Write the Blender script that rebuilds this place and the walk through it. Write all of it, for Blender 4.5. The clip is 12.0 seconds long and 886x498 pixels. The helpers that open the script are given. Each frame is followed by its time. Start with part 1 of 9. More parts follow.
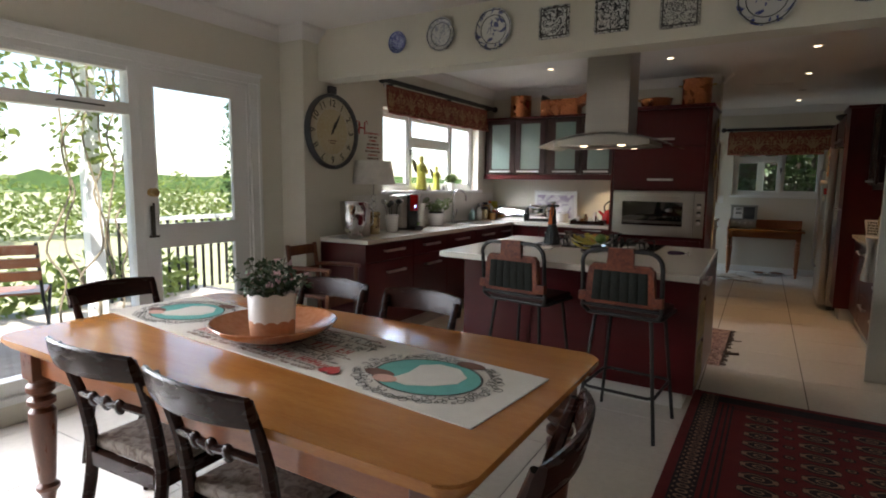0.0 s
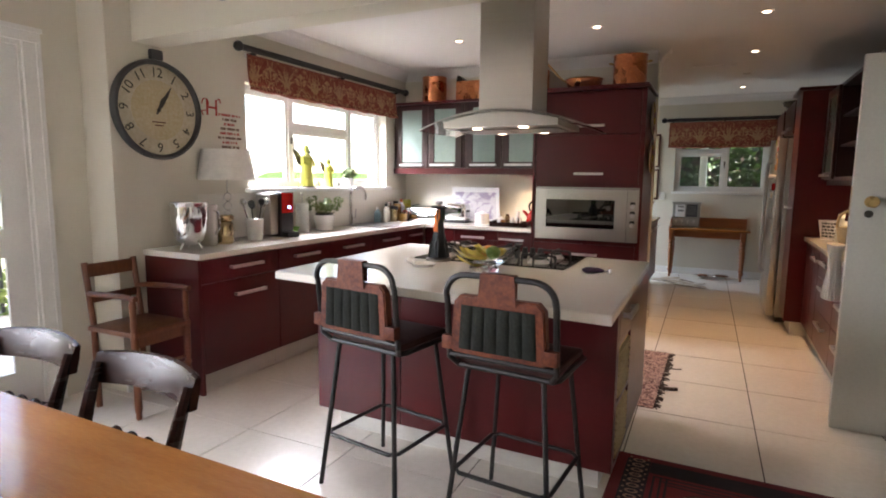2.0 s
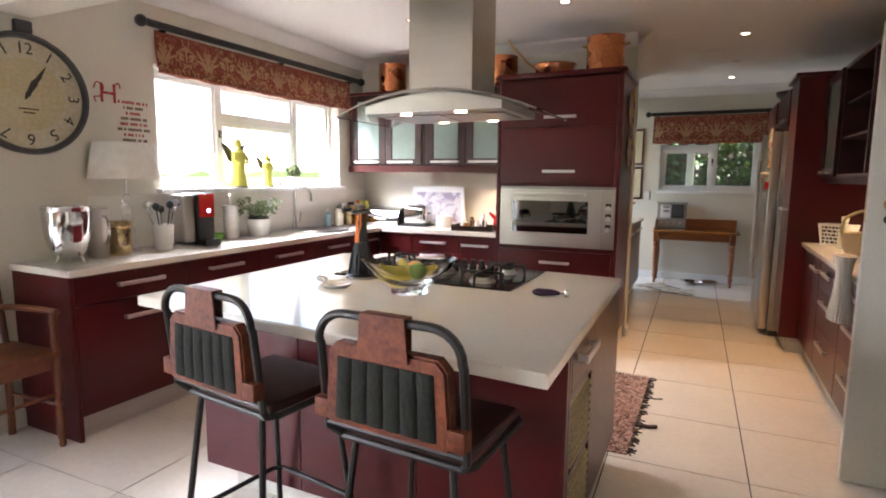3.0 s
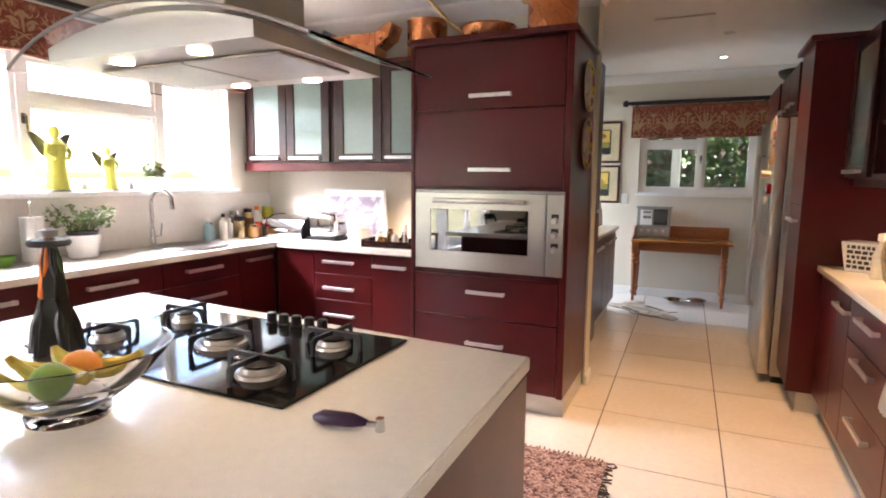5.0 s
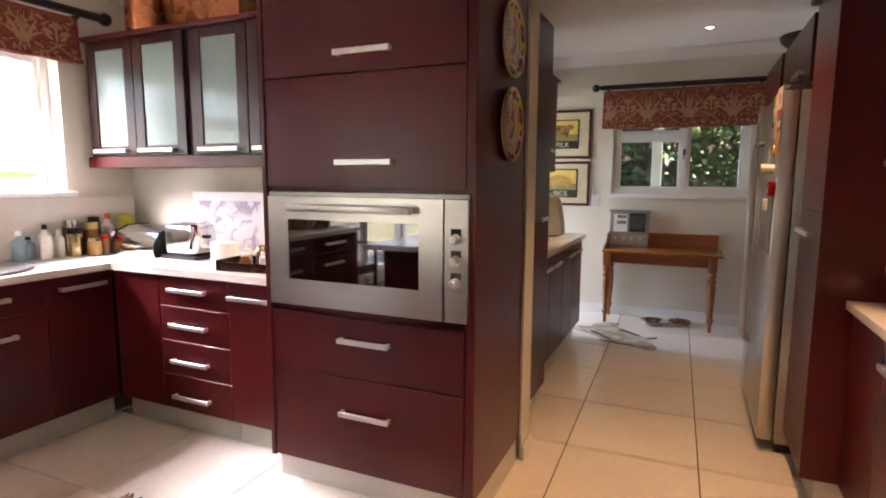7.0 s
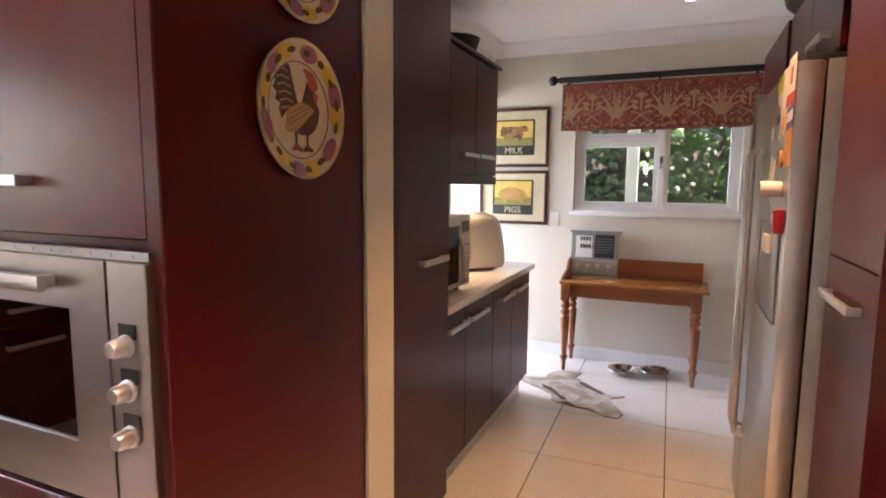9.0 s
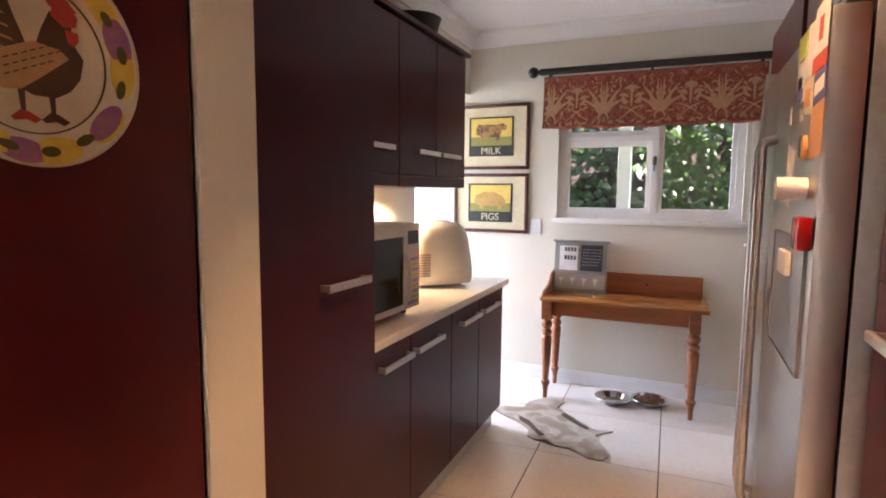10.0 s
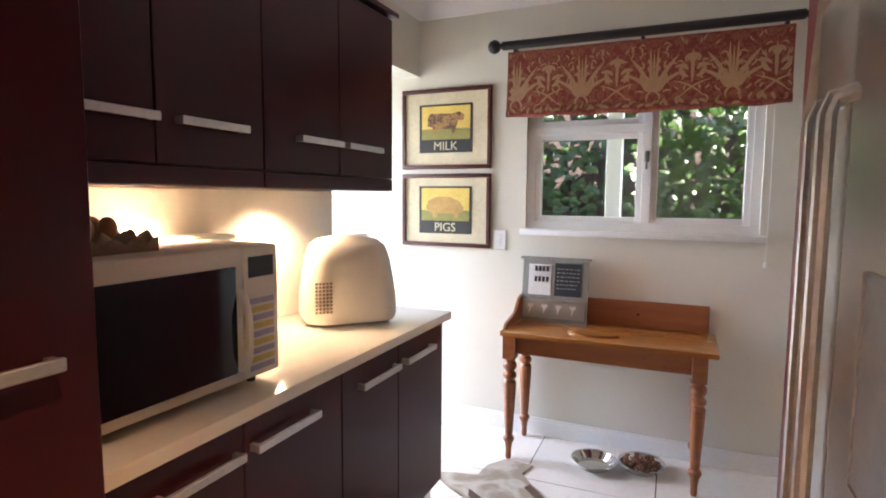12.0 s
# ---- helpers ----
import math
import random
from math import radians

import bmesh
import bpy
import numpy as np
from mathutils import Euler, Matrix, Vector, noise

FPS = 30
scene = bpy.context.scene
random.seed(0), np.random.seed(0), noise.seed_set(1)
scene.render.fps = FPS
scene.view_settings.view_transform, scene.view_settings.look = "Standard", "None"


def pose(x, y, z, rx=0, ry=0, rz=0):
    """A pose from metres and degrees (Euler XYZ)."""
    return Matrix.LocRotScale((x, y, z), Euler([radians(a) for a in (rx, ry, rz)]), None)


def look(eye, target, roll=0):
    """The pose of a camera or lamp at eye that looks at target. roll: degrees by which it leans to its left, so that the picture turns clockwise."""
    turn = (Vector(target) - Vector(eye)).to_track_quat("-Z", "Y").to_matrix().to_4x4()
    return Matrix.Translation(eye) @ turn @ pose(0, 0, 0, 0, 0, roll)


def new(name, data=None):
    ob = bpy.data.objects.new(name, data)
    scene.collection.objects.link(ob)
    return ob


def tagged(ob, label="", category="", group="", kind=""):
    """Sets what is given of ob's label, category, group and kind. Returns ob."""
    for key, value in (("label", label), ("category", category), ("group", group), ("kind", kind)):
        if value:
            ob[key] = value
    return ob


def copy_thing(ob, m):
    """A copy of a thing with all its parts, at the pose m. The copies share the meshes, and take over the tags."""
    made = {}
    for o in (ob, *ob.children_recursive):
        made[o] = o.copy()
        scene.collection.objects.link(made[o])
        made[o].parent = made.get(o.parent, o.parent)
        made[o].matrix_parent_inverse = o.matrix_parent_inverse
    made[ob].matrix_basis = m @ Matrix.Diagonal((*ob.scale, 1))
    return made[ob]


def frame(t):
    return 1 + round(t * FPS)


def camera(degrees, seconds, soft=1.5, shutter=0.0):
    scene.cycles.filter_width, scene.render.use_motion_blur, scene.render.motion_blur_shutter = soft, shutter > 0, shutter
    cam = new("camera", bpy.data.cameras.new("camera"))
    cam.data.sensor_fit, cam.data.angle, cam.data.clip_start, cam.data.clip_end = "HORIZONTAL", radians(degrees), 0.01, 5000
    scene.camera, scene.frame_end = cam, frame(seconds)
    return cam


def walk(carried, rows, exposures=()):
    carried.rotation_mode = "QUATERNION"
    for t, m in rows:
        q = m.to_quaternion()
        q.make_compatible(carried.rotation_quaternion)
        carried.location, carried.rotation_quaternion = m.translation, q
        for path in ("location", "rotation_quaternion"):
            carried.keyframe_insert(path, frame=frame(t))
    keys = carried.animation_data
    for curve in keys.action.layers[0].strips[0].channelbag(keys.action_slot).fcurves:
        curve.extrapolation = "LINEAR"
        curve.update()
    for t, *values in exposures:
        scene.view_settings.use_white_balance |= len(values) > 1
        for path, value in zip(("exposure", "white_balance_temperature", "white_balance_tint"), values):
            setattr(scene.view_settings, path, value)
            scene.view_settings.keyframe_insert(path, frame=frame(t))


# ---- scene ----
cam = camera(77.3, 12.0, soft=1.9)
PATH = [
    (0, (0.344, 0.709, 1.379), (-0.675, 2.414, 1.141), 0.7),
    (0.5, (0.343, 0.958, 1.387), (-0.637, 2.685, 1.147), 0.6),
    (1, (0.336, 1.238, 1.376), (-0.591, 2.993, 1.13), 0.7),
    (1.5, (0.338, 1.554, 1.378), (-0.56, 3.323, 1.131), 0.6),
    (2, (0.338, 1.893, 1.374), (-0.543, 3.671, 1.125), 0.6),
    (2.5, (0.342, 2.225, 1.364), (-0.52, 4.012, 1.113), 0.6),
    (3, (0.35, 2.58, 1.373), (-0.502, 4.372, 1.121), 0.5),
    (3.2, (0.343, 2.719, 1.364), (-0.504, 4.515, 1.117), 0.6),
    (5, (0.39, 3.892, 1.386), (-0.44, 5.694, 1.133), 0.5),
    (5.5, (0.41, 4.172, 1.382), (-0.413, 5.977, 1.13), 0.4),
    (6, (0.433, 4.467, 1.379), (-0.387, 6.274, 1.128), 0.4),
    (6.5, (0.436, 4.779, 1.382), (-0.379, 6.589, 1.131), 0.4),
    (7, (0.442, 5.068, 1.375), (-0.36, 6.882, 1.124), 0.3),
    (7.2, (0.452, 5.206, 1.385), (-0.351, 7.02, 1.132), 0.3),
    (9, (0.539, 6.283, 1.437), (-0.245, 8.109, 1.206), 0.5),
    (9.5, (0.553, 6.559, 1.442), (-0.234, 8.384, 1.22), 0.5),
    (10, (0.569, 6.824, 1.418), (-0.219, 8.651, 1.212), 0.5),
    (10.5, (0.604, 7.095, 1.422), (-0.188, 8.92, 1.218), 0.5),
    (11, (0.608, 7.315, 1.406), (-0.184, 9.141, 1.208), 0.4),
    (11.5, (0.603, 7.54, 1.417), (-0.2, 9.362, 1.229), 0.5),
    (12, (0.588, 7.727, 1.417), (-0.214, 9.549, 1.23), 0.4),
]
EXPOSURES = [(0.0, 1.65, 6500, 9), (0.5, 2.1, 6500, 10), (1.0, 2.5, 6500, 12), (1.5, 2.8, 6500, 13), (2.0, 2.95, 6550, 14), (2.5, 3.05, 6550, 14), (3.0, 3.25, 6550, 15),
             (5.0, 3.7, 6600, 18), (6.0, 3.6, 6650, 19), (7.0, 3.35, 6850, 22), (9.0, 4.0, 6500, 25), (10.0, 4.1, 6450, 26), (11.0, 4.0, 6400, 23), (12.0, 4.05, 6400, 22)]
walk(cam, [(t, look(eye, target, roll)) for t, eye, target, roll in PATH], EXPOSURES)

# ---- light ----
world = bpy.data.worlds.new("sky")
scene.world = world
world.use_nodes = True
wn = world.node_tree.nodes
sky = wn.new("ShaderNodeTexSky")
sky.sky_type, sky.sun_disc = "NISHITA", False
sky.sun_elevation, sky.sun_rotation = radians(56), radians(145)
wn["Background"].inputs["Strength"].default_value = 0.15
world.node_tree.links.new(sky.outputs["Color"], wn["Background"].inputs["Color"])

sun = new("sun", bpy.data.lights.new("sun", "SUN"))
sun.data.energy, sun.data.angle, sun.data.color = 5.0, radians(0.5), (1.0, 0.96, 0.90)
sun.matrix_world = look((3.5, -5, 9), (0, 0, 0))


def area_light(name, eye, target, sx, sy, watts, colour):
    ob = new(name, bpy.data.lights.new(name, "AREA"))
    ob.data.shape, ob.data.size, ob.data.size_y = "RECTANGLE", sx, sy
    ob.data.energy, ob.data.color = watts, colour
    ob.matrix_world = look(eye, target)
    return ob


def spot_light(name, eye, watts, colour, spread=100, radius=0.03, target=None):
    ob = new(name, bpy.data.lights.new(name, "SPOT"))
    ob.data.energy, ob.data.color, ob.data.spot_size, ob.data.spot_blend = watts, colour, radians(spread), 0.6
    ob.data.shadow_soft_size = radius
    ob.matrix_world = look(eye, target or (eye[0], eye[1] + 0.001, eye[2] - 1))
    return ob


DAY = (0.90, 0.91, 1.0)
# Added fill lamp in the unseen end of the dining window, for skylight.
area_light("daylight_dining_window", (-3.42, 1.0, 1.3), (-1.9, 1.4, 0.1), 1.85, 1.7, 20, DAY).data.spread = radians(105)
# Added fill lamp hung outdoors, out of view, standing in for the sky.
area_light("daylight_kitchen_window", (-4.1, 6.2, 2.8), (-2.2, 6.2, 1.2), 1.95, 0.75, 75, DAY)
area_light("daylight_side_door", (-2.45, 10.44, 1.15), (-0.6, 10.44, 0.3), 0.86, 1.9, 4.4, (0.70, 0.82, 1.0)).data.spread = radians(125)

WARM = (1.0, 0.72, 0.42)
DOWNLIGHTS = [(-1.83, 6.55), (-0.63, 6.58), (0.56, 6.66), (0.55, 8.02), (0.52, 10.2), (-1.83, 5.2)]
for lx, ly in DOWNLIGHTS:
    spot_light("downlight_beam", (lx, ly, 2.575), (12.0 if ly < 7 else 8.5) if lx > 0 and ly < 9 else 1.0, (1.0, 0.58, 0.27), 74, 0.025)
for lx, ly in ((-0.91, 4.84), (-0.635, 4.82), (-0.90, 5.215)):
    spot_light("hood_beam", (lx, ly, 1.64), 0.45, WARM, 110, 0.02)
spot_light("undercabinet_beam_back", (-1.37, 7.5, 1.42), 1.8, WARM, 130, 0.03)
spot_light("undercabinet_beam_pantry", (-0.84, 8.85, 1.395), 1.45, WARM, 140, 0.03)
spot_light("undercabinet_beam_pantry", (-0.84, 9.45, 1.395), 1.45, WARM, 140, 0.03)
spot_light("undercabinet_beam_right", (1.5, 7.2, 1.35), 1.3, WARM, 140, 0.03)


# ---- materials ----
def material(name, colour, rough=0.5, metal=0.0, colour2=None, scale=6.0, stretch=(1, 1, 1), fine=60.0, bump=0.05, spec=0.5,
             mix_low=0.35, mix_high=0.65, coat=0.0, random_tint=0.0, rough_var=0.08):
    """Two scales of noise between two colours, with fine relief."""
    m = bpy.data.materials.new(name)
    m.use_nodes = True
    nt = m.node_tree
    n, l = nt.nodes, nt.links
    b = n["Principled BSDF"]
    c2 = colour2 or tuple(c * 0.8 for c in colour)
    co = n.new("ShaderNodeTexCoord")
    mp = n.new("ShaderNodeMapping")
    mp.inputs["Scale"].default_value = stretch
    l.new(co.outputs["Object"], mp.inputs["Vector"])
    big = n.new("ShaderNodeTexNoise")
    big.inputs["Scale"].default_value, big.inputs["Detail"].default_value = scale, 5
    l.new(mp.outputs["Vector"], big.inputs["Vector"])
    small = n.new("ShaderNodeTexNoise")
    small.inputs["Scale"].default_value, small.inputs["Detail"].default_value = fine, 4
    l.new(mp.outputs["Vector"], small.inputs["Vector"])
    add = n.new("ShaderNodeMath")
    add.operation = "MULTIPLY_ADD"
    add.inputs[1].default_value = 0.5
    l.new(small.outputs["Fac"], add.inputs[0])
    half = n.new("ShaderNodeMath")
    half.operation = "MULTIPLY"
    half.inputs[1].default_value = 0.5
    l.new(big.outputs["Fac"], half.inputs[0])
    l.new(half.outputs[0], add.inputs[2])
    ramp = n.new("ShaderNodeMapRange")
    ramp.inputs["From Min"].default_value, ramp.inputs["From Max"].default_value = mix_low, mix_high
    l.new(add.outputs[0], ramp.inputs["Value"])
    mix = n.new("ShaderNodeMix")
    mix.data_type = "RGBA"
    mix.inputs["A"].default_value, mix.inputs["B"].default_value = (*colour, 1), (*c2, 1)
    l.new(ramp.outputs["Result"], mix.inputs["Factor"])
    out = mix.outputs["Result"]
    if random_tint:
        info = n.new("ShaderNodeObjectInfo")
        rr = n.new("ShaderNodeMapRange")
        rr.inputs["To Min"].default_value, rr.inputs["To Max"].default_value = 1 - random_tint, 1 + random_tint
        l.new(info.outputs["Random"], rr.inputs["Value"])
        hsv = n.new("ShaderNodeHueSaturation")
        l.new(rr.outputs["Result"], hsv.inputs["Value"])
        l.new(out, hsv.inputs["Color"])
        out = hsv.outputs["Color"]
    l.new(out, b.inputs["Base Color"])
    rv = n.new("ShaderNodeMapRange")
    rv.inputs["To Min"].default_value, rv.inputs["To Max"].default_value = max(0.02, rough - rough_var), min(1, rough + rough_var)
    l.new(big.outputs["Fac"], rv.inputs["Value"])
    l.new(rv.outputs["Result"], b.inputs["Roughness"])
    b.inputs["Metallic"].default_value = metal
    b.inputs["Specular IOR Level"].default_value = spec
    b.inputs["Coat Weight"].default_value = coat
    if bump:
        bp = n.new("ShaderNodeBump")
        bp.inputs["Strength"].default_value, bp.inputs["Distance"].default_value = bump, 0.01
        l.new(small.outputs["Fac"], bp.inputs["Height"])
        l.new(bp.outputs["Normal"], b.inputs["Normal"])
    return m


def glass(name, colour=(1, 1, 1), rough=0.0, alpha_mix=0.0):
    m = bpy.data.materials.new(name)
    m.use_nodes = True
    b = m.node_tree.nodes["Principled BSDF"]
    b.inputs["Base Color"].default_value = (*colour, 1)
    b.inputs["Transmission Weight"].default_value = 1
    b.inputs["Roughness"].default_value = rough
    b.inputs["IOR"].default_value = 1.45
    return m


def lamp_glow(name, colour, strength):
    m = bpy.data.materials.new(name)
    m.use_nodes = True
    b = m.node_tree.nodes["Principled BSDF"]
    b.inputs["Base Color"].default_value = (*colour, 1)
    b.inputs["Emission Color"].default_value = (*colour, 1)
    b.inputs["Emission Strength"].default_value = strength
    return m


def two_tone(name, c1, c2, scale, low, high, rough=0.6, mirror=0.0, kind="noise", distortion=1.5, bump=0.1, metal=0.0, c3=None):
    """Sharp two- or three-colour figure; mirror: half width of a mirrored repeat along local x."""
    m = bpy.data.materials.new(name)
    m.use_nodes = True
    nt = m.node_tree
    n, l = nt.nodes, nt.links
    b = n["Principled BSDF"]
    co = n.new("ShaderNodeTexCoord")
    vec = co.outputs["Object"]
    if mirror:
        sp = n.new("ShaderNodeSeparateXYZ")
        l.new(vec, sp.inputs[0])
        cb = n.new("ShaderNodeCombineXYZ")
        pp = n.new("ShaderNodeMath")
        pp.operation = "PINGPONG"
        pp.inputs[1].default_value = mirror
        l.new(sp.outputs["X"], pp.inputs[0])
        l.new(pp.outputs[0], cb.inputs["X"])
        l.new(sp.outputs["Z"], cb.inputs["Z"])
        vec = cb.outputs[0]
    if kind == "voronoi":
        t = n.new("ShaderNodeTexVoronoi")
        t.feature = "DISTANCE_TO_EDGE"
        t.inputs["Scale"].default_value = scale
        fac = t.outputs["Distance"]
    else:
        t = n.new("ShaderNodeTexNoise")
        t.inputs["Scale"].default_value, t.inputs["Detail"].default_value = scale, 2.5
        t.inputs["Distortion"].default_value = distortion
        fac = t.outputs["Fac"]
    l.new(vec, t.inputs["Vector"])
    mr = n.new("ShaderNodeMapRange")
    mr.inputs["From Min"].default_value, mr.inputs["From Max"].default_value = low, high
    l.new(fac, mr.inputs["Value"])
    mix = n.new("ShaderNodeMix")
    mix.data_type = "RGBA"
    mix.inputs["A"].default_value, mix.inputs["B"].default_value = (*c1, 1), (*c2, 1)
    l.new(mr.outputs["Result"], mix.inputs["Factor"])
    out = mix.outputs["Result"]
    if c3:
        t2 = n.new("ShaderNodeTexNoise")
        t2.inputs["Scale"].default_value = scale * 2.1
        t2.inputs["Distortion"].default_value = 2.0
        l.new(vec, t2.inputs["Vector"])
        mr2 = n.new("ShaderNodeMapRange")
        mr2.inputs["From Min"].default_value, mr2.inputs["From Max"].default_value = 0.52, 0.58
        l.new(t2.outputs["Fac"], mr2.inputs["Value"])
        mix2 = n.new("ShaderNodeMix")
        mix2.data_type = "RGBA"
        mix2.inputs["B"].default_value = (*c3, 1)
        l.new(out, mix2.inputs["A"])
        l.new(mr2.outputs["Result"], mix2.inputs["Factor"])
        out = mix2.outputs["Result"]
    l.new(out, b.inputs["Base Color"])
    b.inputs["Roughness"].default_value, b.inputs["Metallic"].default_value = rough, metal
    if bump:
        w = n.new("ShaderNodeTexNoise")
        w.inputs["Scale"].default_value = 400
        bp = n.new("ShaderNodeBump")
        bp.inputs["Strength"].default_value, bp.inputs["Distance"].default_value = bump, 0.004
        l.new(w.outputs["Fac"], bp.inputs["Height"])
        l.new(bp.outputs["Normal"], b.inputs["Normal"])
    return m


M = {}
M["wall"] = material("wall_paint", (0.68, 0.645, 0.545), 0.75, colour2=(0.635, 0.60, 0.50), scale=1.2, fine=180, bump=0.03)
M["ceiling"] = material("ceiling_paint", (0.74, 0.71, 0.68), 0.85, colour2=(0.70, 0.67, 0.64), scale=0.8, fine=120, bump=0.02)
M["white"] = material("white_gloss_paint", (0.80, 0.80, 0.77), 0.35, colour2=(0.73, 0.73, 0.70), scale=3, fine=80, bump=0.02)
M["cream_door"] = material("cream_door_paint", (0.62, 0.61, 0.55), 0.45, colour2=(0.56, 0.55, 0.49), scale=2, fine=70, bump=0.02)
M["tile"] = material("glazed_floor_tile", (0.76, 0.71, 0.63), 0.22, colour2=(0.69, 0.64, 0.56), scale=2.5, fine=30, bump=0.015, random_tint=0.035)
M["grout"] = material("dark_grout", (0.06, 0.05, 0.04), 0.9, scale=20)
M["cab"] = material("mahogany_veneer", (0.086, 0.0070, 0.0080), 0.30, colour2=(0.060, 0.0054, 0.0064), scale=2.5, stretch=(1.2, 5, 5), fine=25, bump=0.0,
                    coat=0.0, spec=0.37, random_tint=0.08, mix_low=0.25, mix_high=0.8, rough_var=0.03)
M["cab_dark"] = material("dark_wood_frame", (0.040, 0.009, 0.008), 0.32, colour2=(0.024, 0.006, 0.006), scale=3, stretch=(6, 6, 1), fine=30, bump=0.02)
M["cab_violet"] = material("dark_plum_veneer", (0.050, 0.0072, 0.0115), 0.30, colour2=(0.045, 0.0066, 0.0105), scale=2.5, stretch=(1.5, 5, 5), fine=25, bump=0.0, mix_low=0.2, mix_high=0.8, spec=0.3, rough_var=0.02)
M["plinth"] = material("brushed_plinth", (0.62, 0.60, 0.55), 0.4, metal=0.3, colour2=(0.52, 0.50, 0.45), scale=4, stretch=(1, 1, 6), fine=60)
M["quartz"] = material("cream_engineered_stone", (0.80, 0.765, 0.69), 0.14, colour2=(0.75, 0.715, 0.64), scale=40, fine=220, bump=0.01)
M["steel"] = material("brushed_steel", (0.50, 0.47, 0.43), 0.31, metal=1.0, colour2=(0.47, 0.44, 0.40), scale=2, stretch=(1, 1, 30), fine=90, bump=0.004, rough_var=0.02)
M["steel_dark"] = material("weathered_steel", (0.36, 0.34, 0.32), 0.35, metal=1.0, scale=4, fine=50)
M["chrome"] = material("chrome", (0.75, 0.75, 0.75), 0.08, metal=1.0, scale=5, bump=0.0)
M["handle"] = material("satin_aluminium", (0.70, 0.68, 0.68), 0.35, metal=0.85, scale=8, fine=80, bump=0.02)
M["brass"] = material("aged_brass", (0.55, 0.38, 0.16), 0.3, metal=1.0, scale=20)
M["black_iron"] = material("black_iron", (0.018, 0.017, 0.016), 0.45, metal=0.4, colour2=(0.035, 0.032, 0.03), scale=30, fine=120, bump=0.1)
M["black_glass"] = material("black_glass", (0.006, 0.006, 0.007), 0.05, scale=5, bump=0.0, spec=0.6)
M["oven_glass"] = material("oven_window_glass", (0.16, 0.155, 0.15), 0.03, metal=1.0, colour2=(0.15, 0.145, 0.14), scale=5, bump=0.0, rough_var=0.0)
M["copper"] = material("copper", (0.62, 0.24, 0.10), 0.28, metal=1.0, colour2=(0.42, 0.15, 0.07), scale=9, fine=60, bump=0.08)
M["clear_glass"] = glass("clear_glass")
M["frosted"] = material("frosted_glass", (0.25, 0.32, 0.29), 0.16, colour2=(0.22, 0.29, 0.265), scale=4, bump=0.0, spec=0.7)
M["window_glass"] = glass("window_glass")
M["bowl_glass"] = glass("bowl_glass")
M["bowl_glass"].node_tree.nodes["Principled BSDF"].inputs["IOR"].default_value = 1.15
M["pine"] = material("honey_pine", (0.42, 0.175, 0.04), 0.2, colour2=(0.33, 0.12, 0.026), scale=3, stretch=(1, 9, 9), fine=40, bump=0.012, coat=0.25)
M["pine_red"] = material("red_stained_pine", (0.33, 0.11, 0.032), 0.33, colour2=(0.22, 0.065, 0.02), scale=3, stretch=(1.2, 9, 9), fine=40, bump=0.04, coat=0.15)
M["table_leg"] = material("dark_red_stained_leg", (0.13, 0.042, 0.018), 0.3, colour2=(0.085, 0.028, 0.012), scale=5, stretch=(6, 6, 1.5), fine=60, bump=0.03)
M["dark_chair"] = material("dark_stained_oak", (0.030, 0.010, 0.006), 0.26, colour2=(0.014, 0.005, 0.004), scale=5, stretch=(2, 2, 8), fine=60, bump=0.03, spec=0.2)
M["brown_chair"] = material("worn_brown_wood", (0.19, 0.058, 0.018), 0.4, colour2=(0.10, 0.030, 0.011), scale=6, stretch=(6, 6, 1.5), fine=60, bump=0.05)
M["cowhide"] = two_tone("cowhide", (0.34, 0.29, 0.24), (0.15, 0.11, 0.085), 26, 0.38, 0.66, 0.9, bump=0.8)
M["leather_red"] = material("cracked_tan_leather", (0.19, 0.050, 0.018), 0.5, colour2=(0.07, 0.018, 0.010), scale=9, fine=60, bump=0.3, spec=0.3)
M["leather_dark"] = material("dark_brown_leather", (0.055, 0.018, 0.012), 0.45, colour2=(0.03, 0.010, 0.008), scale=10, fine=80, bump=0.25, spec=0.3)
M["leather_green"] = material("dark_green_leather", (0.013, 0.014, 0.011), 0.75, colour2=(0.020, 0.022, 0.017), scale=10, fine=80, bump=0.25, spec=0.2)
M["motif"] = material("tan_woven_motif", (0.42, 0.25, 0.135), 0.9, colour2=(0.36, 0.20, 0.10), scale=30, fine=300, bump=0.3)
M["damask"] = two_tone("damask_linen", (0.20, 0.034, 0.019), (0.26, 0.085, 0.045), 22, 0.47, 0.56, 0.9, mirror=0.13, distortion=2.2, bump=0.4)
M["rod"] = material("black_brown_pole", (0.012, 0.008, 0.007), 0.4, scale=10)
M["ceramic"] = material("white_ceramic", (0.78, 0.76, 0.72), 0.18, colour2=(0.72, 0.70, 0.66), scale=8, bump=0.01)
M["plastic_white"] = material("cream_white_plastic", (0.76, 0.72, 0.64), 0.35, colour2=(0.72, 0.68, 0.60), scale=6, fine=90, bump=0.01)
M["black_plastic"] = material("black_plastic", (0.012, 0.012, 0.012), 0.4, scale=10)
M["red_gloss"] = material("red_enamel", (0.42, 0.012, 0.012), 0.15, colour2=(0.36, 0.01, 0.01), scale=8, bump=0)
M["orange"] = material("orange_silicone", (0.80, 0.19, 0.02), 0.45, scale=8)
M["green_plastic"] = material("green_plastic", (0.06, 0.13, 0.03), 0.4, scale=8)
M["teal"] = material("teal_print", (0.13, 0.40, 0.34), 0.85, scale=20, fine=300)
M["linen"] = material("cream_linen", (0.64, 0.60, 0.52), 0.9, colour2=(0.58, 0.54, 0.46), scale=15, fine=400, bump=0.2)
M["print_black"] = material("black_print", (0.05, 0.045, 0.04), 0.85, scale=20)
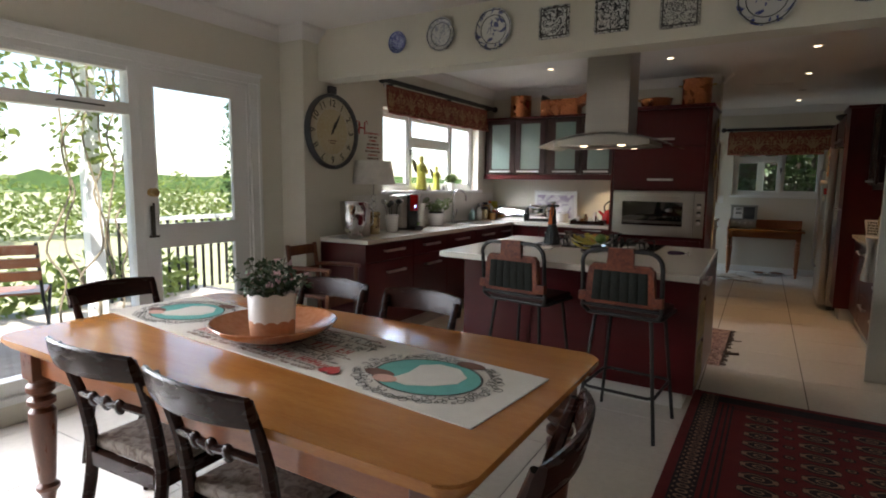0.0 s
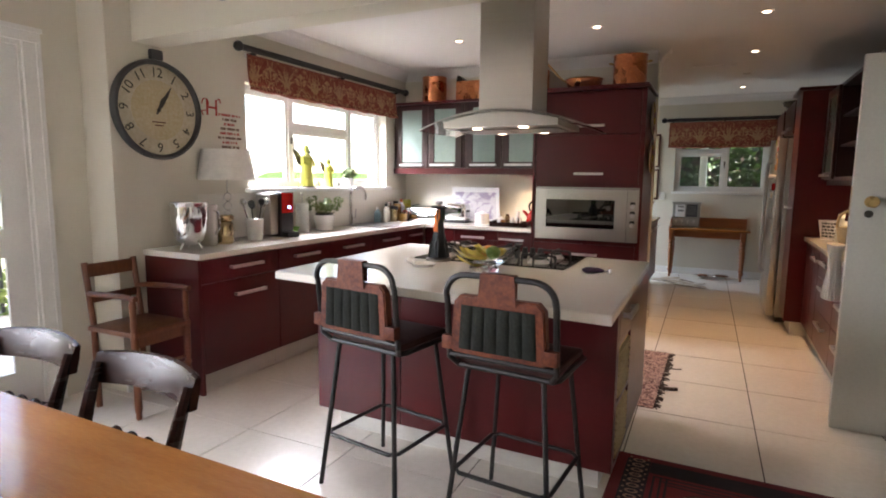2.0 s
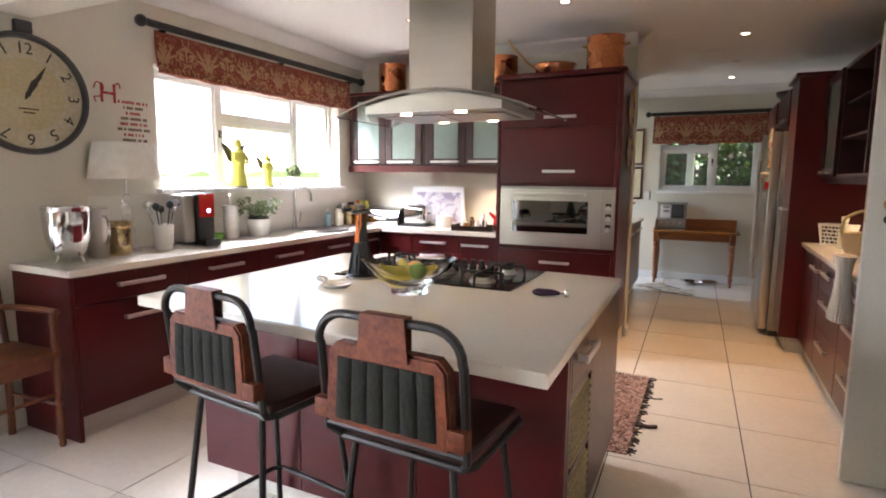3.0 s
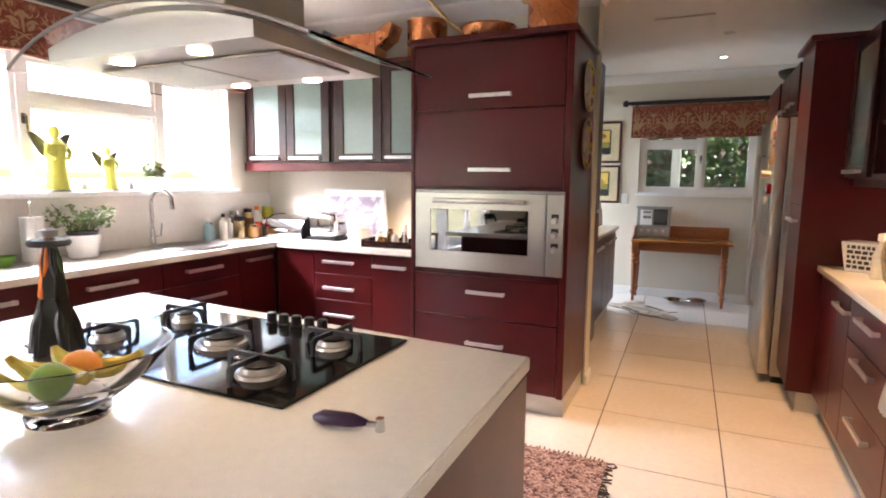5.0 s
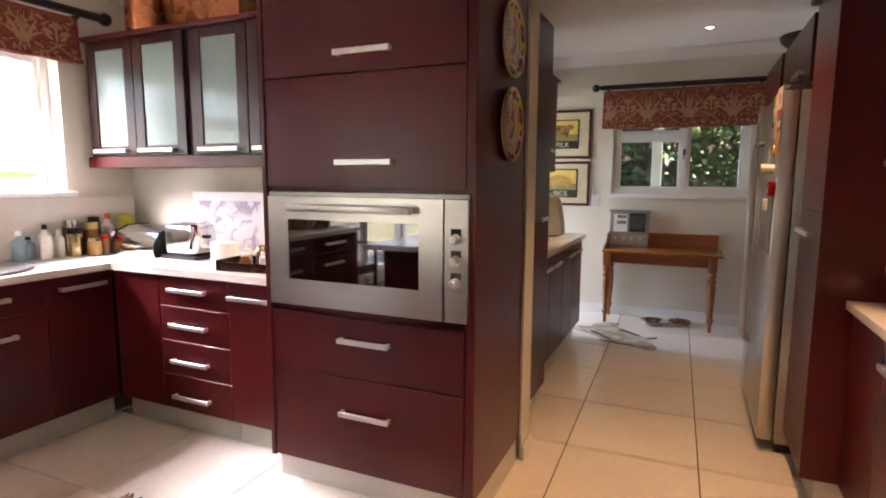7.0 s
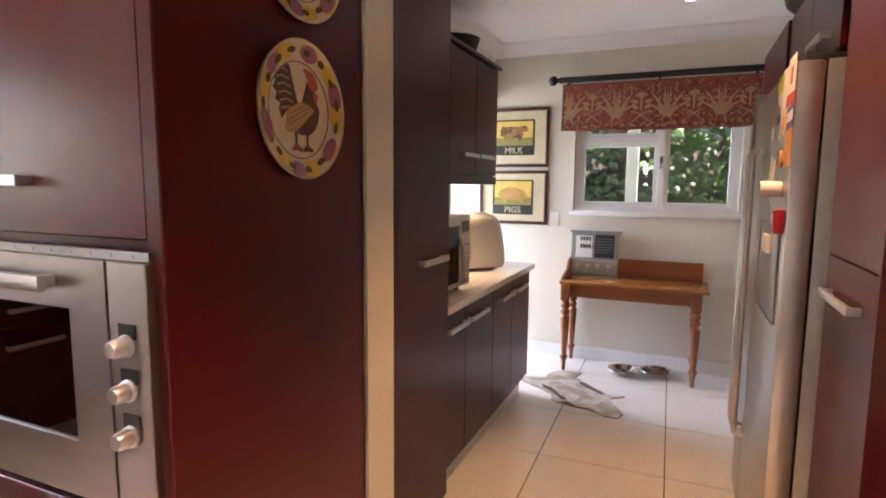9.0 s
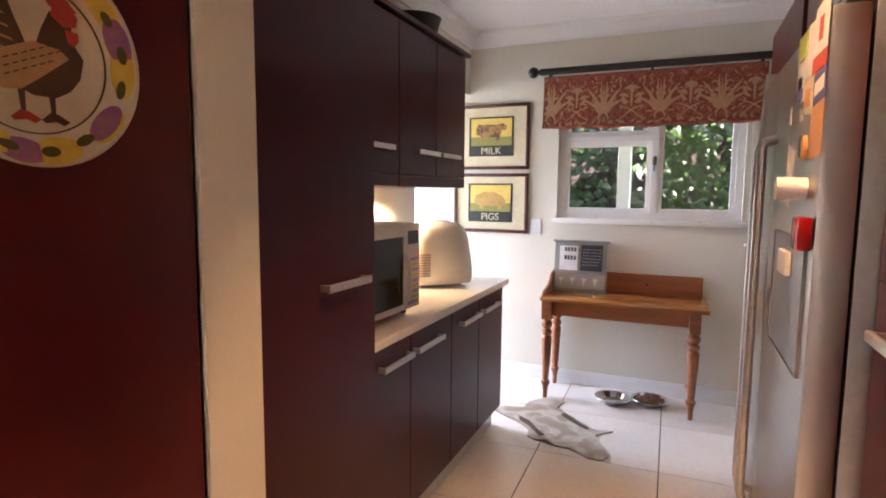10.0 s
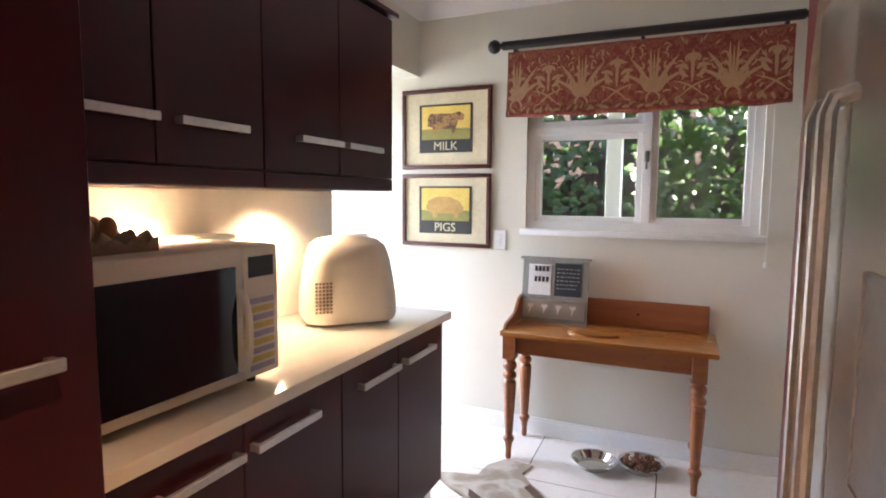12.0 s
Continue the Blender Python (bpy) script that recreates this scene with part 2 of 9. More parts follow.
M["print_red"] = material("red_print", (0.42, 0.035, 0.03), 0.85, scale=20)
M["print_brown"] = material("brown_print", (0.14, 0.06, 0.035), 0.85, scale=20)
M["print_flesh"] = material("pink_print", (0.62, 0.36, 0.27), 0.85, scale=20)
M["leaf"] = material("leaf", (0.09, 0.14, 0.03), 0.5, colour2=(0.15, 0.20, 0.05), scale=8, fine=20, random_tint=0.2)
# Table plant leaf; also darkens the left ivy to paint its shade.
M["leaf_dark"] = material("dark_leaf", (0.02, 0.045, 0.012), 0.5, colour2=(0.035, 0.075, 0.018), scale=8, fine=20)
M["ivy"] = material("ivy_leaf", (0.040, 0.080, 0.016), 0.4, colour2=(0.018, 0.040, 0.009), scale=5, fine=12)
M["garden_leaf"] = material("sunlit_garden_leaf", (0.10, 0.13, 0.045), 0.5, colour2=(0.12, 0.15, 0.06), scale=8, fine=20, random_tint=0.2)
for leaf_mat, glow_through in ((M["garden_leaf"], (0.34, 0.42, 0.08, 1)), (M["ivy"], (0.06, 0.12, 0.02, 1))):
    nt = leaf_mat.node_tree
    thin = nt.nodes.new("ShaderNodeBsdfTranslucent")
    thin.inputs["Color"].default_value = glow_through
    blend = nt.nodes.new("ShaderNodeMixShader")
    blend.inputs["Fac"].default_value = 0.45
    nt.links.new(nt.nodes["Principled BSDF"].outputs["BSDF"], blend.inputs[1])
    nt.links.new(thin.outputs["BSDF"], blend.inputs[2])
    nt.links.new(blend.outputs["Shader"], nt.nodes["Material Output"].inputs["Surface"])
M["bark"] = material("bark", (0.22, 0.18, 0.12), 0.9, scale=12, bump=0.3)
M["lawn"] = material("lawn", (0.24, 0.25, 0.13), 0.9, colour2=(0.30, 0.29, 0.17), scale=3, fine=60, bump=0.3)
M["deck"] = material("weathered_deck", (0.42, 0.38, 0.33), 0.8, colour2=(0.34, 0.30, 0.26), scale=4, stretch=(6, 1, 6), random_tint=0.08)
# Pot soil; also colours the sheet that paints shade behind the ivy.
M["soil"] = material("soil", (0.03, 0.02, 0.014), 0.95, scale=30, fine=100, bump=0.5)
M["petal"] = material("pale_pink_petal", (0.70, 0.46, 0.46), 0.6, scale=15)
M["shade"] = material("white_fabric_shade", (0.80, 0.77, 0.70), 0.9, scale=20, fine=300, bump=0.1)
M["clock_face"] = material("aged_paper", (0.60, 0.55, 0.42), 0.6, colour2=(0.46, 0.41, 0.28), scale=4, fine=40, bump=0.0)
M["clock_rim"] = material("grey_metal_rim", (0.10, 0.10, 0.105), 0.45, metal=0.6, scale=12)
M["hide"] = two_tone("springbok_hide", (0.30, 0.24, 0.17), (0.46, 0.40, 0.32), 6, 0.42, 0.60, 0.95, bump=0.6)
M["hide_dark"] = material("dark_brown_fur", (0.10, 0.06, 0.035), 0.95, scale=20, bump=0.4)
M["kibble"] = material("dog_kibble", (0.16, 0.07, 0.03), 0.85, scale=40, fine=100, bump=0.3)
M["wicker"] = two_tone("woven_seagrass", (0.30, 0.22, 0.12), (0.46, 0.36, 0.20), 70, 0.02, 0.12, 0.85, kind="voronoi", bump=0.5)
M["banana"] = material("ripening_banana", (0.62, 0.40, 0.04), 0.5, colour2=(0.35, 0.36, 0.05), scale=9, fine=40)
M["lime"] = material("green_lime", (0.16, 0.28, 0.04), 0.4, scale=12, bump=0.1)
M["orange_fruit"] = material("orange_peel", (0.75, 0.27, 0.03), 0.45, scale=12, bump=0.2)
M["grey_wood"] = material("grey_washed_wood", (0.30, 0.29, 0.25), 0.7, colour2=(0.22, 0.21, 0.18), scale=6, stretch=(8, 8, 1))
M["chalk"] = material("blackboard", (0.022, 0.022, 0.024), 0.8, scale=8)
M["paper"] = material("white_paper", (0.78, 0.76, 0.72), 0.8, scale=8, fine=80)
M["mat_cream"] = material("cream_mount", (0.62, 0.54, 0.36), 0.8, scale=8)
M["frame_red"] = material("dark_red_moulding", (0.075, 0.016, 0.012), 0.35, scale=10, stretch=(1, 6, 6))
M["yellow_print"] = material("yellow_sky_print", (0.70, 0.52, 0.12), 0.7, colour2=(0.60, 0.40, 0.08), scale=10)
M["green_print"] = material("olive_field_print", (0.26, 0.24, 0.06), 0.7, scale=20)
M["black_frame"] = material("black_print_border", (0.02, 0.02, 0.018), 0.6, scale=10)
M["yellow_green"] = material("yellow_green_paint", (0.60, 0.58, 0.10), 0.6, colour2=(0.50, 0.50, 0.08), scale=20)
M["bronze"] = material("dark_bronze", (0.06, 0.05, 0.035), 0.5, metal=0.4, scale=20)
M["egg_card"] = material("brown_egg_carton", (0.30, 0.20, 0.14), 0.9, scale=20, fine=120, bump=0.3)
M["rug_red"] = material("rug_red_wool", (0.17, 0.012, 0.012), 0.95, colour2=(0.12, 0.009, 0.010), scale=12, fine=500, bump=0.5)
M["rug_dark"] = material("rug_navy_wool", (0.024, 0.012, 0.014), 0.95, scale=12, fine=500, bump=0.5)
M["rug_cream"] = material("rug_cream_wool", (0.34, 0.20, 0.13), 0.95, scale=12, fine=500, bump=0.5)
M["mat_weave"] = two_tone("flat_woven_rag", (0.34, 0.20, 0.16), (0.08, 0.03, 0.025), 16, 0.44, 0.54, 0.95, distortion=3, bump=0.8, c3=(0.50, 0.34, 0.27))
M["fringe"] = material("brown_wool_fringe", (0.08, 0.055, 0.045), 0.95, scale=20, bump=0.3)
M["glow"] = lamp_glow("lamp_glow", (1.0, 0.80, 0.55), 1.6)
M["led"] = lamp_glow("blue_led", (0.3, 0.45, 1.0), 1.5)
M["gold_glass"] = material("mercury_glass", (0.60, 0.46, 0.26), 0.15, metal=0.9, colour2=(0.40, 0.30, 0.16), scale=14, bump=0.1)
M["far_tree"] = material("far_foliage", (0.06, 0.11, 0.025), 0.9, colour2=(0.03, 0.06, 0.015), scale=1.5, fine=8, bump=0.4)


# ---- mesh helpers ----
def box(bm, x0, x1, y0, y1, z0, z1, bevel=0.0, seg=2, m=None):
    mat = Matrix.Translation(((x0 + x1) / 2, (y0 + y1) / 2, (z0 + z1) / 2)) @ Matrix.Diagonal((abs(x1 - x0), abs(y1 - y0), abs(z1 - z0), 1))
    v = bmesh.ops.create_cube(bm, size=1, matrix=(m @ mat) if m else mat)["verts"]
    if bevel:
        edges = list({e for x in v for e in x.link_edges})
        bmesh.ops.bevel(bm, geom=edges, offset=bevel, segments=seg, affect="EDGES", profile=0.6)


def cyl(bm, p0, p1, r0, r1=None, seg=16, cap=True):
    p0, p1 = Vector(p0), Vector(p1)
    d = p1 - p0
    m = Matrix.Translation((p0 + p1) / 2) @ d.to_track_quat("Z", "Y").to_matrix().to_4x4()
    bmesh.ops.create_cone(bm, cap_ends=cap, segments=seg, radius1=r0, radius2=r0 if r1 is None else r1, depth=d.length, matrix=m)


def ball(bm, c, rx, ry=None, rz=None, u=16, v=10, m=None):
    mat = Matrix.Translation(c) @ Matrix.Diagonal((rx, rx if ry is None else ry, rx if rz is None else rz, 1))
    bmesh.ops.create_uvsphere(bm, u_segments=u, v_segments=v, radius=1, matrix=(m @ mat) if m else mat)


def lathe(bm, prof, seg=24, c=(0, 0, 0), m=None, closed=False):
    """A profile of (radius, height) turned about z."""
    rings = []
    for r, z in prof:
        ring = []
        for i in range(seg):
            a = 2 * math.pi * i / seg
            p = Vector((c[0] + r * math.cos(a), c[1] + r * math.sin(a), c[2] + z))
            ring.append(bm.verts.new(m @ p if m else p))
        rings.append(ring)
    pairs = list(zip(rings, rings[1:])) + ([(rings[-1], rings[0])] if closed else [])
    for a, b in pairs:
        for i in range(seg):
            j = (i + 1) % seg
            bm.faces.new((a[i], a[j], b[j], b[i]))
    if not closed:
        if prof[0][0] > 1e-5:
            bm.faces.new(list(reversed(rings[0])))
        if prof[-1][0] > 1e-5:
            bm.faces.new(rings[-1])


def tube(bm, pts, r, seg=8, closed=False, radii=None):
    """A round bar along points."""
    pts = [Vector(p) for p in pts]
    n = len(pts)
    rings = []
    ref = None
    for i, p in enumerate(pts):
        a = pts[(i - 1) % n] if (closed or i > 0) else p
        b = pts[(i + 1) % n] if (closed or i < n - 1) else p
        d = (b - a).normalized()
        if ref is None or abs(ref.dot(d)) > 0.98:
            ref = Vector((0, 0, 1)) if abs(d.z) < 0.9 else Vector((1, 0, 0))
        u = (ref - d * ref.dot(d)).normalized()
        ref = u
        w = d.cross(u)
        rr = radii[i] if radii else r
        rings.append([bm.verts.new(p + (u * math.cos(2 * math.pi * k / seg) + w * math.sin(2 * math.pi * k / seg)) * rr) for k in range(seg)])
    for i in range(n if closed else n - 1):
        a, b = rings[i], rings[(i + 1) % n]
        for k in range(seg):
            j = (k + 1) % seg
            bm.faces.new((a[k], a[j], b[j], b[k]))
    if not closed:
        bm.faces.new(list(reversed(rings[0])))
        bm.faces.new(rings[-1])


def arc(points, n=6):
    """Smooth a polyline with Catmull-Rom."""
    p = [Vector(q) for q in points]
    out = []
    for i in range(len(p) - 1):
        a, b, c, d = p[max(i - 1, 0)], p[i], p[i + 1], p[min(i + 2, len(p) - 1)]
        for k in range(n):
            t = k / n
            out.append(0.5 * ((2 * b) + (c - a) * t + (2 * a - 5 * b + 4 * c - d) * t * t + (3 * b - a - 3 * c + d) * t ** 3))
    out.append(p[-1])
    return out


def slab(bm, outline, z0, z1, bevel=0.0, m=None):
    """A flat plate with an outline of (x, y)."""
    low = [bm.verts.new((m @ Vector((x, y, z0))) if m else (x, y, z0)) for x, y in outline]
    high = [bm.verts.new((m @ Vector((x, y, z1))) if m else (x, y, z1)) for x, y in outline]
    bm.faces.new(list(reversed(low)))
    top = bm.faces.new(high)
    k = len(outline)
    for i in range(k):
        j = (i + 1) % k
        bm.faces.new((low[i], low[j], high[j], high[i]))
    if bevel:
        bmesh.ops.bevel(bm, geom=list(top.edges), offset=bevel, segments=2, affect="EDGES")


def oval(rx, ry, n=24, cx=0, cy=0):
    return [(cx + rx * math.cos(2 * math.pi * i / n), cy + ry * math.sin(2 * math.pi * i / n)) for i in range(n)]


UPRIGHT = pose(0, 0, 0, 90, 0, 0)  # lays a plate of (x, y) upright, facing -y


def mesh_of(name, bm, mat, smooth=30):
    bmesh.ops.recalc_face_normals(bm, faces=bm.faces)
    me = bpy.data.meshes.new(name)
    bm.to_mesh(me)
    bm.free()
    me.materials.append(mat)
    if smooth:
        me.shade_smooth()
        me.set_sharp_from_angle(angle=radians(smooth))
    return me


def part(name, bm, mat, parent, label="", smooth=30, at=None):
    ob = new(name, mesh_of(name, bm, mat, smooth))
    ob.parent = parent
    if at is not None:
        ob.matrix_basis = at
    if label:
        tagged(ob, label)
    return ob


def thing(name, label, category, at=None, group="", kind=""):
    ob = new(name)
    ob.empty_display_size = 0.1
    if at is not None:
        ob.matrix_basis = at
    return tagged(ob, label, category, group, kind)


def solo(name, bm, mat, label, category, at=None, group="", kind="", smooth=30):
    ob = new(name, mesh_of(name, bm, mat, smooth))
    if at is not None:
        ob.matrix_basis = at
    return tagged(ob, label, category, group, kind)


def structure(name, bm, mat, label, category, at=None, smooth=30):
    return solo(name, bm, mat, label, category, at, kind="structure", smooth=smooth)


def make(fn, *a, **k):
    bm = bmesh.new()
    fn(bm, *a, **k)
    return bm


def words(text, size, mat, parent, at, name="lettering", depth=0.001):
    cu = bpy.data.curves.new(name, "FONT")
    cu.body, cu.size, cu.extrude, cu.align_x, cu.align_y = text, size, depth, "CENTER", "CENTER"
    tmp = new(name, cu)
    deps = bpy.context.evaluated_depsgraph_get()
    me = bpy.data.meshes.new_from_object(tmp.evaluated_get(deps))
    bpy.data.objects.remove(tmp)
    me.materials.clear()
    me.materials.append(mat)
    ob = new(name, me)
    ob.parent = parent
    ob.matrix_basis = at
    return ob


# ---- large structure ----
CEIL = 2.60
WX, KX, PIER = -3.24, -3.05, -2.98      # dining wall, kitchen window wall, pier
RX = 1.74                                # wall behind the right-hand counter
BACK, END = 7.70, 10.915                   # wall behind the oven, end wall of the pantry


def wall_run(name, axis, fixed, thick, a0, a1, openings, mat=None, z1=CEIL, label="cream painted plaster wall"):
    """A wall along an axis, from fixed to fixed + thick, with openings (a, b, low, high) cut through."""
    bm = bmesh.new()

    def piece(u0, u1, w0, w1):
        if u1 - u0 < 1e-4 or w1 - w0 < 1e-4:
            return
        f0, f1 = sorted((fixed, fixed + thick))
        if axis == "y":
            box(bm, f0, f1, u0, u1, w0, w1)
        else:
            box(bm, u0, u1, f0, f1, w0, w1)
    at = a0
    for a, b, low, high in sorted(openings):
        piece(at, a, 0, z1)
        piece(a, b, 0, low)
        piece(a, b, high, z1)
        at = b
    piece(at, a1, 0, z1)
    return structure(name, bm, mat or M["wall"], label, "wall", smooth=0)


DW = (0.0, 2.80, 0.0, 2.13)      # dining window opening
DD = (2.86, 3.74, 0.0, 2.13)     # garden door opening
KW = (5.20, 7.26, 1.29, 2.12)    # kitchen window opening
PW = (-0.285, 0.925, 1.235, 2.05)   # pantry window opening
wall_run("wall_dining_west", "y", WX, -0.22, -2.6, 4.05, [(DW[0], DD[1], 0.0, 2.13)])
bm = bmesh.new()
box(bm, -3.46, PIER, 4.05, 4.655, 0, CEIL)
structure("wall_pier", bm, M["wall"], "cream painted plaster pier carrying the clock", "wall", smooth=0)
wall_run("wall_kitchen_west", "y", KX, -0.24, 4.655, BACK, [KW])
wall_run("wall_kitchen_north", "x", BACK, 0.036, -3.29, -0.262, [])
bm = bmesh.new()
box(bm, -0.2575, -0.247, 7.588, 7.738, 0, CEIL - 0.101)
structure("trim_wall_end", bm, M["wall"], "cream painted board closing the wall end", "trim", smooth=0)
wall_run("wall_pantry_west", "y", -0.98, -0.14, BACK + 0.036, END, [(9.96, END - 0.001, 0.0, 2.16)])
wall_run("wall_pantry_north", "x", END, 0.22, -2.6, RX + 0.2, [PW])
wall_run("wall_east", "y", RX, 0.2, -2.6, END, [(4.74, 5.56, 0.0, 2.06)])
wall_run("wall_dining_south", "x", -2.6, -0.2, -3.46, RX + 0.2, [])
wall_run("wall_lobby_west", "y", -2.5, -0.15, 9.8, END, [(10.0, 10.88, 0.0, 2.1)])
wall_run("wall_lobby_south", "x", 9.86, -0.1, -2.5, -1.12, [])
wall_run("wall_hall", "y", 2.9, 0.12, 4.4, 6.0, [])
wall_run("wall_hall_side", "x", 4.5, -0.1, RX + 0.2, 2.9, [])
wall_run("wall_hall_side_two", "x", 5.9, 0.1, RX + 0.2, 2.9, [])
bm = bmesh.new()
box(bm, PIER, RX, 4.22, 4.42, 2.205, CEIL)
structure("beam", bm, M["wall"], "cream painted plaster beam between dining room and kitchen", "beam", smooth=0)

bm = bmesh.new()
box(bm, -3.5, 3.1, -2.8, END + 0.25, CEIL, CEIL + 0.12)
structure("ceiling", bm, M["ceiling"], "white painted plaster ceiling", "ceiling", smooth=0)

bm = bmesh.new()
box(bm, -3.46, 3.1, -2.8, END + 0.22, -0.12, -0.004)
floor = structure("floor", bm, M["grout"], "large cream glazed floor tiles with dark joints", "floor", smooth=0)


def cornice(name, p0, p1, inward, mitre=(0, 0)):
    """A coved cornice between two points under the ceiling; mitre: 1 lengthens an end round an outer corner."""
    bm = bmesh.new()
    prof = [(0, -0.10), (0.012, -0.10), (0.016, -0.088), (0.03, -0.075), (0.05, -0.05), (0.075, -0.028), (0.09, -0.022), (0.095, -0.008), (0.10, 0)]
    rows = []
    run = (Vector(p1) - Vector(p0)).normalized()
    for p, k in ((p0, -mitre[0]), (p1, mitre[1])):
        rows.append([bm.verts.new((p[0] + (inward[0] + run.x * k) * o, p[1] + (inward[1] + run.y * k) * o, CEIL + z - 0.001)) for o, z in prof])
    for i in range(len(prof) - 1):
        bm.faces.new((rows[0][i], rows[0][i + 1], rows[1][i + 1], rows[1][i]))
    structure(name, bm, M["ceiling"], "white coved plaster cornice", "cornice", smooth=60)


cornice("cornice_kitchen_west", (KX, 4.655), (KX, BACK), (1, 0))
cornice("cornice_kitchen_north", (KX, BACK), (-0.262, BACK), (0, -1))
cornice("cornice_kitchen_end", (-0.247, BACK - 0.112), (-0.247, BACK + 0.036), (1, 0))
cornice("cornice_pantry_north", (-0.98, END), (RX, END), (0, -1))
cornice("cornice_pantry_west", (-0.98, BACK + 0.036), (-0.98, END), (1, 0))
cornice("cornice_pantry_south", (-0.98, BACK + 0.036), (-0.247, BACK + 0.036), (0, 1))
cornice("cornice_east", (RX, 4.42), (RX, END), (-1, 0))
cornice("cornice_beam_north", (KX, 4.42), (RX, 4.42), (0, 1))
cornice("cornice_dining_west", (WX, -2.6), (WX, 4.05), (1, 0))
cornice("cornice_dining_pier", (WX, 4.05), (PIER, 4.05), (0, -1), (0, 1))
cornice("cornice_dining_pier_side", (PIER, 4.05), (PIER, 4.22), (1, 0), (1, 0))


def skirting(name, x0, x1, y0, y1, h=0.10):
    bm = bmesh.new()
    box(bm, x0, x1, y0, y1, 0, h - 0.015)
    box(bm, x0 + (0.004 if x1 - x0 < 0.05 else 0), x1 - (0.004 if x1 - x0 < 0.05 else 0),
        y0 + (0.004 if y1 - y0 < 0.05 else 0), y1 - (0.004 if y1 - y0 < 0.05 else 0), h - 0.015, h)
    structure(name, bm, M["white"], "white painted skirting board", "skirting", smooth=0)


skirting("baseboard_pantry", -1.12, RX, END - 0.018, END)
skirting("baseboard_pier", PIER, PIER + 0.018, 4.05, 4.24)
skirting("baseboard_wall_end", -0.246, -0.231, 7.583, 7.743, 0.08)


def window(name, at, width, low, high, bars, cross, label, depth=0.07, sill=0.12, panes=None, latch=True):
    """A window in local x (width) and z, facing -y. bars: upright middle lines; cross: (x0, x1, z) rails; sashes fill the lights."""
    w = thing(name, label, "window", at, kind="structure")
    fr = bmesh.new()
    t = 0.045
    box(fr, 0, t, 0, depth, low, high)
    box(fr, width - t, width, 0, depth, low, high)
    box(fr, t, width - t, 0, depth, low, low + t)
    box(fr, t, width - t, 0, depth, high - t, high)
    for b in bars:
        box(fr, b - t / 2, b + t / 2, 0, depth, low + t, high - t)
    for x0, x1, z in cross:
        box(fr, x0, x1, 0.002, depth - 0.002, z - t / 2, z + t / 2)
    part("window_frame", fr, M["white"], w)
    for x0, x1, z0, z1 in panes:
        s = bmesh.new()
        k = 0.032
        y0, y1 = 0.012, depth - 0.014
        box(s, x0, x0 + k, y0, y1, z0, z1, 0.003, 1)
        box(s, x1 - k, x1, y0, y1, z0, z1, 0.003, 1)
        box(s, x0 + k, x1 - k, y0, y1, z0, z0 + k, 0.003, 1)
        box(s, x0 + k, x1 - k, y0, y1, z1 - k, z1, 0.003, 1)
        sash = part("sash", s, M["white"], w)
        g = part("pane", make(box, x0 + k, x1 - k, depth / 2 - 0.002, depth / 2 + 0.002, z0 + k, z1 - k), M["window_glass"], sash, smooth=0)
        g.visible_shadow = False
    if sill:
        part("window_sill", make(box, -0.03, width + 0.03, -sill, depth, low - 0.035, low - 0.002, 0.006), M["white"], w)
    if latch:
        for b in bars[:1]:
            h = bmesh.new()
            box(h, b - 0.012, b + 0.012, -0.012, -0.001, (low + high) / 2 - 0.03, (low + high) / 2 + 0.03, 0.003, 1)
            tube(h, [(b, -0.015, (low + high) / 2 + 0.02), (b, -0.035, (low + high) / 2 + 0.015), (b, -0.037, (low + high) / 2 - 0.07)], 0.006, 6)
            part("latch", h, M["bronze"], w)
    return w


# kitchen window, set near the outer face
kw = KW[1] - KW[0]
t = 0.045
b1, b2 = 0.62, 1.51
kz = KW[3] - 0.30
window("window_1", pose(KX - 0.10, KW[0], 0, 0, 0, 90), kw, KW[2], KW[3], [b1, b2], [(b1 + t / 2, b2 - t / 2, kz)],
       "white painted casement window above the sink", sill=0.16,
       panes=[(t, b1 - t / 2, KW[2] + t, KW[3] - t), (b1 + t / 2, b2 - t / 2, KW[2] + t, kz - t / 2), (b1 + t / 2, b2 - t / 2, kz + t / 2, KW[3] - t),
              (b2 + t / 2, kw - t, KW[2] + t, KW[3] - t)])
pw = PW[1] - PW[0]
pb, pz = 0.66, 1.80
window("window_2", pose(PW[0], END + 0.03, 0, 0, 0, 0), pw, PW[2], PW[3], [pb], [(t, pb - t / 2, pz)],
       "white painted casement window in the pantry end wall", sill=0.06,
       panes=[(t, pb - t / 2, PW[2] + t, pz - t / 2), (t, pb - t / 2, pz + t / 2, PW[3] - t), (pb + t / 2, pw - t, PW[2] + t, PW[3] - t)])

# garden door wall: window with transom, and a glazed door
dw = thing("window_3", "tall white painted garden window with a transom light", "window", pose(WX - 0.02, 0, 0, 0, 0, 90), kind="structure")
fr = bmesh.new()
for x0, x1 in ((0.0, 0.06), (0.92, 0.98), (1.86, 1.92), (2.79, 2.87)):
    box(fr, x0, x1, 0, 0.1, 0.16, 2.13)
for a, b in ((0.06, 0.92), (0.98, 1.86), (1.92, 2.79)):
    box(fr, a, b, 0, 0.1, 0.16, 0.24)
    box(fr, a, b, 0, 0.1, 1.79, 1.86)
    box(fr, a, b, 0, 0.1, 2.09, 2.13)
    box(fr, a, b, 0.01, 0.09, 2.066, 2.09)
part("window_frame", fr, M["white"], dw)
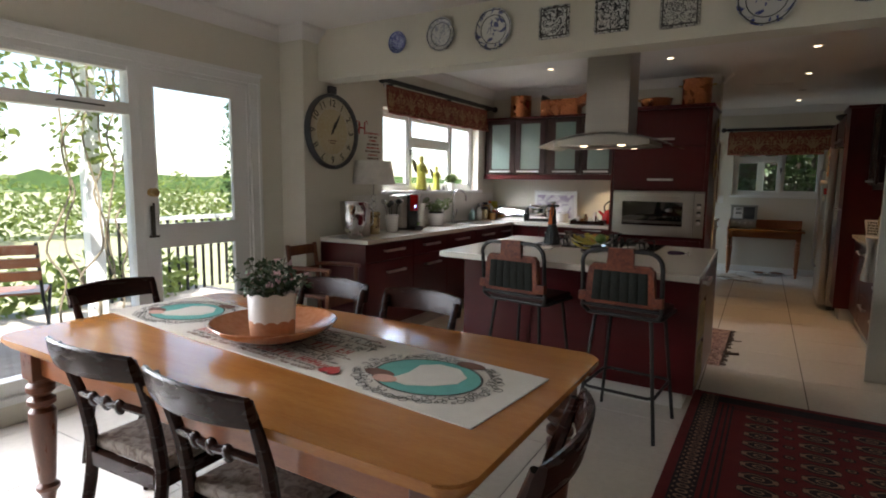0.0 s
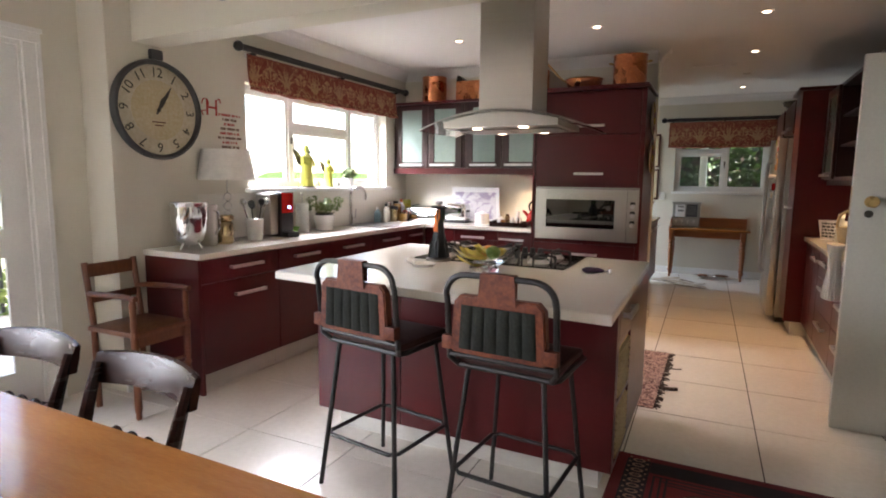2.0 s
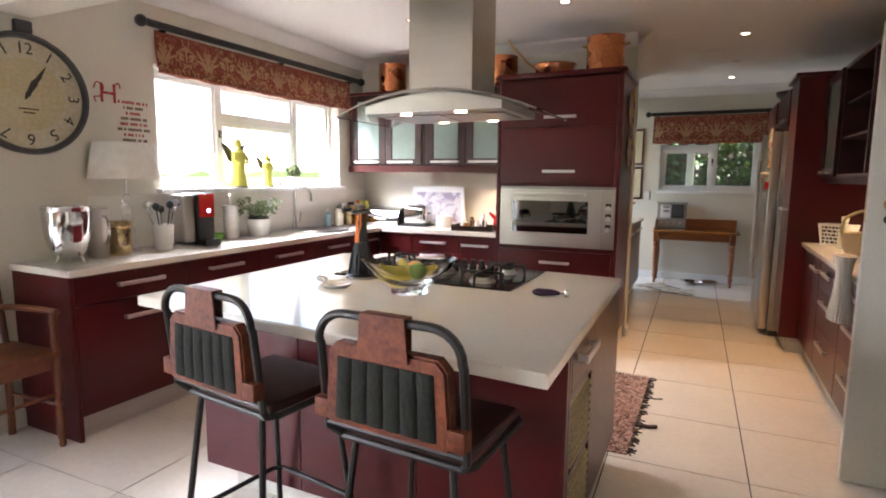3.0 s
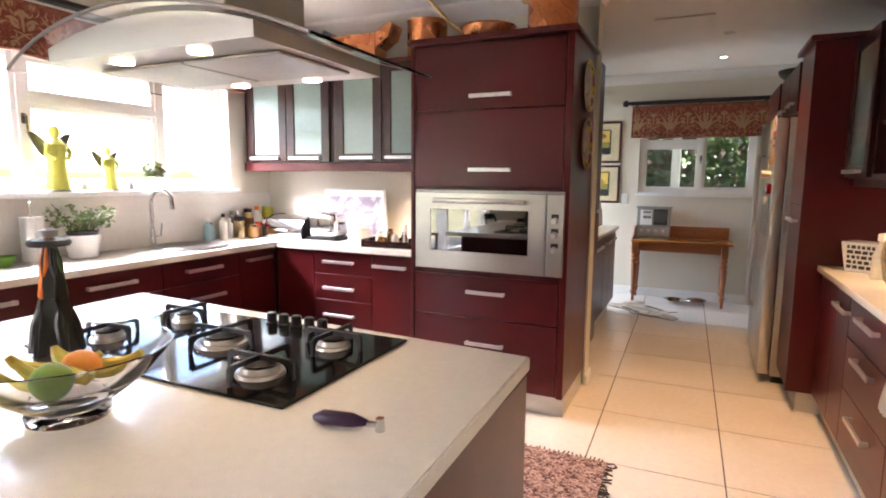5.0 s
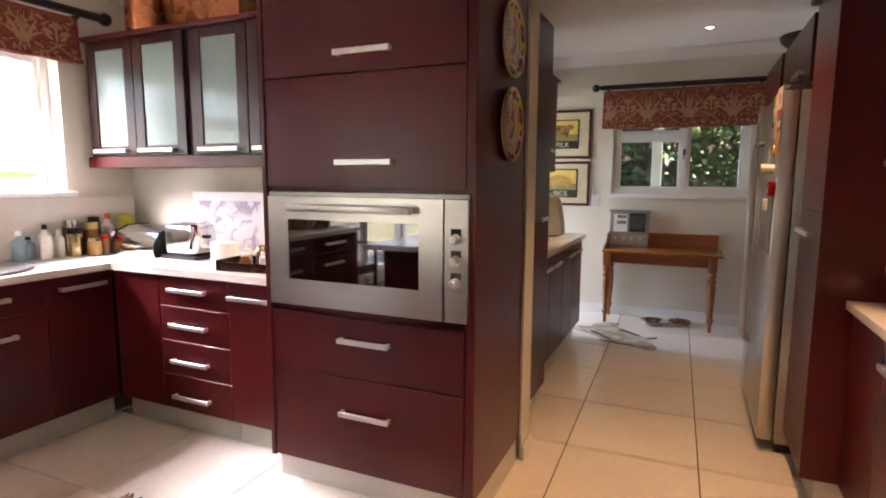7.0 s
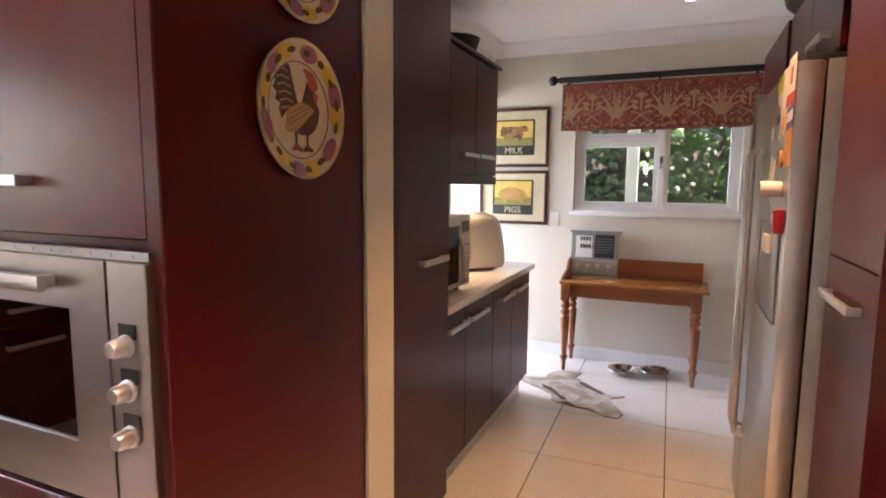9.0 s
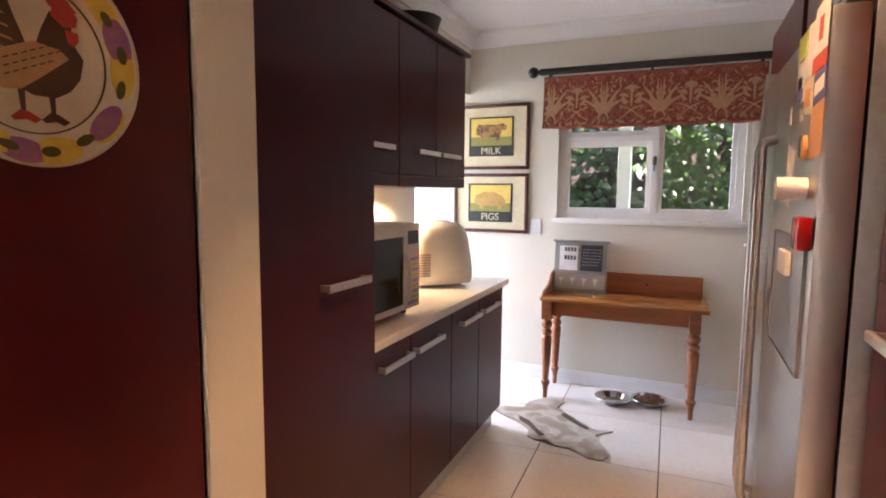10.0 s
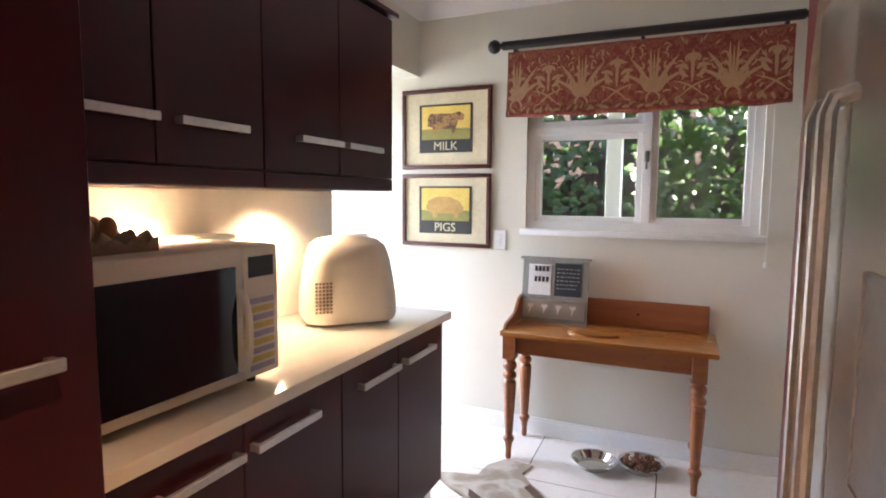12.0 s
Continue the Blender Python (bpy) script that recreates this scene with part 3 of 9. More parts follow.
for a, b in ((0.06, 0.92), (0.98, 1.86), (1.92, 2.79)):
    for z0, z1 in ((0.24, 1.79), (1.86, 2.09)):
        g = part("pane", make(box, a, b, 0.045, 0.05, z0, z1), M["window_glass"], dw, smooth=0)
        g.visible_shadow = False
h = bmesh.new()
tube(h, [(2.36, -0.012, 1.825), (2.37, -0.03, 1.828), (2.62, -0.03, 1.822), (2.63, -0.012, 1.825)], 0.005, 6)
part("stay_bar", h, M["bronze"], dw)
part("window_sill", make(box, 0.0, 2.86, -0.03, 0.2, 0.115, 0.155, 0.006), M["white"], dw)
bm = bmesh.new()
box(bm, WX - 0.22, WX, 0.0, 2.80, 0, 0.115)
structure("wall_under_window", bm, M["wall"], "low cream plaster upstand below the garden window", "wall", smooth=0)

dd = thing("door_1", "white painted glazed garden door with brass knob, closed", "door", pose(WX - 0.03, 2.88, 0, 0, 0, 90), kind="structure")
leaf = bmesh.new()
W = 0.84
box(leaf, 0, 0.075, 0, 0.042, 0.01, 2.10)
box(leaf, W - 0.13, W, 0, 0.042, 0.01, 2.10)
box(leaf, 0.075, W - 0.13, 0, 0.042, 2.0, 2.10)
box(leaf, 0.075, W - 0.13, 0, 0.042, 0.915, 1.06)
box(leaf, 0.075, W - 0.13, 0, 0.042, 0.01, 0.22)
part("door_leaf", leaf, M["white"], dd)
for z0, z1 in ((1.06, 2.0), (0.22, 0.915)):
    g = part("pane", make(box, 0.075, W - 0.13, 0.018, 0.022, z0, z1), M["window_glass"], dd, smooth=0)
    g.visible_shadow = False
bd = bmesh.new()
for z0, z1 in ((1.06, 2.0), (0.22, 0.915)):
    box(bd, 0.075, 0.085, -0.004, 0.018, z0, z1)
    box(bd, W - 0.14, W - 0.13, -0.004, 0.018, z0, z1)
    box(bd, 0.085, W - 0.14, -0.004, 0.018, z0, z0 + 0.01)
    box(bd, 0.085, W - 0.14, -0.004, 0.018, z1 - 0.01, z1)
part("glazing_bead", bd, M["white"], dd)
kb = bmesh.new()
lathe(kb, [(0.0, -0.002), (0.028, 0), (0.028, 0.006), (0.012, 0.012), (0.012, 0.03), (0.026, 0.04), (0.03, 0.052), (0.022, 0.066), (0, 0.07)], 20, m=pose(0.035, 0, 1.29, 90, 0, 0))
part("door_knob", kb, M["brass"], dd)
bolt = bmesh.new()
box(bolt, 0.022, 0.05, -0.012, 0, 0.99, 1.2, 0.003, 1)
tube(bolt, [(0.036, -0.02, 1.0), (0.036, -0.02, 1.22)], 0.007, 8)
box(bolt, 0.0, 0.07, -0.022, -0.012, 0.985, 1.0, 0.002, 1)
part("bolt", bolt, M["bronze"], dd)
fr = bmesh.new()
box(fr, -0.022, 0, -0.012, 0.12, 0, 2.13)
box(fr, W, W + 0.035, -0.012, 0.12, 0, 2.13)
box(fr, 0, W, -0.012, 0.12, 2.103, 2.13)
box(fr, W + 0.018, W + 0.10, -0.032, -0.012, 0, 2.20)
box(fr, W + 0.085, W + 0.11, -0.042, -0.012, 0, 2.205)
part("door_frame", fr, M["white"], dd)
bm = bmesh.new()
box(bm, WX + 0.001, WX + 0.022, -0.06, 3.82, 2.125, 2.18)
box(bm, WX + 0.001, WX + 0.034, -0.06, 3.83, 2.18, 2.205)
structure("trim_over_garden_door", bm, M["white"], "white painted moulded architrave over window and door", "trim", smooth=0)

# open inner door, standing out from the east wall
od = thing("door_2", "cream painted flush door with brass knob, standing open", "door", pose(0.975, 5.54, 0, 0, 0, 0), kind="structure")
part("door_leaf", make(box, 0, 0.765, 0, 0.04, 0.008, 2.045, 0.003, 1), M["cream_door"], od)
for s in (-1, 1):
    kb = bmesh.new()
    lathe(kb, [(0.0, -0.001), (0.03, 0), (0.03, 0.005), (0.011, 0.01), (0.011, 0.03), (0.025, 0.04), (0.03, 0.052), (0.022, 0.064), (0, 0.067)], 20,
          m=pose(0.085, 0 if s < 0 else 0.04, 1.28, 90 if s < 0 else -90, 0, 0))
    part("door_knob", kb, M["brass"], od)
part("key_plate", make(cyl, (0.08, -0.004, 1.215), (0.08, 0.0, 1.215), 0.02), M["bronze"], od)
part("latch_plate", make(box, -0.002, 0.001, 0.01, 0.03, 1.2, 1.36), M["brass"], od)


# ---- downlights ----
def downlight(x, y, lit=True):
    d = thing("downlight", "small round recessed ceiling downlight, lit" if lit else "small round recessed ceiling downlight, unlit", "downlight", pose(x, y, CEIL, 0, 0, 0), group="ceiling downlights")
    bm = bmesh.new()
    lathe(bm, [(0.030, -0.003), (0.046, -0.005), (0.048, -0.001), (0.030, -0.001)], 24, closed=True)
    part("trim_ring", bm, M["steel"], d)
    part("lamp", make(cyl, (0, 0, -0.0035), (0, 0, -0.001), 0.029, seg=20), M["glow"] if lit else M["ceramic"], d)


for lx, ly in DOWNLIGHTS:
    downlight(lx, ly)
downlight(0.53, 9.2, False)
bm = bmesh.new()
box(bm, 0.0, 0.42, 8.55, 9.0, CEIL - 0.012, CEIL - 0.001, 0.003, 1)
structure("ceiling_hatch", bm, M["ceiling"], "white painted ceiling access hatch", "hatch")


# ---- fitted kitchen ----
def bar_handle(bm, x0, x1, z, out=0.034):
    box(bm, x0, x1, -out, -out + 0.012, z - 0.011, z + 0.011, 0.002, 1)
    box(bm, x0 + 0.002, x0 + 0.016, -out + 0.011, -0.0005, z - 0.009, z + 0.009)
    box(bm, x1 - 0.016, x1 - 0.002, -out + 0.011, -0.0005, z - 0.009, z + 0.009)


def cabinet(name, at, w, d, z0, z1, fronts, label, mat="cab", plinth=0.0, group="", body_mat=None, category="cabinet"):
    """A unit of width w (local x), depth d, front facing -y. fronts: (x0, x1, z0, z1, kind, handle x0, x1, z)."""
    c = thing(name, label, category, at, group)
    part("body", make(box, 0.001, w - 0.001, 0.021, d, z0, z1), M[body_mat or mat], c, smooth=0)
    if plinth:
        part("plinth", make(box, 0.001, w - 0.001, 0.055, d - 0.02, 0, z0 - 0.001), M["plinth"], c, smooth=0)
    for x0, x1, a, b, kind, h0, h1, hz in fronts:
        bm = bmesh.new()
        x0, x1, a, b = x0 + 0.002, x1 - 0.002, a + 0.002, b - 0.002
        if kind in ("door", "drawer", "panel"):
            box(bm, x0, x1, 0, 0.019, a, b, 0.0025, 1)
        else:
            k = 0.075
            box(bm, x0, x0 + k, 0, 0.02, a, b, 0.002, 1)
            box(bm, x1 - k, x1, 0, 0.02, a, b, 0.002, 1)
            box(bm, x0 + k, x1 - k, 0, 0.02, a, a + 0.055, 0.002, 1)
            box(bm, x0 + k, x1 - k, 0, 0.02, b - 0.055, b, 0.002, 1)
        p = part(kind if kind in ("door", "drawer", "panel") else "glazed_door", bm, M[mat], c)
        if kind == "glass":
            part("pane", make(box, x0 + k, x1 - k, 0.008, 0.012, a + 0.055, b - 0.055), M["frosted"], p, "frosted glass pane", smooth=0)
        if h1 > h0:
            hb = bmesh.new()
            bar_handle(hb, h0, h1, hz)
            part("handle", hb, M["handle"], p, "satin aluminium bar handle")
    return c


LX = -2.49   # front plane of the units below the window
G = "base cabinets"
for y0, y1 in ((4.25, 4.92), (4.92, 5.53), (5.53, 6.15), (6.15, 6.76)):
    w = y1 - y0
    hx = 0.22 if y0 < 4.3 else 0.16
    cabinet("base_cabinet", pose(LX, y0, 0, 0, 0, 90), w, 0.555, 0.125, 0.868,
            [(0, w, 0.71, 0.862, "drawer", hx, hx + 0.28, 0.795), (0, w, 0.13, 0.71, "drawer", hx + 0.03, hx + 0.3, 0.61)],
            "dark mahogany base cabinet with bar handles under the worktop", plinth=0.12, group=G)
cabinet("base_cabinet", pose(LX, 6.76, 0, 0, 0, 90), 0.355, 0.555, 0.125, 0.868,
        [(0, 0.355, 0.13, 0.862, "door", 0.06, 0.31, 0.80)], "dark mahogany corner base cabinet with one door", plinth=0.12, group=G)
bm = bmesh.new()
box(bm, KX + 0.002, LX + 0.002, 4.226, 4.249, 0.0, 0.868, 0.002, 1)
solo("end_panel", bm, M["cab"], "mahogany end panel closing the cabinet run", "panel")
BY = 7.115  # front plane of the units beside the oven
cabinet("base_cabinet", pose(LX + 0.021, BY, 0), 0.345, 0.56, 0.125, 0.868, [(0, 0.345, 0.13, 0.862, "panel", 0, 0, 0)],
        "plain mahogany corner filler cabinet", plinth=0.12, group=G)
cabinet("drawer_unit", pose(-2.123, BY, 0), 0.485, 0.56, 0.125, 0.868,
        [(0, 0.485, 0.70, 0.862, "drawer", 0.09, 0.345, 0.79), (0, 0.485, 0.512, 0.70, "drawer", 0.09, 0.345, 0.60),
         (0, 0.485, 0.322, 0.512, "drawer", 0.09, 0.345, 0.405), (0, 0.485, 0.13, 0.322, "drawer", 0.09, 0.345, 0.21)],
        "mahogany unit of four drawers with bar handles", plinth=0.12, group=G)
cabinet("base_cabinet", pose(-1.637, BY, 0), 0.40, 0.56, 0.125, 0.868, [(0, 0.40, 0.13, 0.862, "door", 0.02, 0.275, 0.785)],
        "mahogany base cabinet with one narrow door", plinth=0.12, group=G)

# worktop, in one piece round the corner, with a hole for the sink
SX, SY, SR = -2.77, 6.60, 0.235
bm = bmesh.new()
out = [(KX + 0.002, 4.215), (LX + 0.03, 4.215), (LX + 0.03, BY - 0.03), (-1.236, BY - 0.03), (-1.236, BACK - 0.002), (KX + 0.002, BACK - 0.002)]
slab(bm, out, 0.87, 0.905, 0.003)
top = solo("worktop", bm, M["quartz"], "cream engineered stone worktop round the corner", "worktop")
bm = bmesh.new()
box(bm, KX + 0.001, KX + 0.012, 4.66, BACK - 0.002, 0.906, 1.25)
structure("splashback_west", bm, M["quartz"], "pale stone splashback behind the sink", "splashback", smooth=0)

# wall cabinets with frosted doors
for i in range(2):
    cabinet("wall_cabinet", pose(-3.03 + i * 0.87, 7.40, 0), 0.868, 0.298, 1.50, 2.195,
            [(0.03, 0.438, 1.505, 2.19, "glass", 0.09, 0.38, 1.533), (0.438, 0.85, 1.505, 2.19, "glass", 0.48, 0.77, 1.533)],
            "dark wood wall cabinet with frosted glass doors", mat="cab_dark", group="wall cabinets")
bm = bmesh.new()
box(bm, -3.035, -1.25, 7.385, BACK - 0.002, 2.197, 2.222, 0.003, 1)
solo("cabinet_cornice", bm, M["cab"], "dark wood top board over the wall cabinets", "cornice board")
bm = bmesh.new()
box(bm, -3.03, -1.25, 7.395, 7.415, 1.432, 1.498, 0.002, 1)
box(bm, -3.03, -1.25, 7.416, 7.69, 1.475, 1.498)
box(bm, -3.03, -3.012, 7.416, 7.69, 1.432, 1.474)
solo("light_pelmet", bm, M["cab"], "mahogany light pelmet under the wall cabinets", "pelmet")

# oven tower
TX0, TX1, TY = -1.235, -0.262, 6.95
tw = TX1 - TX0
tower = cabinet("oven_tower", pose(TX0, TY, 0), tw, 0.625, 0.125, 2.165,
                [(0.02, tw - 0.035, 1.782, 2.155, "door", 0.385, 0.635, 1.858), (0.02, tw - 0.035, 1.335, 1.782, "door", 0.385, 0.64, 1.438),
                 (0.02, tw - 0.035, 0.548, 0.805, "drawer", 0.38, 0.62, 0.710), (0.02, tw - 0.035, 0.13, 0.548, "drawer", 0.38, 0.62, 0.394)],
                "tall mahogany oven tower with flap doors and deep drawers", plinth=0.12, category="tall cabinet")
part("side_panel", make(box, tw - 0.034, tw + 0.004, -0.004, 0.634, 0.125, 2.165, 0.003, 1), M["cab"], tower)
part("side_panel", make(box, -0.004, 0.019, -0.004, 0.625, 0.125, 2.165, 0.002, 1), M["cab"], tower)
cr = bmesh.new()
box(cr, -0.02, tw + 0.03, -0.028, 0.632, 2.166, 2.188, 0.005)
box(cr, -0.008, tw + 0.018, -0.014, 0.632, 2.188, 2.205, 0.004)
part("crown", cr, M["cab"], tower)

oven = thing("oven", "wide built-in stainless steel oven with dark window", "oven", pose(-1.195, TY - 0.002, 0.826))
OW, OH = 0.915, 0.492
part("body", make(box, 0.01, OW - 0.01, 0.002, 0.021, 0.01, OH - 0.01), M["black_plastic"], oven, smooth=0)
door = bmesh.new()
rim = []
for x0, x1, z0, z1 in ((0.0, 0.815, 0.015, OH - 0.018), (0.1, 0.715, 0.125, 0.38)):
    for yy in (-0.022, 0.0):
        rim.append([door.verts.new(c) for c in ((x0, yy, z0), (x1, yy, z0), (x1, yy, z1), (x0, yy, z1))])
of, ob_, nf, nb = rim
for i in range(4):
    j = (i + 1) % 4
    for q in ((of[i], of[j], nf[j], nf[i]), (ob_[j], ob_[i], nb[i], nb[j]), (of[j], of[i], ob_[i], ob_[j]), (nf[i], nf[j], nb[j], nb[i])):
        door.faces.new(q)
d = part("oven_door", door, M["steel"], oven, smooth=0)
part("window", make(box, 0.1, 0.715, -0.016, -0.004, 0.125, 0.38), M["oven_glass"], d, "dark reflecting glass window", smooth=0)
hb = bmesh.new()
box(hb, 0.13, 0.70, -0.066, -0.048, 0.415, 0.445, 0.006)
box(hb, 0.15, 0.175, -0.05, -0.022, 0.42, 0.44)
box(hb, 0.655, 0.68, -0.05, -0.022, 0.42, 0.44)
part("handle", hb, M["steel"], d, "broad steel bar handle")
part("control_panel", make(box, 0.82, OW, -0.022, 0.0, 0.015, OH - 0.018, 0.002, 1), M["steel"], oven)
vent = bmesh.new()
box(vent, 0.0, OW, -0.012, 0.0, OH - 0.016, OH)
for i in range(16):
    box(vent, 0.03 + i * 0.054, 0.068 + i * 0.054, -0.0135, -0.011, OH - 0.011, OH - 0.005)
part("vent_strip", vent, M["steel_dark"], oven)
for z in (0.33, 0.25, 0.167):
    kb = bmesh.new()
    lathe(kb, [(0.0, 0), (0.020, 0), (0.020, 0.004), (0.016, 0.006), (0.016, 0.026), (0.013, 0.032), (0, 0.033)], 20, m=pose(0.868, -0.0265, z, 90, 0, 0))
    k = part("knob", kb, M["handle"], oven)
    part("scale_plate", make(box, 0.848, 0.888, -0.0262, -0.022, z + 0.012, z + 0.038), M["black_plastic"], k, smooth=0)

# island
island = thing("kitchen_island", "mahogany kitchen island with drawers and basket shelves", "kitchen island", pose(0, 0, 0))
part("body", make(box, -1.56, -0.05, 4.245, 5.285, 0.125, 0.868), M["cab"], island, smooth=0)
for x0, x1 in ((-1.565, -1.045), (-1.043, -0.525), (-0.523, -0.002)):
    part("front_panel", make(box, x0, x1, 4.215, 4.243, 0.128, 0.865, 0.002, 1), M["cab"], island)
part("side_panel", make(box, -1.585, -1.562, 4.245, 5.285, 0.125, 0.868, 0.002, 1), M["cab"], island)
part("plinth", make(box, -1.49, -0.07, 4.310, 5.23, 0, 0.124), M["plinth"], island, smooth=0)
fr = bmesh.new()
for y0, y1, z0, z1 in ((4.245, 4.270, 0.128, 0.865), (4.610, 4.635, 0.128, 0.865), (4.271, 4.609, 0.128, 0.15), (4.271, 4.609, 0.405, 0.425), (4.271, 4.609, 0.675, 0.70)):
    box(fr, -0.049, -0.001, y0, y1, z0, z1)
part("shelf_frame", fr, M["cab"], island)
part("side_panel", make(box, -0.049, -0.001, 4.636, 5.285, 0.128, 0.865, 0.002, 1), M["cab"], island)
dr = part("drawer", make(box, -0.02, 0.0, 4.272, 4.608, 0.702, 0.862, 0.002, 1), M["cab"], island)
hb = bmesh.new()
for y in (4.340, 4.530):
    box(hb, 0.0005, 0.03, y, y + 0.012, 0.79, 0.81)
box(hb, 0.026, 0.038, 4.330, 4.552, 0.785, 0.815, 0.003, 1)
part("handle", hb, M["handle"], dr, "satin aluminium bar handle")
for z in (0.151, 0.426):
    bkt = thing("basket", "woven seagrass storage basket on an island shelf", "basket", group="island baskets")
    bk = bmesh.new()
    box(bk, -0.045, -0.008, 4.273, 4.607, z, z + 0.235, 0.012)
    part("basket_body", bk, M["wicker"], bkt)
    for i in range(7):
        part("strand", make(tube, [(-0.007, 4.285, z + 0.025 + i * 0.031), (-0.003, 4.440, z + 0.025 + i * 0.031), (-0.007, 4.595, z + 0.025 + i * 0.031)], 0.011, 6), M["wicker"], bkt)
bm = bmesh.new()
slab(bm, [(0.03, 3.845), (-0.003, 5.315), (-1.685, 5.42), (-1.645, 3.99)], 0.87, 0.907, 0.004)
solo("island_worktop", bm, M["quartz"], "cream engineered stone island worktop with breakfast overhang", "worktop")

# hob
hob = thing("gas_hob", "black glass gas hob with five burners", "hob", pose(-0.815, 5.017, 0.9075))
part("glass_plate", make(box, -0.45, 0.45, -0.272, 0.272, 0, 0.008, 0.003, 1), M["black_glass"], hob)


def burner(x, y, r, double=False):
    b = bmesh.new()
    lathe(b, [(0, 0), (r * 1.25, 0), (r * 1.2, 0.008), (r, 0.010), (r * 0.95, 0.022), (0, 0.022)], 24, c=(x, y, 0.0085))
    br = part("burner", b, M["steel"], hob)
    cap = bmesh.new()
    lathe(cap, [(0, 0), (r * 0.8, 0), (r * 0.85, 0.006), (r * 0.6, 0.010), (0, 0.010)], 24, c=(x, y, 0.031))
    part("burner_cap", cap, M["black_iron"], br)
    g = bmesh.new()
    q, z = r + 0.055, 0.052
    for turn in (0, 90):
        m = pose(x, y, 0, 0, 0, turn)
        o = [(-q, 0.0087), (-q + 0.010, 0.0087), (-q + 0.013, z - 0.016), (-q + 0.024, z - 0.006), (q - 0.024, z - 0.006), (q - 0.013, z - 0.016),
             (q - 0.008, 0.0087), (q, 0.0087), (q - 0.001, z - 0.002), (q - 0.010, z + 0.005), (-q + 0.010, z + 0.005), (-q + 0.001, z - 0.002)]
        slab(g, o, -0.0042 + turn * 0.00001, 0.0042, 0.001, m=m @ UPRIGHT)
    part("pan_support", g, M["black_iron"], br)


for x, y, r in ((-0.30, -0.13, 0.040), (-0.30, 0.13, 0.032), (0.0, 0.0, 0.060), (0.02, -0.16, 0.030), (0.30, 0.11, 0.040), (0.27, -0.14, 0.048)):
    if (x, y) != (0.02, -0.16):
        burner(x, y, r)
for i in range(5):
    kb = bmesh.new()
    lathe(kb, [(0, 0), (0.020, 0), (0.020, 0.005), (0.0165, 0.008), (0.016, 0.032), (0.013, 0.036), (0, 0.036)], 18, c=(-0.03 + i * 0.05, 0.235, 0.0085))
    part("knob", kb, M["black_plastic"], hob)

# extractor hood, hung from the ceiling over the island
hood = thing("extractor_hood", "stainless steel island hood with curved glass canopy", "extractor hood", pose(-0.762, 5.01, 0))
ch = bmesh.new()
box(ch, -0.157, 0.157, -0.14, 0.14, 1.725, CEIL - 0.001, 0.003, 1)
part("chimney", ch, M["steel"], hood)
bod = bmesh.new()
rows = []
N = 16
for yy, dz in ((-0.24, 0), (0.24, 0)):
    lo, hi = [], []
    for i in range(N + 1):
        u = -0.33 + 0.66 * i / N
        zc = 1.740 - 0.42 * u * u
        hi.append(bod.verts.new((u, yy, zc)))
        lo.append(bod.verts.new((u, yy, 1.662)))
    rows.append((lo, hi))
(l0, h0), (l1, h1) = rows
for i in range(N):
    bod.faces.new((h0[i], h0[i + 1], h1[i + 1], h1[i]))
    bod.faces.new((l0[i + 1], l0[i], l1[i], l1[i + 1]))
    bod.faces.new((l0[i], l0[i + 1], h0[i + 1], h0[i]))
    bod.faces.new((l1[i + 1], l1[i], h1[i], h1[i + 1]))
bod.faces.new((l0[0], h0[0], h1[0], l1[0]))
bod.faces.new((l0[-1], l1[-1], h1[-1], h0[-1]))
part("hood_body", bod, M["steel"], hood)
cg = bmesh.new()
rows = []
for k in range(N + 1):
    u = -0.48 + 0.96 * k / N
    z = 1.746 - 0.42 * u * u
    e = 0.255 + 0.035 * (1 - (u / 0.48) ** 2)
    rows.append([cg.verts.new((u, -e, z)), cg.verts.new((u, e, z)), cg.verts.new((u, e, z + 0.007)), cg.verts.new((u, -e, z + 0.007))])
for a, b in zip(rows, rows[1:]):
    for i in range(4):
        j = (i + 1) % 4
        cg.faces.new((a[i], b[i], b[j], a[j]))
cg.faces.new(rows[0])
cg.faces.new(list(reversed(rows[-1])))
part("glass_canopy", cg, M["clear_glass"], hood, "curved clear glass canopy")
for s in (-1, 1):
    ed = bmesh.new()
    tube(ed, [(-0.48 + i * 0.06, s * (0.257 + 0.035 * (1 - ((-0.48 + i * 0.06) / 0.48) ** 2)), 1.7495 - 0.42 * (-0.48 + i * 0.06) ** 2) for i in range(17)], 0.004, 6)
    part("canopy_edge", ed, M["steel_dark"], hood)
fl = bmesh.new()
for x0, x1 in ((-0.30, -0.005), (0.005, 0.30)):
    box(fl, x0, x1, -0.13, 0.14, 1.654, 1.661, 0.003, 1)
part("grease_filter", fl, M["steel_dark"], hood)
for lx, ly in ((-0.15, -0.175), (0.127, -0.19), (-0.138, 0.20), (0.13, 0.20)):
    part("lamp", make(cyl, (lx, ly, 1.657), (lx, ly, 1.6615), 0.026, seg=18), M["glow"], hood)

# ---- pantry fittings ----
PX = -0.392
for y0, y1, g0, g1 in ((8.338, 8.738, 0.14, 0.377), (8.738, 9.163, 0.017, 0.277), (9.163, 9.54, 0.087, 0.347), (9.54, 9.955, 0.025, 0.283)):
    w = y1 - y0
    cabinet("pantry_base_cabinet", pose(PX, y0, 0, 0, 0, 90), w, 0.605, 0.125, 0.868,
            [(0, w, 0.13, 0.862, "door", g0, g1, 0.787)], "dark plum base cabinet with one bar handle in the pantry", mat="cab_violet", plinth=0.12, group="pantry base cabinets")
bm = bmesh.new()
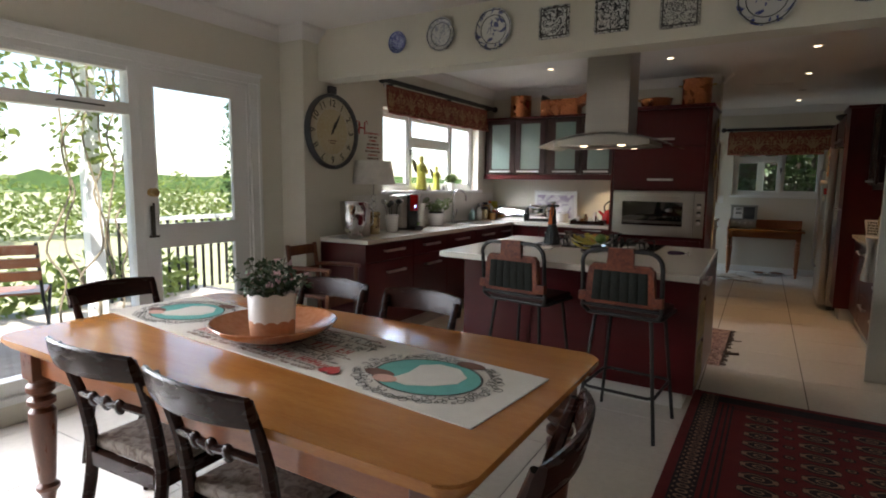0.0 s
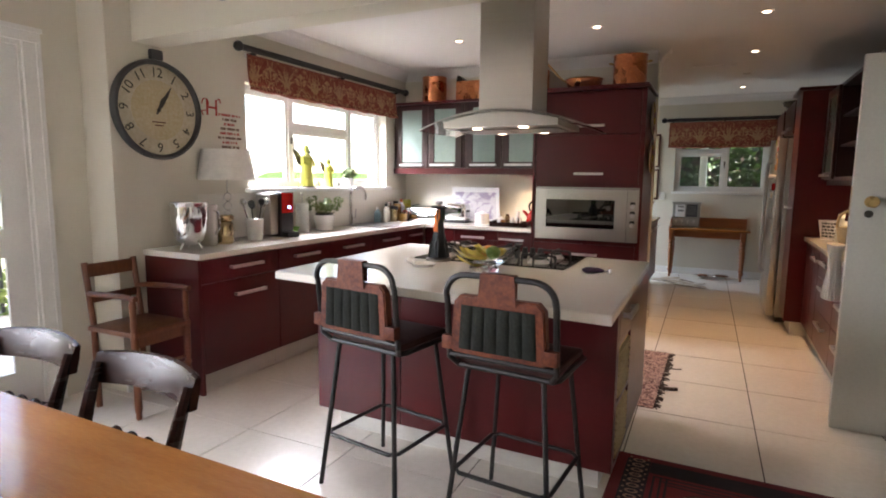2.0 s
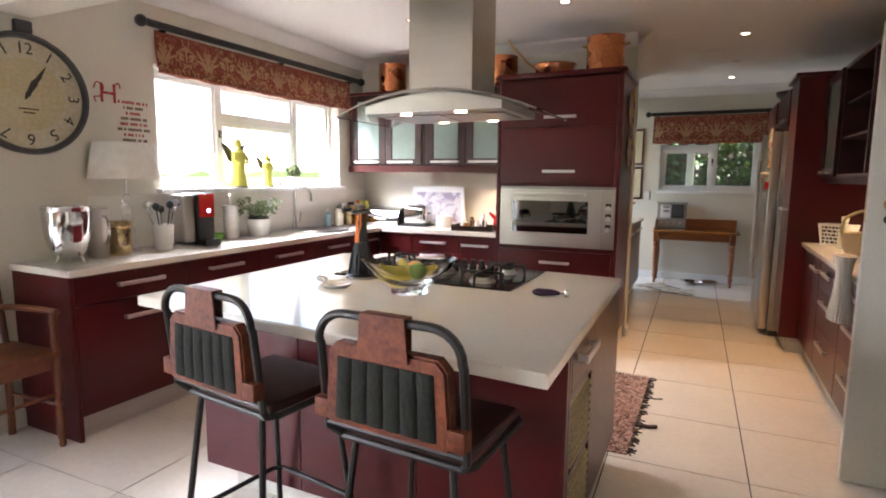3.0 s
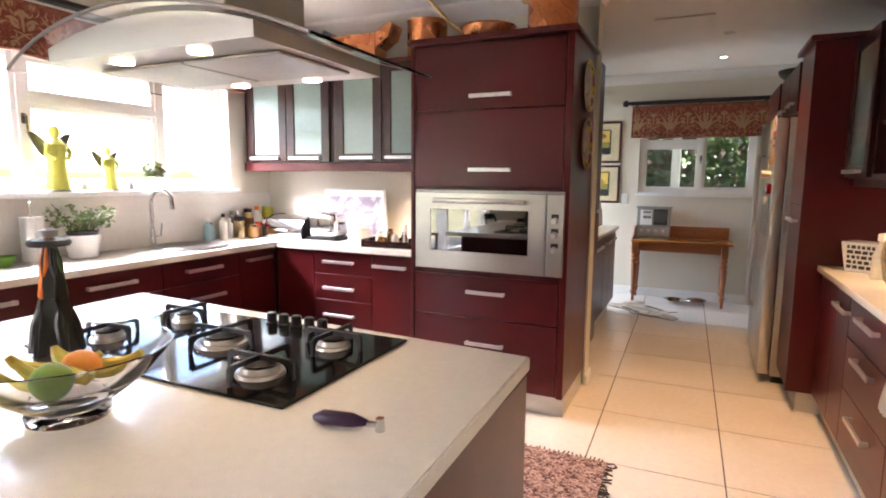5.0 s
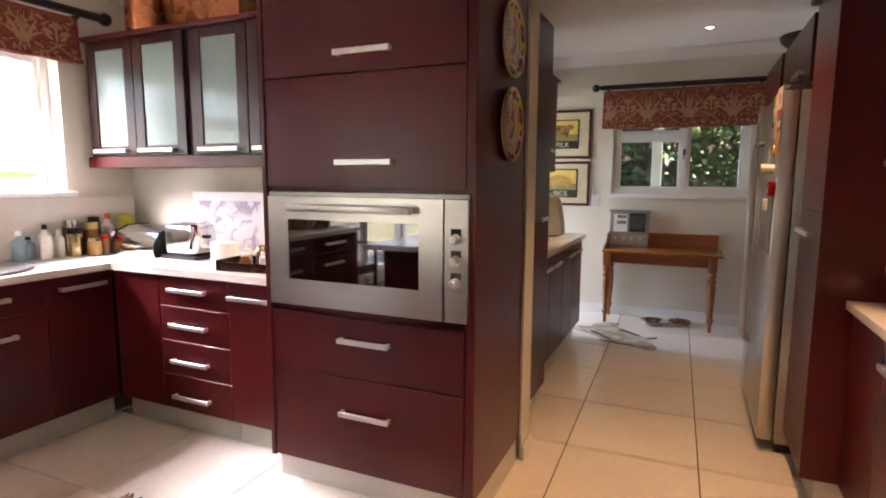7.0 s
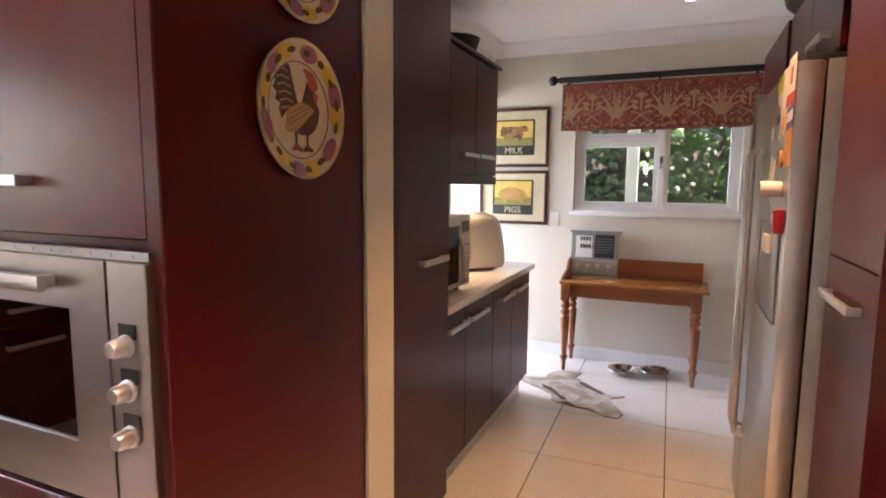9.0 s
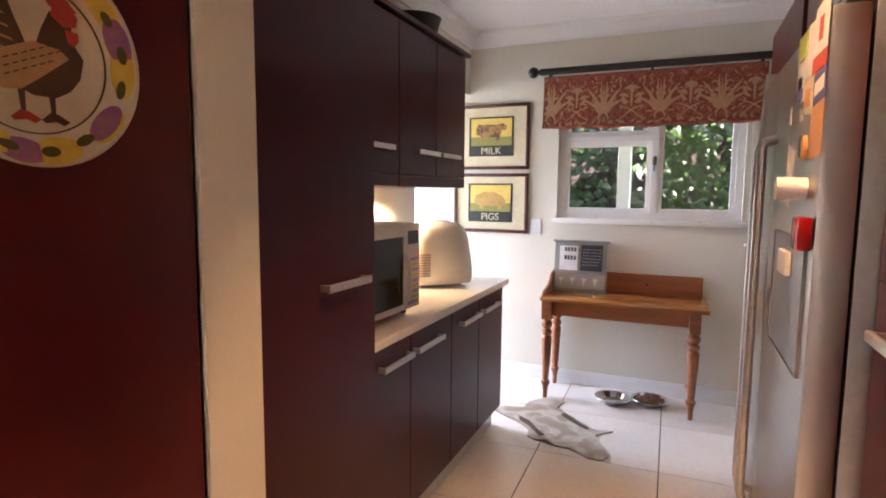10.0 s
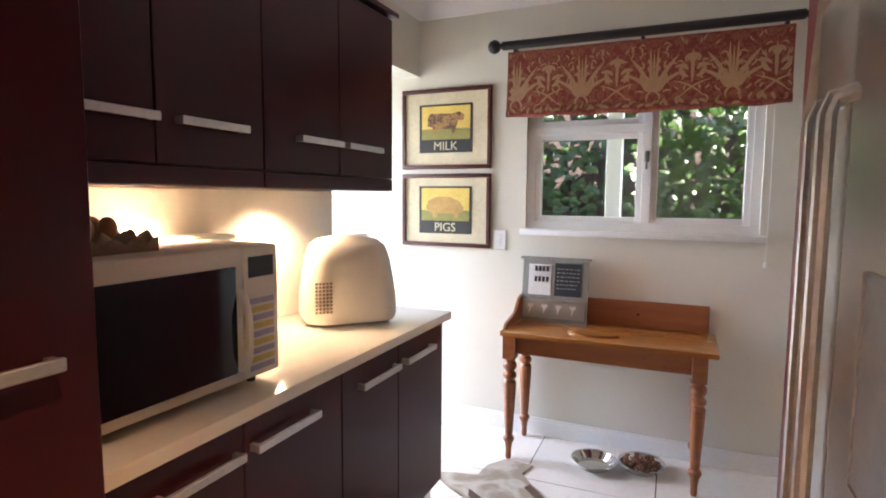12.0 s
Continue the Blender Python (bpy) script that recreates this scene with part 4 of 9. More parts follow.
box(bm, -0.978, PX + 0.025, 8.337, 9.995, 0.87, 0.905, 0.003)
solo("pantry_worktop", bm, M["quartz"], "cream stone worktop in the pantry", "worktop")
cabinet("tall_pantry_cabinet", pose(-0.315, BACK + 0.040, 0, 0, 0, 90), 0.594, 0.643, 0.125, 2.25,
        [(0, 0.594, 0.13, 2.24, "door", 0.30, 0.52, 1.155)], "tall dark plum pantry cabinet beside the wall end",
        mat="cab_violet", plinth=0.12, category="tall cabinet")
for y0, y1, g0, g1, g2, g3 in ((8.338, 9.12, 0.15, 0.383, 0.447, 0.69), (9.12, 9.955, 0.154, 0.404, 0.441, 0.702)):
    w = y1 - y0
    cabinet("pantry_wall_cabinet", pose(-0.645, y0, 0, 0, 0, 90), w, 0.33, 1.44, 2.20,
            [(0, w / 2, 1.495, 2.195, "door", g0, g1, 1.612), (w / 2, w, 1.495, 2.195, "door", g2, g3, 1.612),
             (0, w, 1.44, 1.495, "panel", 0, 0, 0)],
            "dark plum wall cabinet with bar handles over the pantry worktop", mat="cab_violet", group="pantry wall cabinets")
bm = bmesh.new()
box(bm, -0.976, -0.62, 8.337, 9.975, 2.201, 2.223, 0.003, 1)
solo("pantry_cabinet_top", bm, M["cab_violet"], "dark plum top board over pantry wall cabinets", "cornice board")
bm = bmesh.new()
box(bm, -0.979, -0.968, 8.338, 9.93, 0.906, 1.438)
structure("splashback_pantry", bm, M["quartz"], "pale stone splashback in the pantry", "splashback", smooth=0)

# ---- right-hand side ----
RFX = 1.065
wd = RX - RFX - 0.004
for y1, y0, fr_ in ((7.70, 7.02, "door"), (7.02, 6.32, "drawers"), (6.32, 5.66, "drawers")):
    w = y1 - y0
    if fr_ == "door":
        f = [(0.4, w, 0.13, 0.862, "door", 0.46, 0.72, 0.775), (0, 0.4, 0.13, 0.862, "panel", 0, 0, 0)]
    else:
        f = [(0, w, 0.66, 0.862, "drawer", 0.22, 0.50, 0.79), (0, w, 0.415, 0.66, "drawer", 0.22, 0.50, 0.605), (0, w, 0.13, 0.415, "drawer", 0.22, 0.50, 0.335)]
    cabinet("base_cabinet", pose(RFX, y1, 0, 0, 0, -90), w, wd, 0.125, 0.868, f, "mahogany base cabinet with bar handles beside the fridge wall", plinth=0.12, group="right base cabinets")
bm = bmesh.new()
box(bm, RFX - 0.03, RX - 0.002, 5.64, 7.69, 0.87, 0.905, 0.003)
solo("right_worktop", bm, M["quartz"], "cream stone worktop beside the tall cabinet", "worktop")
RT = 0.935
tall = cabinet("tall_cabinet", pose(RT, 8.175, 0, 0, 0, -90), 0.455, RX - RT - 0.004, 0.125, 2.17,
               [(0, 0.455, 0.13, 1.25, "door", 0, 0, 0), (0, 0.455, 1.25, 2.165, "door", 0, 0, 0)],
               "tall glossy mahogany cabinet beside the fridge", plinth=0.12, category="tall cabinet")
hb = bmesh.new()
bar_handle(hb, 0.07, 0.36, 1.15)
part("handle", hb, M["handle"], tall, "satin aluminium bar handle")
part("side_panel", make(box, 0.457, 0.475, -0.004, RX - RT - 0.01, 0.125, 2.17, 0.002, 1), M["cab"], tall)
part("crown", make(box, -0.02, 0.495, -0.03, RX - RT - 0.006, 2.171, 2.20, 0.005), M["cab"], tall)
cabinet("over_fridge_cabinet", pose(RT, 9.17, 0, 0, 0, -90), 0.905, RX - RT - 0.004, 1.84, 2.17,
        [(0, 0.45, 1.845, 2.165, "door", 0.12, 0.34, 1.91), (0.45, 0.905, 1.845, 2.165, "door", 0.57, 0.79, 1.91)],
        "mahogany cabinet with two doors above the fridge", category="cabinet")
cabinet("broom_cabinet", pose(RT - 0.01, 9.95, 0, 0, 0, -90), 0.765, RX - RT - 0.004, 0.125, 2.17,
        [(0, 0.765, 0.13, 2.165, "door", 0.45, 0.70, 1.06)], "tall mahogany broom cabinet past the fridge", plinth=0.12, category="tall cabinet")
# glazed wall cabinet over the right-hand worktop
gc = thing("glazed_wall_cabinet", "dark wood wall cabinet with a glass door and open shelves", "cabinet", pose(1.14, 7.69, 0, 0, 0, -90))
gb = bmesh.new()
gw, gd = 2.1, RX - 1.14 - 0.004
box(gb, 0, 0.02, 0, gd, 1.40, 2.15)
box(gb, gw - 0.02, gw, 0, gd, 1.40, 2.15)
box(gb, 0.02, gw - 0.02, 0, gd, 1.40, 1.425)
box(gb, 0.02, gw - 0.02, 0, gd, 2.125, 2.15)
box(gb, 0.02, gw - 0.02, gd - 0.012, gd, 1.425, 2.125)
box(gb, 0.46, 0.48, 0.002, gd - 0.013, 1.426, 2.124)
box(gb, 1.2, 1.22, 0.002, gd - 0.013, 1.426, 2.124)
part("carcass", gb, M["cab_dark"], gc, smooth=0)
for z in (1.66, 1.89):
    part("shelf", make(box, 0.481, gw - 0.021, 0.02, gd - 0.014, z, z + 0.015), M["cab_dark"], gc, smooth=0)
dr = bmesh.new()
for a, b, c, d in ((0.003, 0.07, 1.41, 2.14), (0.40, 0.468, 1.41, 2.14), (0.07, 0.40, 1.41, 1.47), (0.07, 0.40, 2.08, 2.14)):
    box(dr, a, b, -0.021, -0.001, c, d)
gdoor = part("glazed_door", dr, M["cab_dark"], gc, smooth=0)
part("pane", make(box, 0.07, 0.40, -0.013, -0.009, 1.47, 2.08), M["frosted"], gdoor, "frosted glass pane", smooth=0)
hb = bmesh.new()
bar_handle(hb, 0.1, 0.36, 1.44, out=0.055)
part("handle", hb, M["handle"], gdoor, "satin aluminium bar handle")
part("light_strip", make(box, 0.02, gw - 0.02, 0.02, 0.06, 1.36, 1.399), M["cab_dark"], gc, smooth=0)

# fridge
fridge = thing("fridge", "tall stainless steel side-by-side fridge covered in magnets", "fridge", pose(0.822, 9.118, 0, 0, 0, -90))
FW = 0.93
part("body", make(box, 0, FW, 0.075, 0.70, 0.05, 1.80, 0.006), M["steel_dark"], fridge)
part("base_grille", make(box, 0.02, FW - 0.02, 0.09, 0.68, 0.0, 0.049), M["black_plastic"], fridge)
for x0, x1 in ((0.0, 0.285), (0.291, FW)):
    d = part("fridge_door", make(box, x0, x1, 0, 0.072, 0.06, 1.80, 0.012), M["steel"], fridge)
    hx = x1 - 0.045 if x0 == 0 else x0 + 0.045
    hb = bmesh.new()
    tube(hb, [(hx, -0.0005, 0.42), (hx, -0.032, 0.43), (hx, -0.040, 0.46), (hx, -0.040, 1.55), (hx, -0.032, 1.575), (hx, -0.0005, 1.585)], 0.014, 10)
    part("handle", hb, M["handle"], d, "long round steel handle")
disp = part("dispenser", make(box, 0.46, 0.885, -0.006, 0.0, 1.01, 1.32, 0.008), M["steel_dark"], fridge, "water dispenser recess")
part("paddle", make(box, 0.62, 0.74, -0.020, -0.006, 1.22, 1.28, 0.006), M["plastic_white"], disp)
for x in (0.03, FW - 0.11):
    part("hinge_cover", make(box, x, x + 0.08, 0.03, 0.14, 1.801, 1.822, 0.004), M["black_plastic"], fridge)


# ---- dining furniture ----
def turned_leg(bm, x, y, top, r, square=0.0, m=None):
    """A turned leg from the floor to top."""
    h = top
    prof = [(r * 0.35, 0), (r * 0.45, 0.02 * h), (r * 0.42, 0.07 * h), (r * 0.6, 0.13 * h), (r * 0.85, 0.155 * h), (r * 0.85, 0.175 * h), (r * 0.55, 0.195 * h), (r * 0.62, 0.22 * h),
            (r * 0.95, 0.55 * h), (r * 0.98, 0.62 * h), (r * 0.7, 0.645 * h), (r * 1.0, 0.665 * h), (r * 1.0, 0.69 * h), (r * 0.62, 0.71 * h), (r * 1.02, 0.74 * h),
            (r * 1.02, 0.77 * h), (r * 0.75, 0.79 * h), (r * 0.8, 0.81 * h)]
    lathe(bm, prof, 20, c=(x, y, 0), m=m)
    s = square or r
    box(bm, x - s, x + s, y - s, y + s, 0.81 * h, h, 0.003, 1, m=m)


table = thing("dining_table", "honey pine dining table with turned legs and moulded edge", "table", pose(-1.21, 2.16, 0))
TL, TWD, TZ = 1.055, 0.535, 0.76


def round_rect(a, b, r, n=5):
    pts = []
    for cx, cy, s in ((a - r, b - r, 0), (-a + r, b - r, 90), (-a + r, -b + r, 180), (a - r, -b + r, 270)):
        for i in range(n + 1):
            q = radians(s + 90 * i / n)
            pts.append((cx + r * math.cos(q), cy + r * math.sin(q)))
    return pts


bm = bmesh.new()
slab(bm, round_rect(TL, TWD, 0.07), TZ - 0.018, TZ, 0.006)
slab(bm, round_rect(TL - 0.008, TWD - 0.008, 0.068), TZ - 0.030, TZ - 0.0185)
slab(bm, round_rect(TL - 0.02, TWD - 0.02, 0.06), TZ - 0.042, TZ - 0.0305)
part("tabletop", bm, M["pine"], table)
ap = bmesh.new()
for s in (-1, 1):
    box(ap, -TL + 0.14, TL - 0.14, s * (TWD - 0.10) - 0.012, s * (TWD - 0.10) + 0.012, TZ - 0.16, TZ - 0.043)
    box(ap, s * (TL - 0.12) - 0.012, s * (TL - 0.12) + 0.012, -TWD + 0.12, TWD - 0.12, TZ - 0.16, TZ - 0.043)
part("apron", ap, M["pine_red"], table)
for sx in (-1, 1):
    for sy in (-1, 1):
        b = bmesh.new()
        turned_leg(b, sx * (TL - 0.12), sy * (TWD - 0.10), TZ - 0.043, 0.05, 0.045)
        part("leg", b, M["table_leg"], table)


def dining_chair(at):
    """Back toward -y, seat toward +y."""
    c = thing("dining_chair", "dark stained sabre-leg dining chair with a cowhide seat", "chair", at, group="chairs round the dining table")
    W, D, S = 0.198, 0.40, 0.46
    for s in (-1, 1):
        p = arc([(s * (W - 0.02), -0.10, 0.0), (s * (W - 0.015), -0.03, 0.2), (s * (W - 0.01), 0.015, 0.42), (s * (W - 0.01), 0.0, 0.6), (s * (W - 0.005), -0.03, 0.72), (s * W, -0.07, 0.84)], 5)
        b = bmesh.new()
        tube(b, p, 0.018, 8, radii=[0.015 + 0.007 * math.sin(math.pi * min(1, i / len(p) * 1.1)) for i in range(len(p))])
        part("back_leg", b, M["dark_chair"], c)
    for s in (-1, 1):
        b = bmesh.new()
        lathe(b, [(0.012, 0), (0.016, 0.04), (0.014, 0.06), (0.02, 0.09), (0.021, 0.32), (0.014, 0.345), (0.022, 0.36), (0.014, 0.38), (0.022, 0.40), (0.022, 0.42)], 14, c=(s * 0.175, D - 0.02, 0))
        part("front_leg", b, M["dark_chair"], c)
    fr = bmesh.new()
    box(fr, -W + 0.005, W - 0.005, D - 0.035, D, 0.40, 0.44, 0.004, 1)
    for s in (-1, 1):
        box(fr, s * (W - 0.02) - 0.012, s * (W - 0.02) + 0.012, 0.0, D - 0.036, 0.39, 0.44, 0.004, 1)
    box(fr, -W + 0.033, W - 0.033, 0.0, 0.03, 0.39, 0.44)
    part("seat_frame", fr, M["dark_chair"], c)
    st = bmesh.new()
    box(st, -W + 0.012, W - 0.012, 0.02, D - 0.008, 0.441, 0.488, 0.02, 3)
    part("seat", st, M["cowhide"], c, "brown and cream cowhide seat")
    # curved top rail
    tr = bmesh.new()
    n = 12
    rows = []
    for i in range(n + 1):
        u = -1 + 2 * i / n
        x = u * (W + 0.018)
        y = -0.085 - 0.045 * (1 - u * u) + 0.01
        hh = 0.048 - 0.005 * u * u
        z = 0.828 - 0.006 * u * u
        row = []
        for dy, dz in ((-0.011, -hh), (0.011, -hh), (0.013, 0), (0.004, hh - 0.004), (-0.006, hh), (-0.013, hh - 0.006), (-0.014, 0)):
            row.append(tr.verts.new((x, y + dy - 0.02 * (dz / 0.055) * 0.5, z + dz)))
        rows.append(row)
    k = len(rows[0])
    for a, b in zip(rows, rows[1:]):
        for i in range(k):
            tr.faces.new((a[i], b[i], b[(i + 1) % k], a[(i + 1) % k]))
    tr.faces.new(rows[0])
    tr.faces.new(list(reversed(rows[-1])))
    part("top_rail", tr, M["dark_chair"], c)
    mr = bmesh.new()
    pts = arc([(-W + 0.01, -0.012, 0.655), (-W * 0.45, -0.03, 0.665), (0, -0.035, 0.66), (W * 0.45, -0.03, 0.665), (W - 0.01, -0.012, 0.655)], 4)
    tube(mr, pts, 0.013, 8)
    for x in (-0.07, 0, 0.07):
        ball(mr, (x, -0.035, 0.662), 0.024, 0.014, 0.026, 12, 8)
    part("middle_rail", mr, M["dark_chair"], c, "carved middle rail")
    return c


chair = dining_chair(pose(-1.46, 1.66, 0, 0, 0, 3))
for m in (pose(-0.92, 1.65, 0, 0, 0, -1), pose(-1.59, 2.77, 0, 0, 0, 182), pose(-1.05, 2.765, 0, 0, 0, 178), pose(-2.37, 2.20, 0, 0, 0, -88), pose(-0.10, 1.84, 0, 0, 0, 97)):
    copy_thing(chair, m)

# runner, bowl and pot on the table
RZ = TZ + 0.0005
runner = thing("table_runner", "cream printed cloth runner with teal ovals and red writing", "table runner", pose(-1.27, 2.215, RZ, 0, 0, -5.2))
bm = bmesh.new()
n = 40
rows = []
for i in range(n + 1):
    x = -1.02 + 2.04 * i / n
    z = 0.0015 + 0.0015 * math.sin(x * 9) * math.sin(x * 3.1)
    rows.append([bm.verts.new((x, -0.225 + 0.005 * math.sin(x * 5), 0)), bm.verts.new((x, -0.225 + 0.005 * math.sin(x * 5), z + 0.0015)),
                 bm.verts.new((x, 0.225 + 0.004 * math.sin(x * 4), z + 0.0015)), bm.verts.new((x, 0.225 + 0.004 * math.sin(x * 4), 0))])
for a, b in zip(rows, rows[1:]):
    for i in range(4):
        bm.faces.new((a[i], b[i], b[(i + 1) % 4], a[(i + 1) % 4]))
bm.faces.new(rows[0])
bm.faces.new(list(reversed(rows[-1])))
part("cloth", bm, M["linen"], runner)
PZ = 0.0048


def flat(name, outline, mat, z=PZ, m=None):
    bm = bmesh.new()
    slab(bm, outline, z, z + 0.0006, m=m)
    return part(name, bm, mat, runner, smooth=0)


rng = random.Random(4)
for cx in (0.70, -0.72):
    flat("oval_print", oval(0.182, 0.148, 32, cx, 0), M["teal"])
    # Plain shapes standing for a printed portrait of a woman.
    flat("bird_print", [(cx - 0.03 + x, y) for x, y in ((-0.05, -0.10), (0.03, -0.105), (0.10, -0.06), (0.15, 0.0), (0.145, 0.06), (0.08, 0.115), (0.0, 0.115), (-0.05, 0.07), (-0.035, -0.01))], M["linen"], PZ + 0.0008)
    flat("flower_print", oval(0.045, 0.03, 14, cx - 0.09, -0.10), M["print_flesh"], PZ + 0.0016)
    flat("crest_print", oval(0.06, 0.03, 14, cx - 0.14, -0.07), M["print_brown"], PZ + 0.0008)
    flat("crest_print", oval(0.055, 0.03, 14, cx + 0.06, 0.165), M["print_brown"], PZ + 0.0016)
    ol = bmesh.new()
    lathe(ol, [(0.985, 0), (1.03, 0), (1.03, 0.0006), (0.985, 0.0006)], 40, closed=True, m=pose(cx, 0, PZ) @ Matrix.Diagonal((0.185, 0.15, 1, 1)))
    part("oval_outline", ol, M["print_black"], runner, smooth=0)
    sc = bmesh.new()
    for i in range(120):
        a = 2 * math.pi * i / 120
        r0, rad = rng.uniform(1.10, 1.36), rng.uniform(0.006, 0.017)
        px, py = cx + 0.185 * r0 * math.cos(a), 0.15 * r0 * math.sin(a)
        lathe(sc, [(rad - 0.0022, 0), (rad, 0), (rad, 0.0006), (rad - 0.0022, 0.0006)], 9, c=(px, max(-0.205, min(0.205, py)), PZ + 0.00001 * (i % 20)), closed=True)
    p = part("scroll_print", sc, M["print_black"], runner, smooth=0)
    p["kind"] = "stuff"


def glyph(bm, x, y, w, h, k):
    """One unreadable letter of two or three strokes, standing on y."""
    t = max(0.0016, w * 0.26)
    for u0, u1, v0, v1 in (((0, t, 0, h), (w - t, w, 0, h), (t, w - t, h * 0.42, h * 0.42 + t)), ((0, t, 0, h), (t, w, 0, t), (t, w * 0.8, h * 0.5, h * 0.5 + t)),
                           ((w / 2 - t / 2, w / 2 + t / 2, 0, h), (0, w / 2 - t / 2, h - t, h), (w / 2 + t / 2, w, h - t, h)), ((0, t, 0, h * 0.62), (w - t, w, 0, h * 0.62), (t, w - t, 0, t)))[k % 4]:
        slab(bm, [(x + u0, y + v0), (x + u1, y + v0), (x + u1, y + v1), (x + u0, y + v1)], PZ, PZ + 0.0006)


yy = -0.195
for hh, mat in ((0.022, "print_brown"), (0.012, "print_black"), (0.040, "print_red"), (0.010, "print_black"), (0.034, "print_black"), (0.012, "print_brown"), (0.012, "print_brown"), (0.046, "print_red"),
                (0.012, "print_black"), (0.038, "print_black"), (0.014, "print_brown"), (0.030, "print_black"), (0.012, "print_brown")):
    bars = bmesh.new()
    xx = -0.42 + rng.uniform(0, 0.05)
    end = 0.40 - rng.uniform(0, 0.07)
    while xx < end:
        w = hh * rng.uniform(0.45, 0.8)
        glyph(bars, xx, yy, w, hh, rng.randrange(4))
        xx += w * 1.28 + (hh * 0.6 if rng.random() < 0.18 else 0)
    part("lettering_bar", bars, M[mat], runner, smooth=0)["kind"] = "stuff"
    yy += hh + 0.0072
hx = [(0.42 + 0.0026 * 16 * math.sin(a) ** 3, -0.15 - 0.0026 * (13 * math.cos(a) - 5 * math.cos(2 * a) - 2 * math.cos(3 * a) - math.cos(4 * a))) for a in [2 * math.pi * i / 28 for i in range(28)]]
flat("heart_print", hx, M["print_red"], PZ + 0.0008)

bm = bmesh.new()
lathe(bm, [(0.0, 0.0), (0.09, 0.0), (0.10, 0.004), (0.17, 0.024), (0.225, 0.056), (0.240, 0.074), (0.236, 0.078), (0.218, 0.061), (0.165, 0.031), (0.095, 0.011), (0, 0.009)], 40)
bowl_mat = material("glazed_terracotta", (0.50, 0.22, 0.11), 0.14, colour2=(0.38, 0.14, 0.06), scale=7, fine=40, bump=0.03, coat=0.4)
solo("shallow_bowl", bm, bowl_mat, "shallow glazed terracotta bowl on the table runner", "bowl", pose(-1.29, 2.175, TZ + 0.0065))
pot = thing("plant_pot", "two-tone ceramic pot with a small flowering plant", "potted plant", pose(-1.30, 2.175, TZ + 0.0175))
bm = bmesh.new()
lathe(bm, [(0.0, 0.0), (0.078, 0.0), (0.084, 0.01), (0.087, 0.075), (0, 0.075)], 32)
part("lower_pot", bm, material("bare_terracotta", (0.48, 0.23, 0.12), 0.8, scale=14), pot)
bm = bmesh.new()
rings = []
for r, z, jag in ((0.0875, 0.074, 1), (0.090, 0.15, 0), (0.092, 0.172, 2), (0.084, 0.168, 2), (0.08, 0.14, 0)):
    ring = []
    for i in range(36):
        a = 2 * math.pi * i / 36
        dz = (-0.008 if i % 3 == 0 else 0) if jag == 1 else ((0.008 if i % 4 < 2 else 0) if jag == 2 else 0)
        ring.append(bm.verts.new((r * math.cos(a), r * math.sin(a), z + dz)))
    rings.append(ring)
for a, b in zip(rings, rings[1:]):
    for i in range(36):
        bm.faces.new((a[i], a[(i + 1) % 36], b[(i + 1) % 36], b[i]))
bm.faces.new(rings[-1])
part("glazed_rim", bm, M["ceramic"], pot, "white glazed scalloped upper half")
part("soil", make(cyl, (0, 0, 0.141), (0, 0, 0.146), 0.079, seg=24), M["soil"], pot)


def leaves(bm, rng, n, centre, rad, size, flat_z=1.0, shape=None):
    """Many small folded leaves scattered in an ellipsoid."""
    for _ in range(n):
        v = Vector((rng.gauss(0, 1), rng.gauss(0, 1), rng.gauss(0, 1))).normalized() * (rng.random() ** 0.4)
        p = Vector(centre) + Vector((v.x * rad[0], v.y * rad[1], v.z * rad[2]))
        e = Euler((rng.uniform(-1.2, 1.2), rng.uniform(-1.2, 1.2), rng.uniform(0, 6.28))).to_matrix()
        s = size * rng.uniform(0.6, 1.3)
        q = [Vector((0, -0.5, 0)), Vector((0.3, 0, 0.08)), Vector((0, 0.6, -0.05)), Vector((-0.3, 0, 0.08))]
        vs = [bm.verts.new(p + e @ (w * s)) for w in q]
        bm.faces.new((vs[0], vs[1], vs[2]))
        bm.faces.new((vs[0], vs[2], vs[3]))


rg = random.Random(8)
st = bmesh.new()
lv = bmesh.new()
fl = bmesh.new()
for i in range(26):
    a, r = rg.uniform(0, 6.28), rg.uniform(0.06, 0.17)
    tip = Vector((r * math.cos(a), r * math.sin(a), rg.uniform(0.20, 0.30)))
    mid = Vector((tip.x * 0.4, tip.y * 0.4, 0.19))
    tube(st, [(tip.x * 0.15, tip.y * 0.15, 0.143), mid, tip], 0.002, 5)
    leaves(lv, rg, 16, tip * 0.8 + Vector((0, 0, 0.03)), (0.045, 0.045, 0.035), 0.028)
    if i % 2 == 0:
        leaves(fl, rg, 9, tip + Vector((0, 0, 0.01)), (0.013, 0.013, 0.010), 0.02)
leaves(lv, rg, 160, (0, 0, 0.19), (0.08, 0.08, 0.04), 0.032)
part("stems", st, M["bark"], pot)["kind"] = "stuff"
part("foliage", lv, M["leaf_dark"], pot, smooth=0)["kind"] = "stuff"
part("blossom", fl, M["petal"], pot, "pale pink blossom", smooth=0)["kind"] = "stuff"


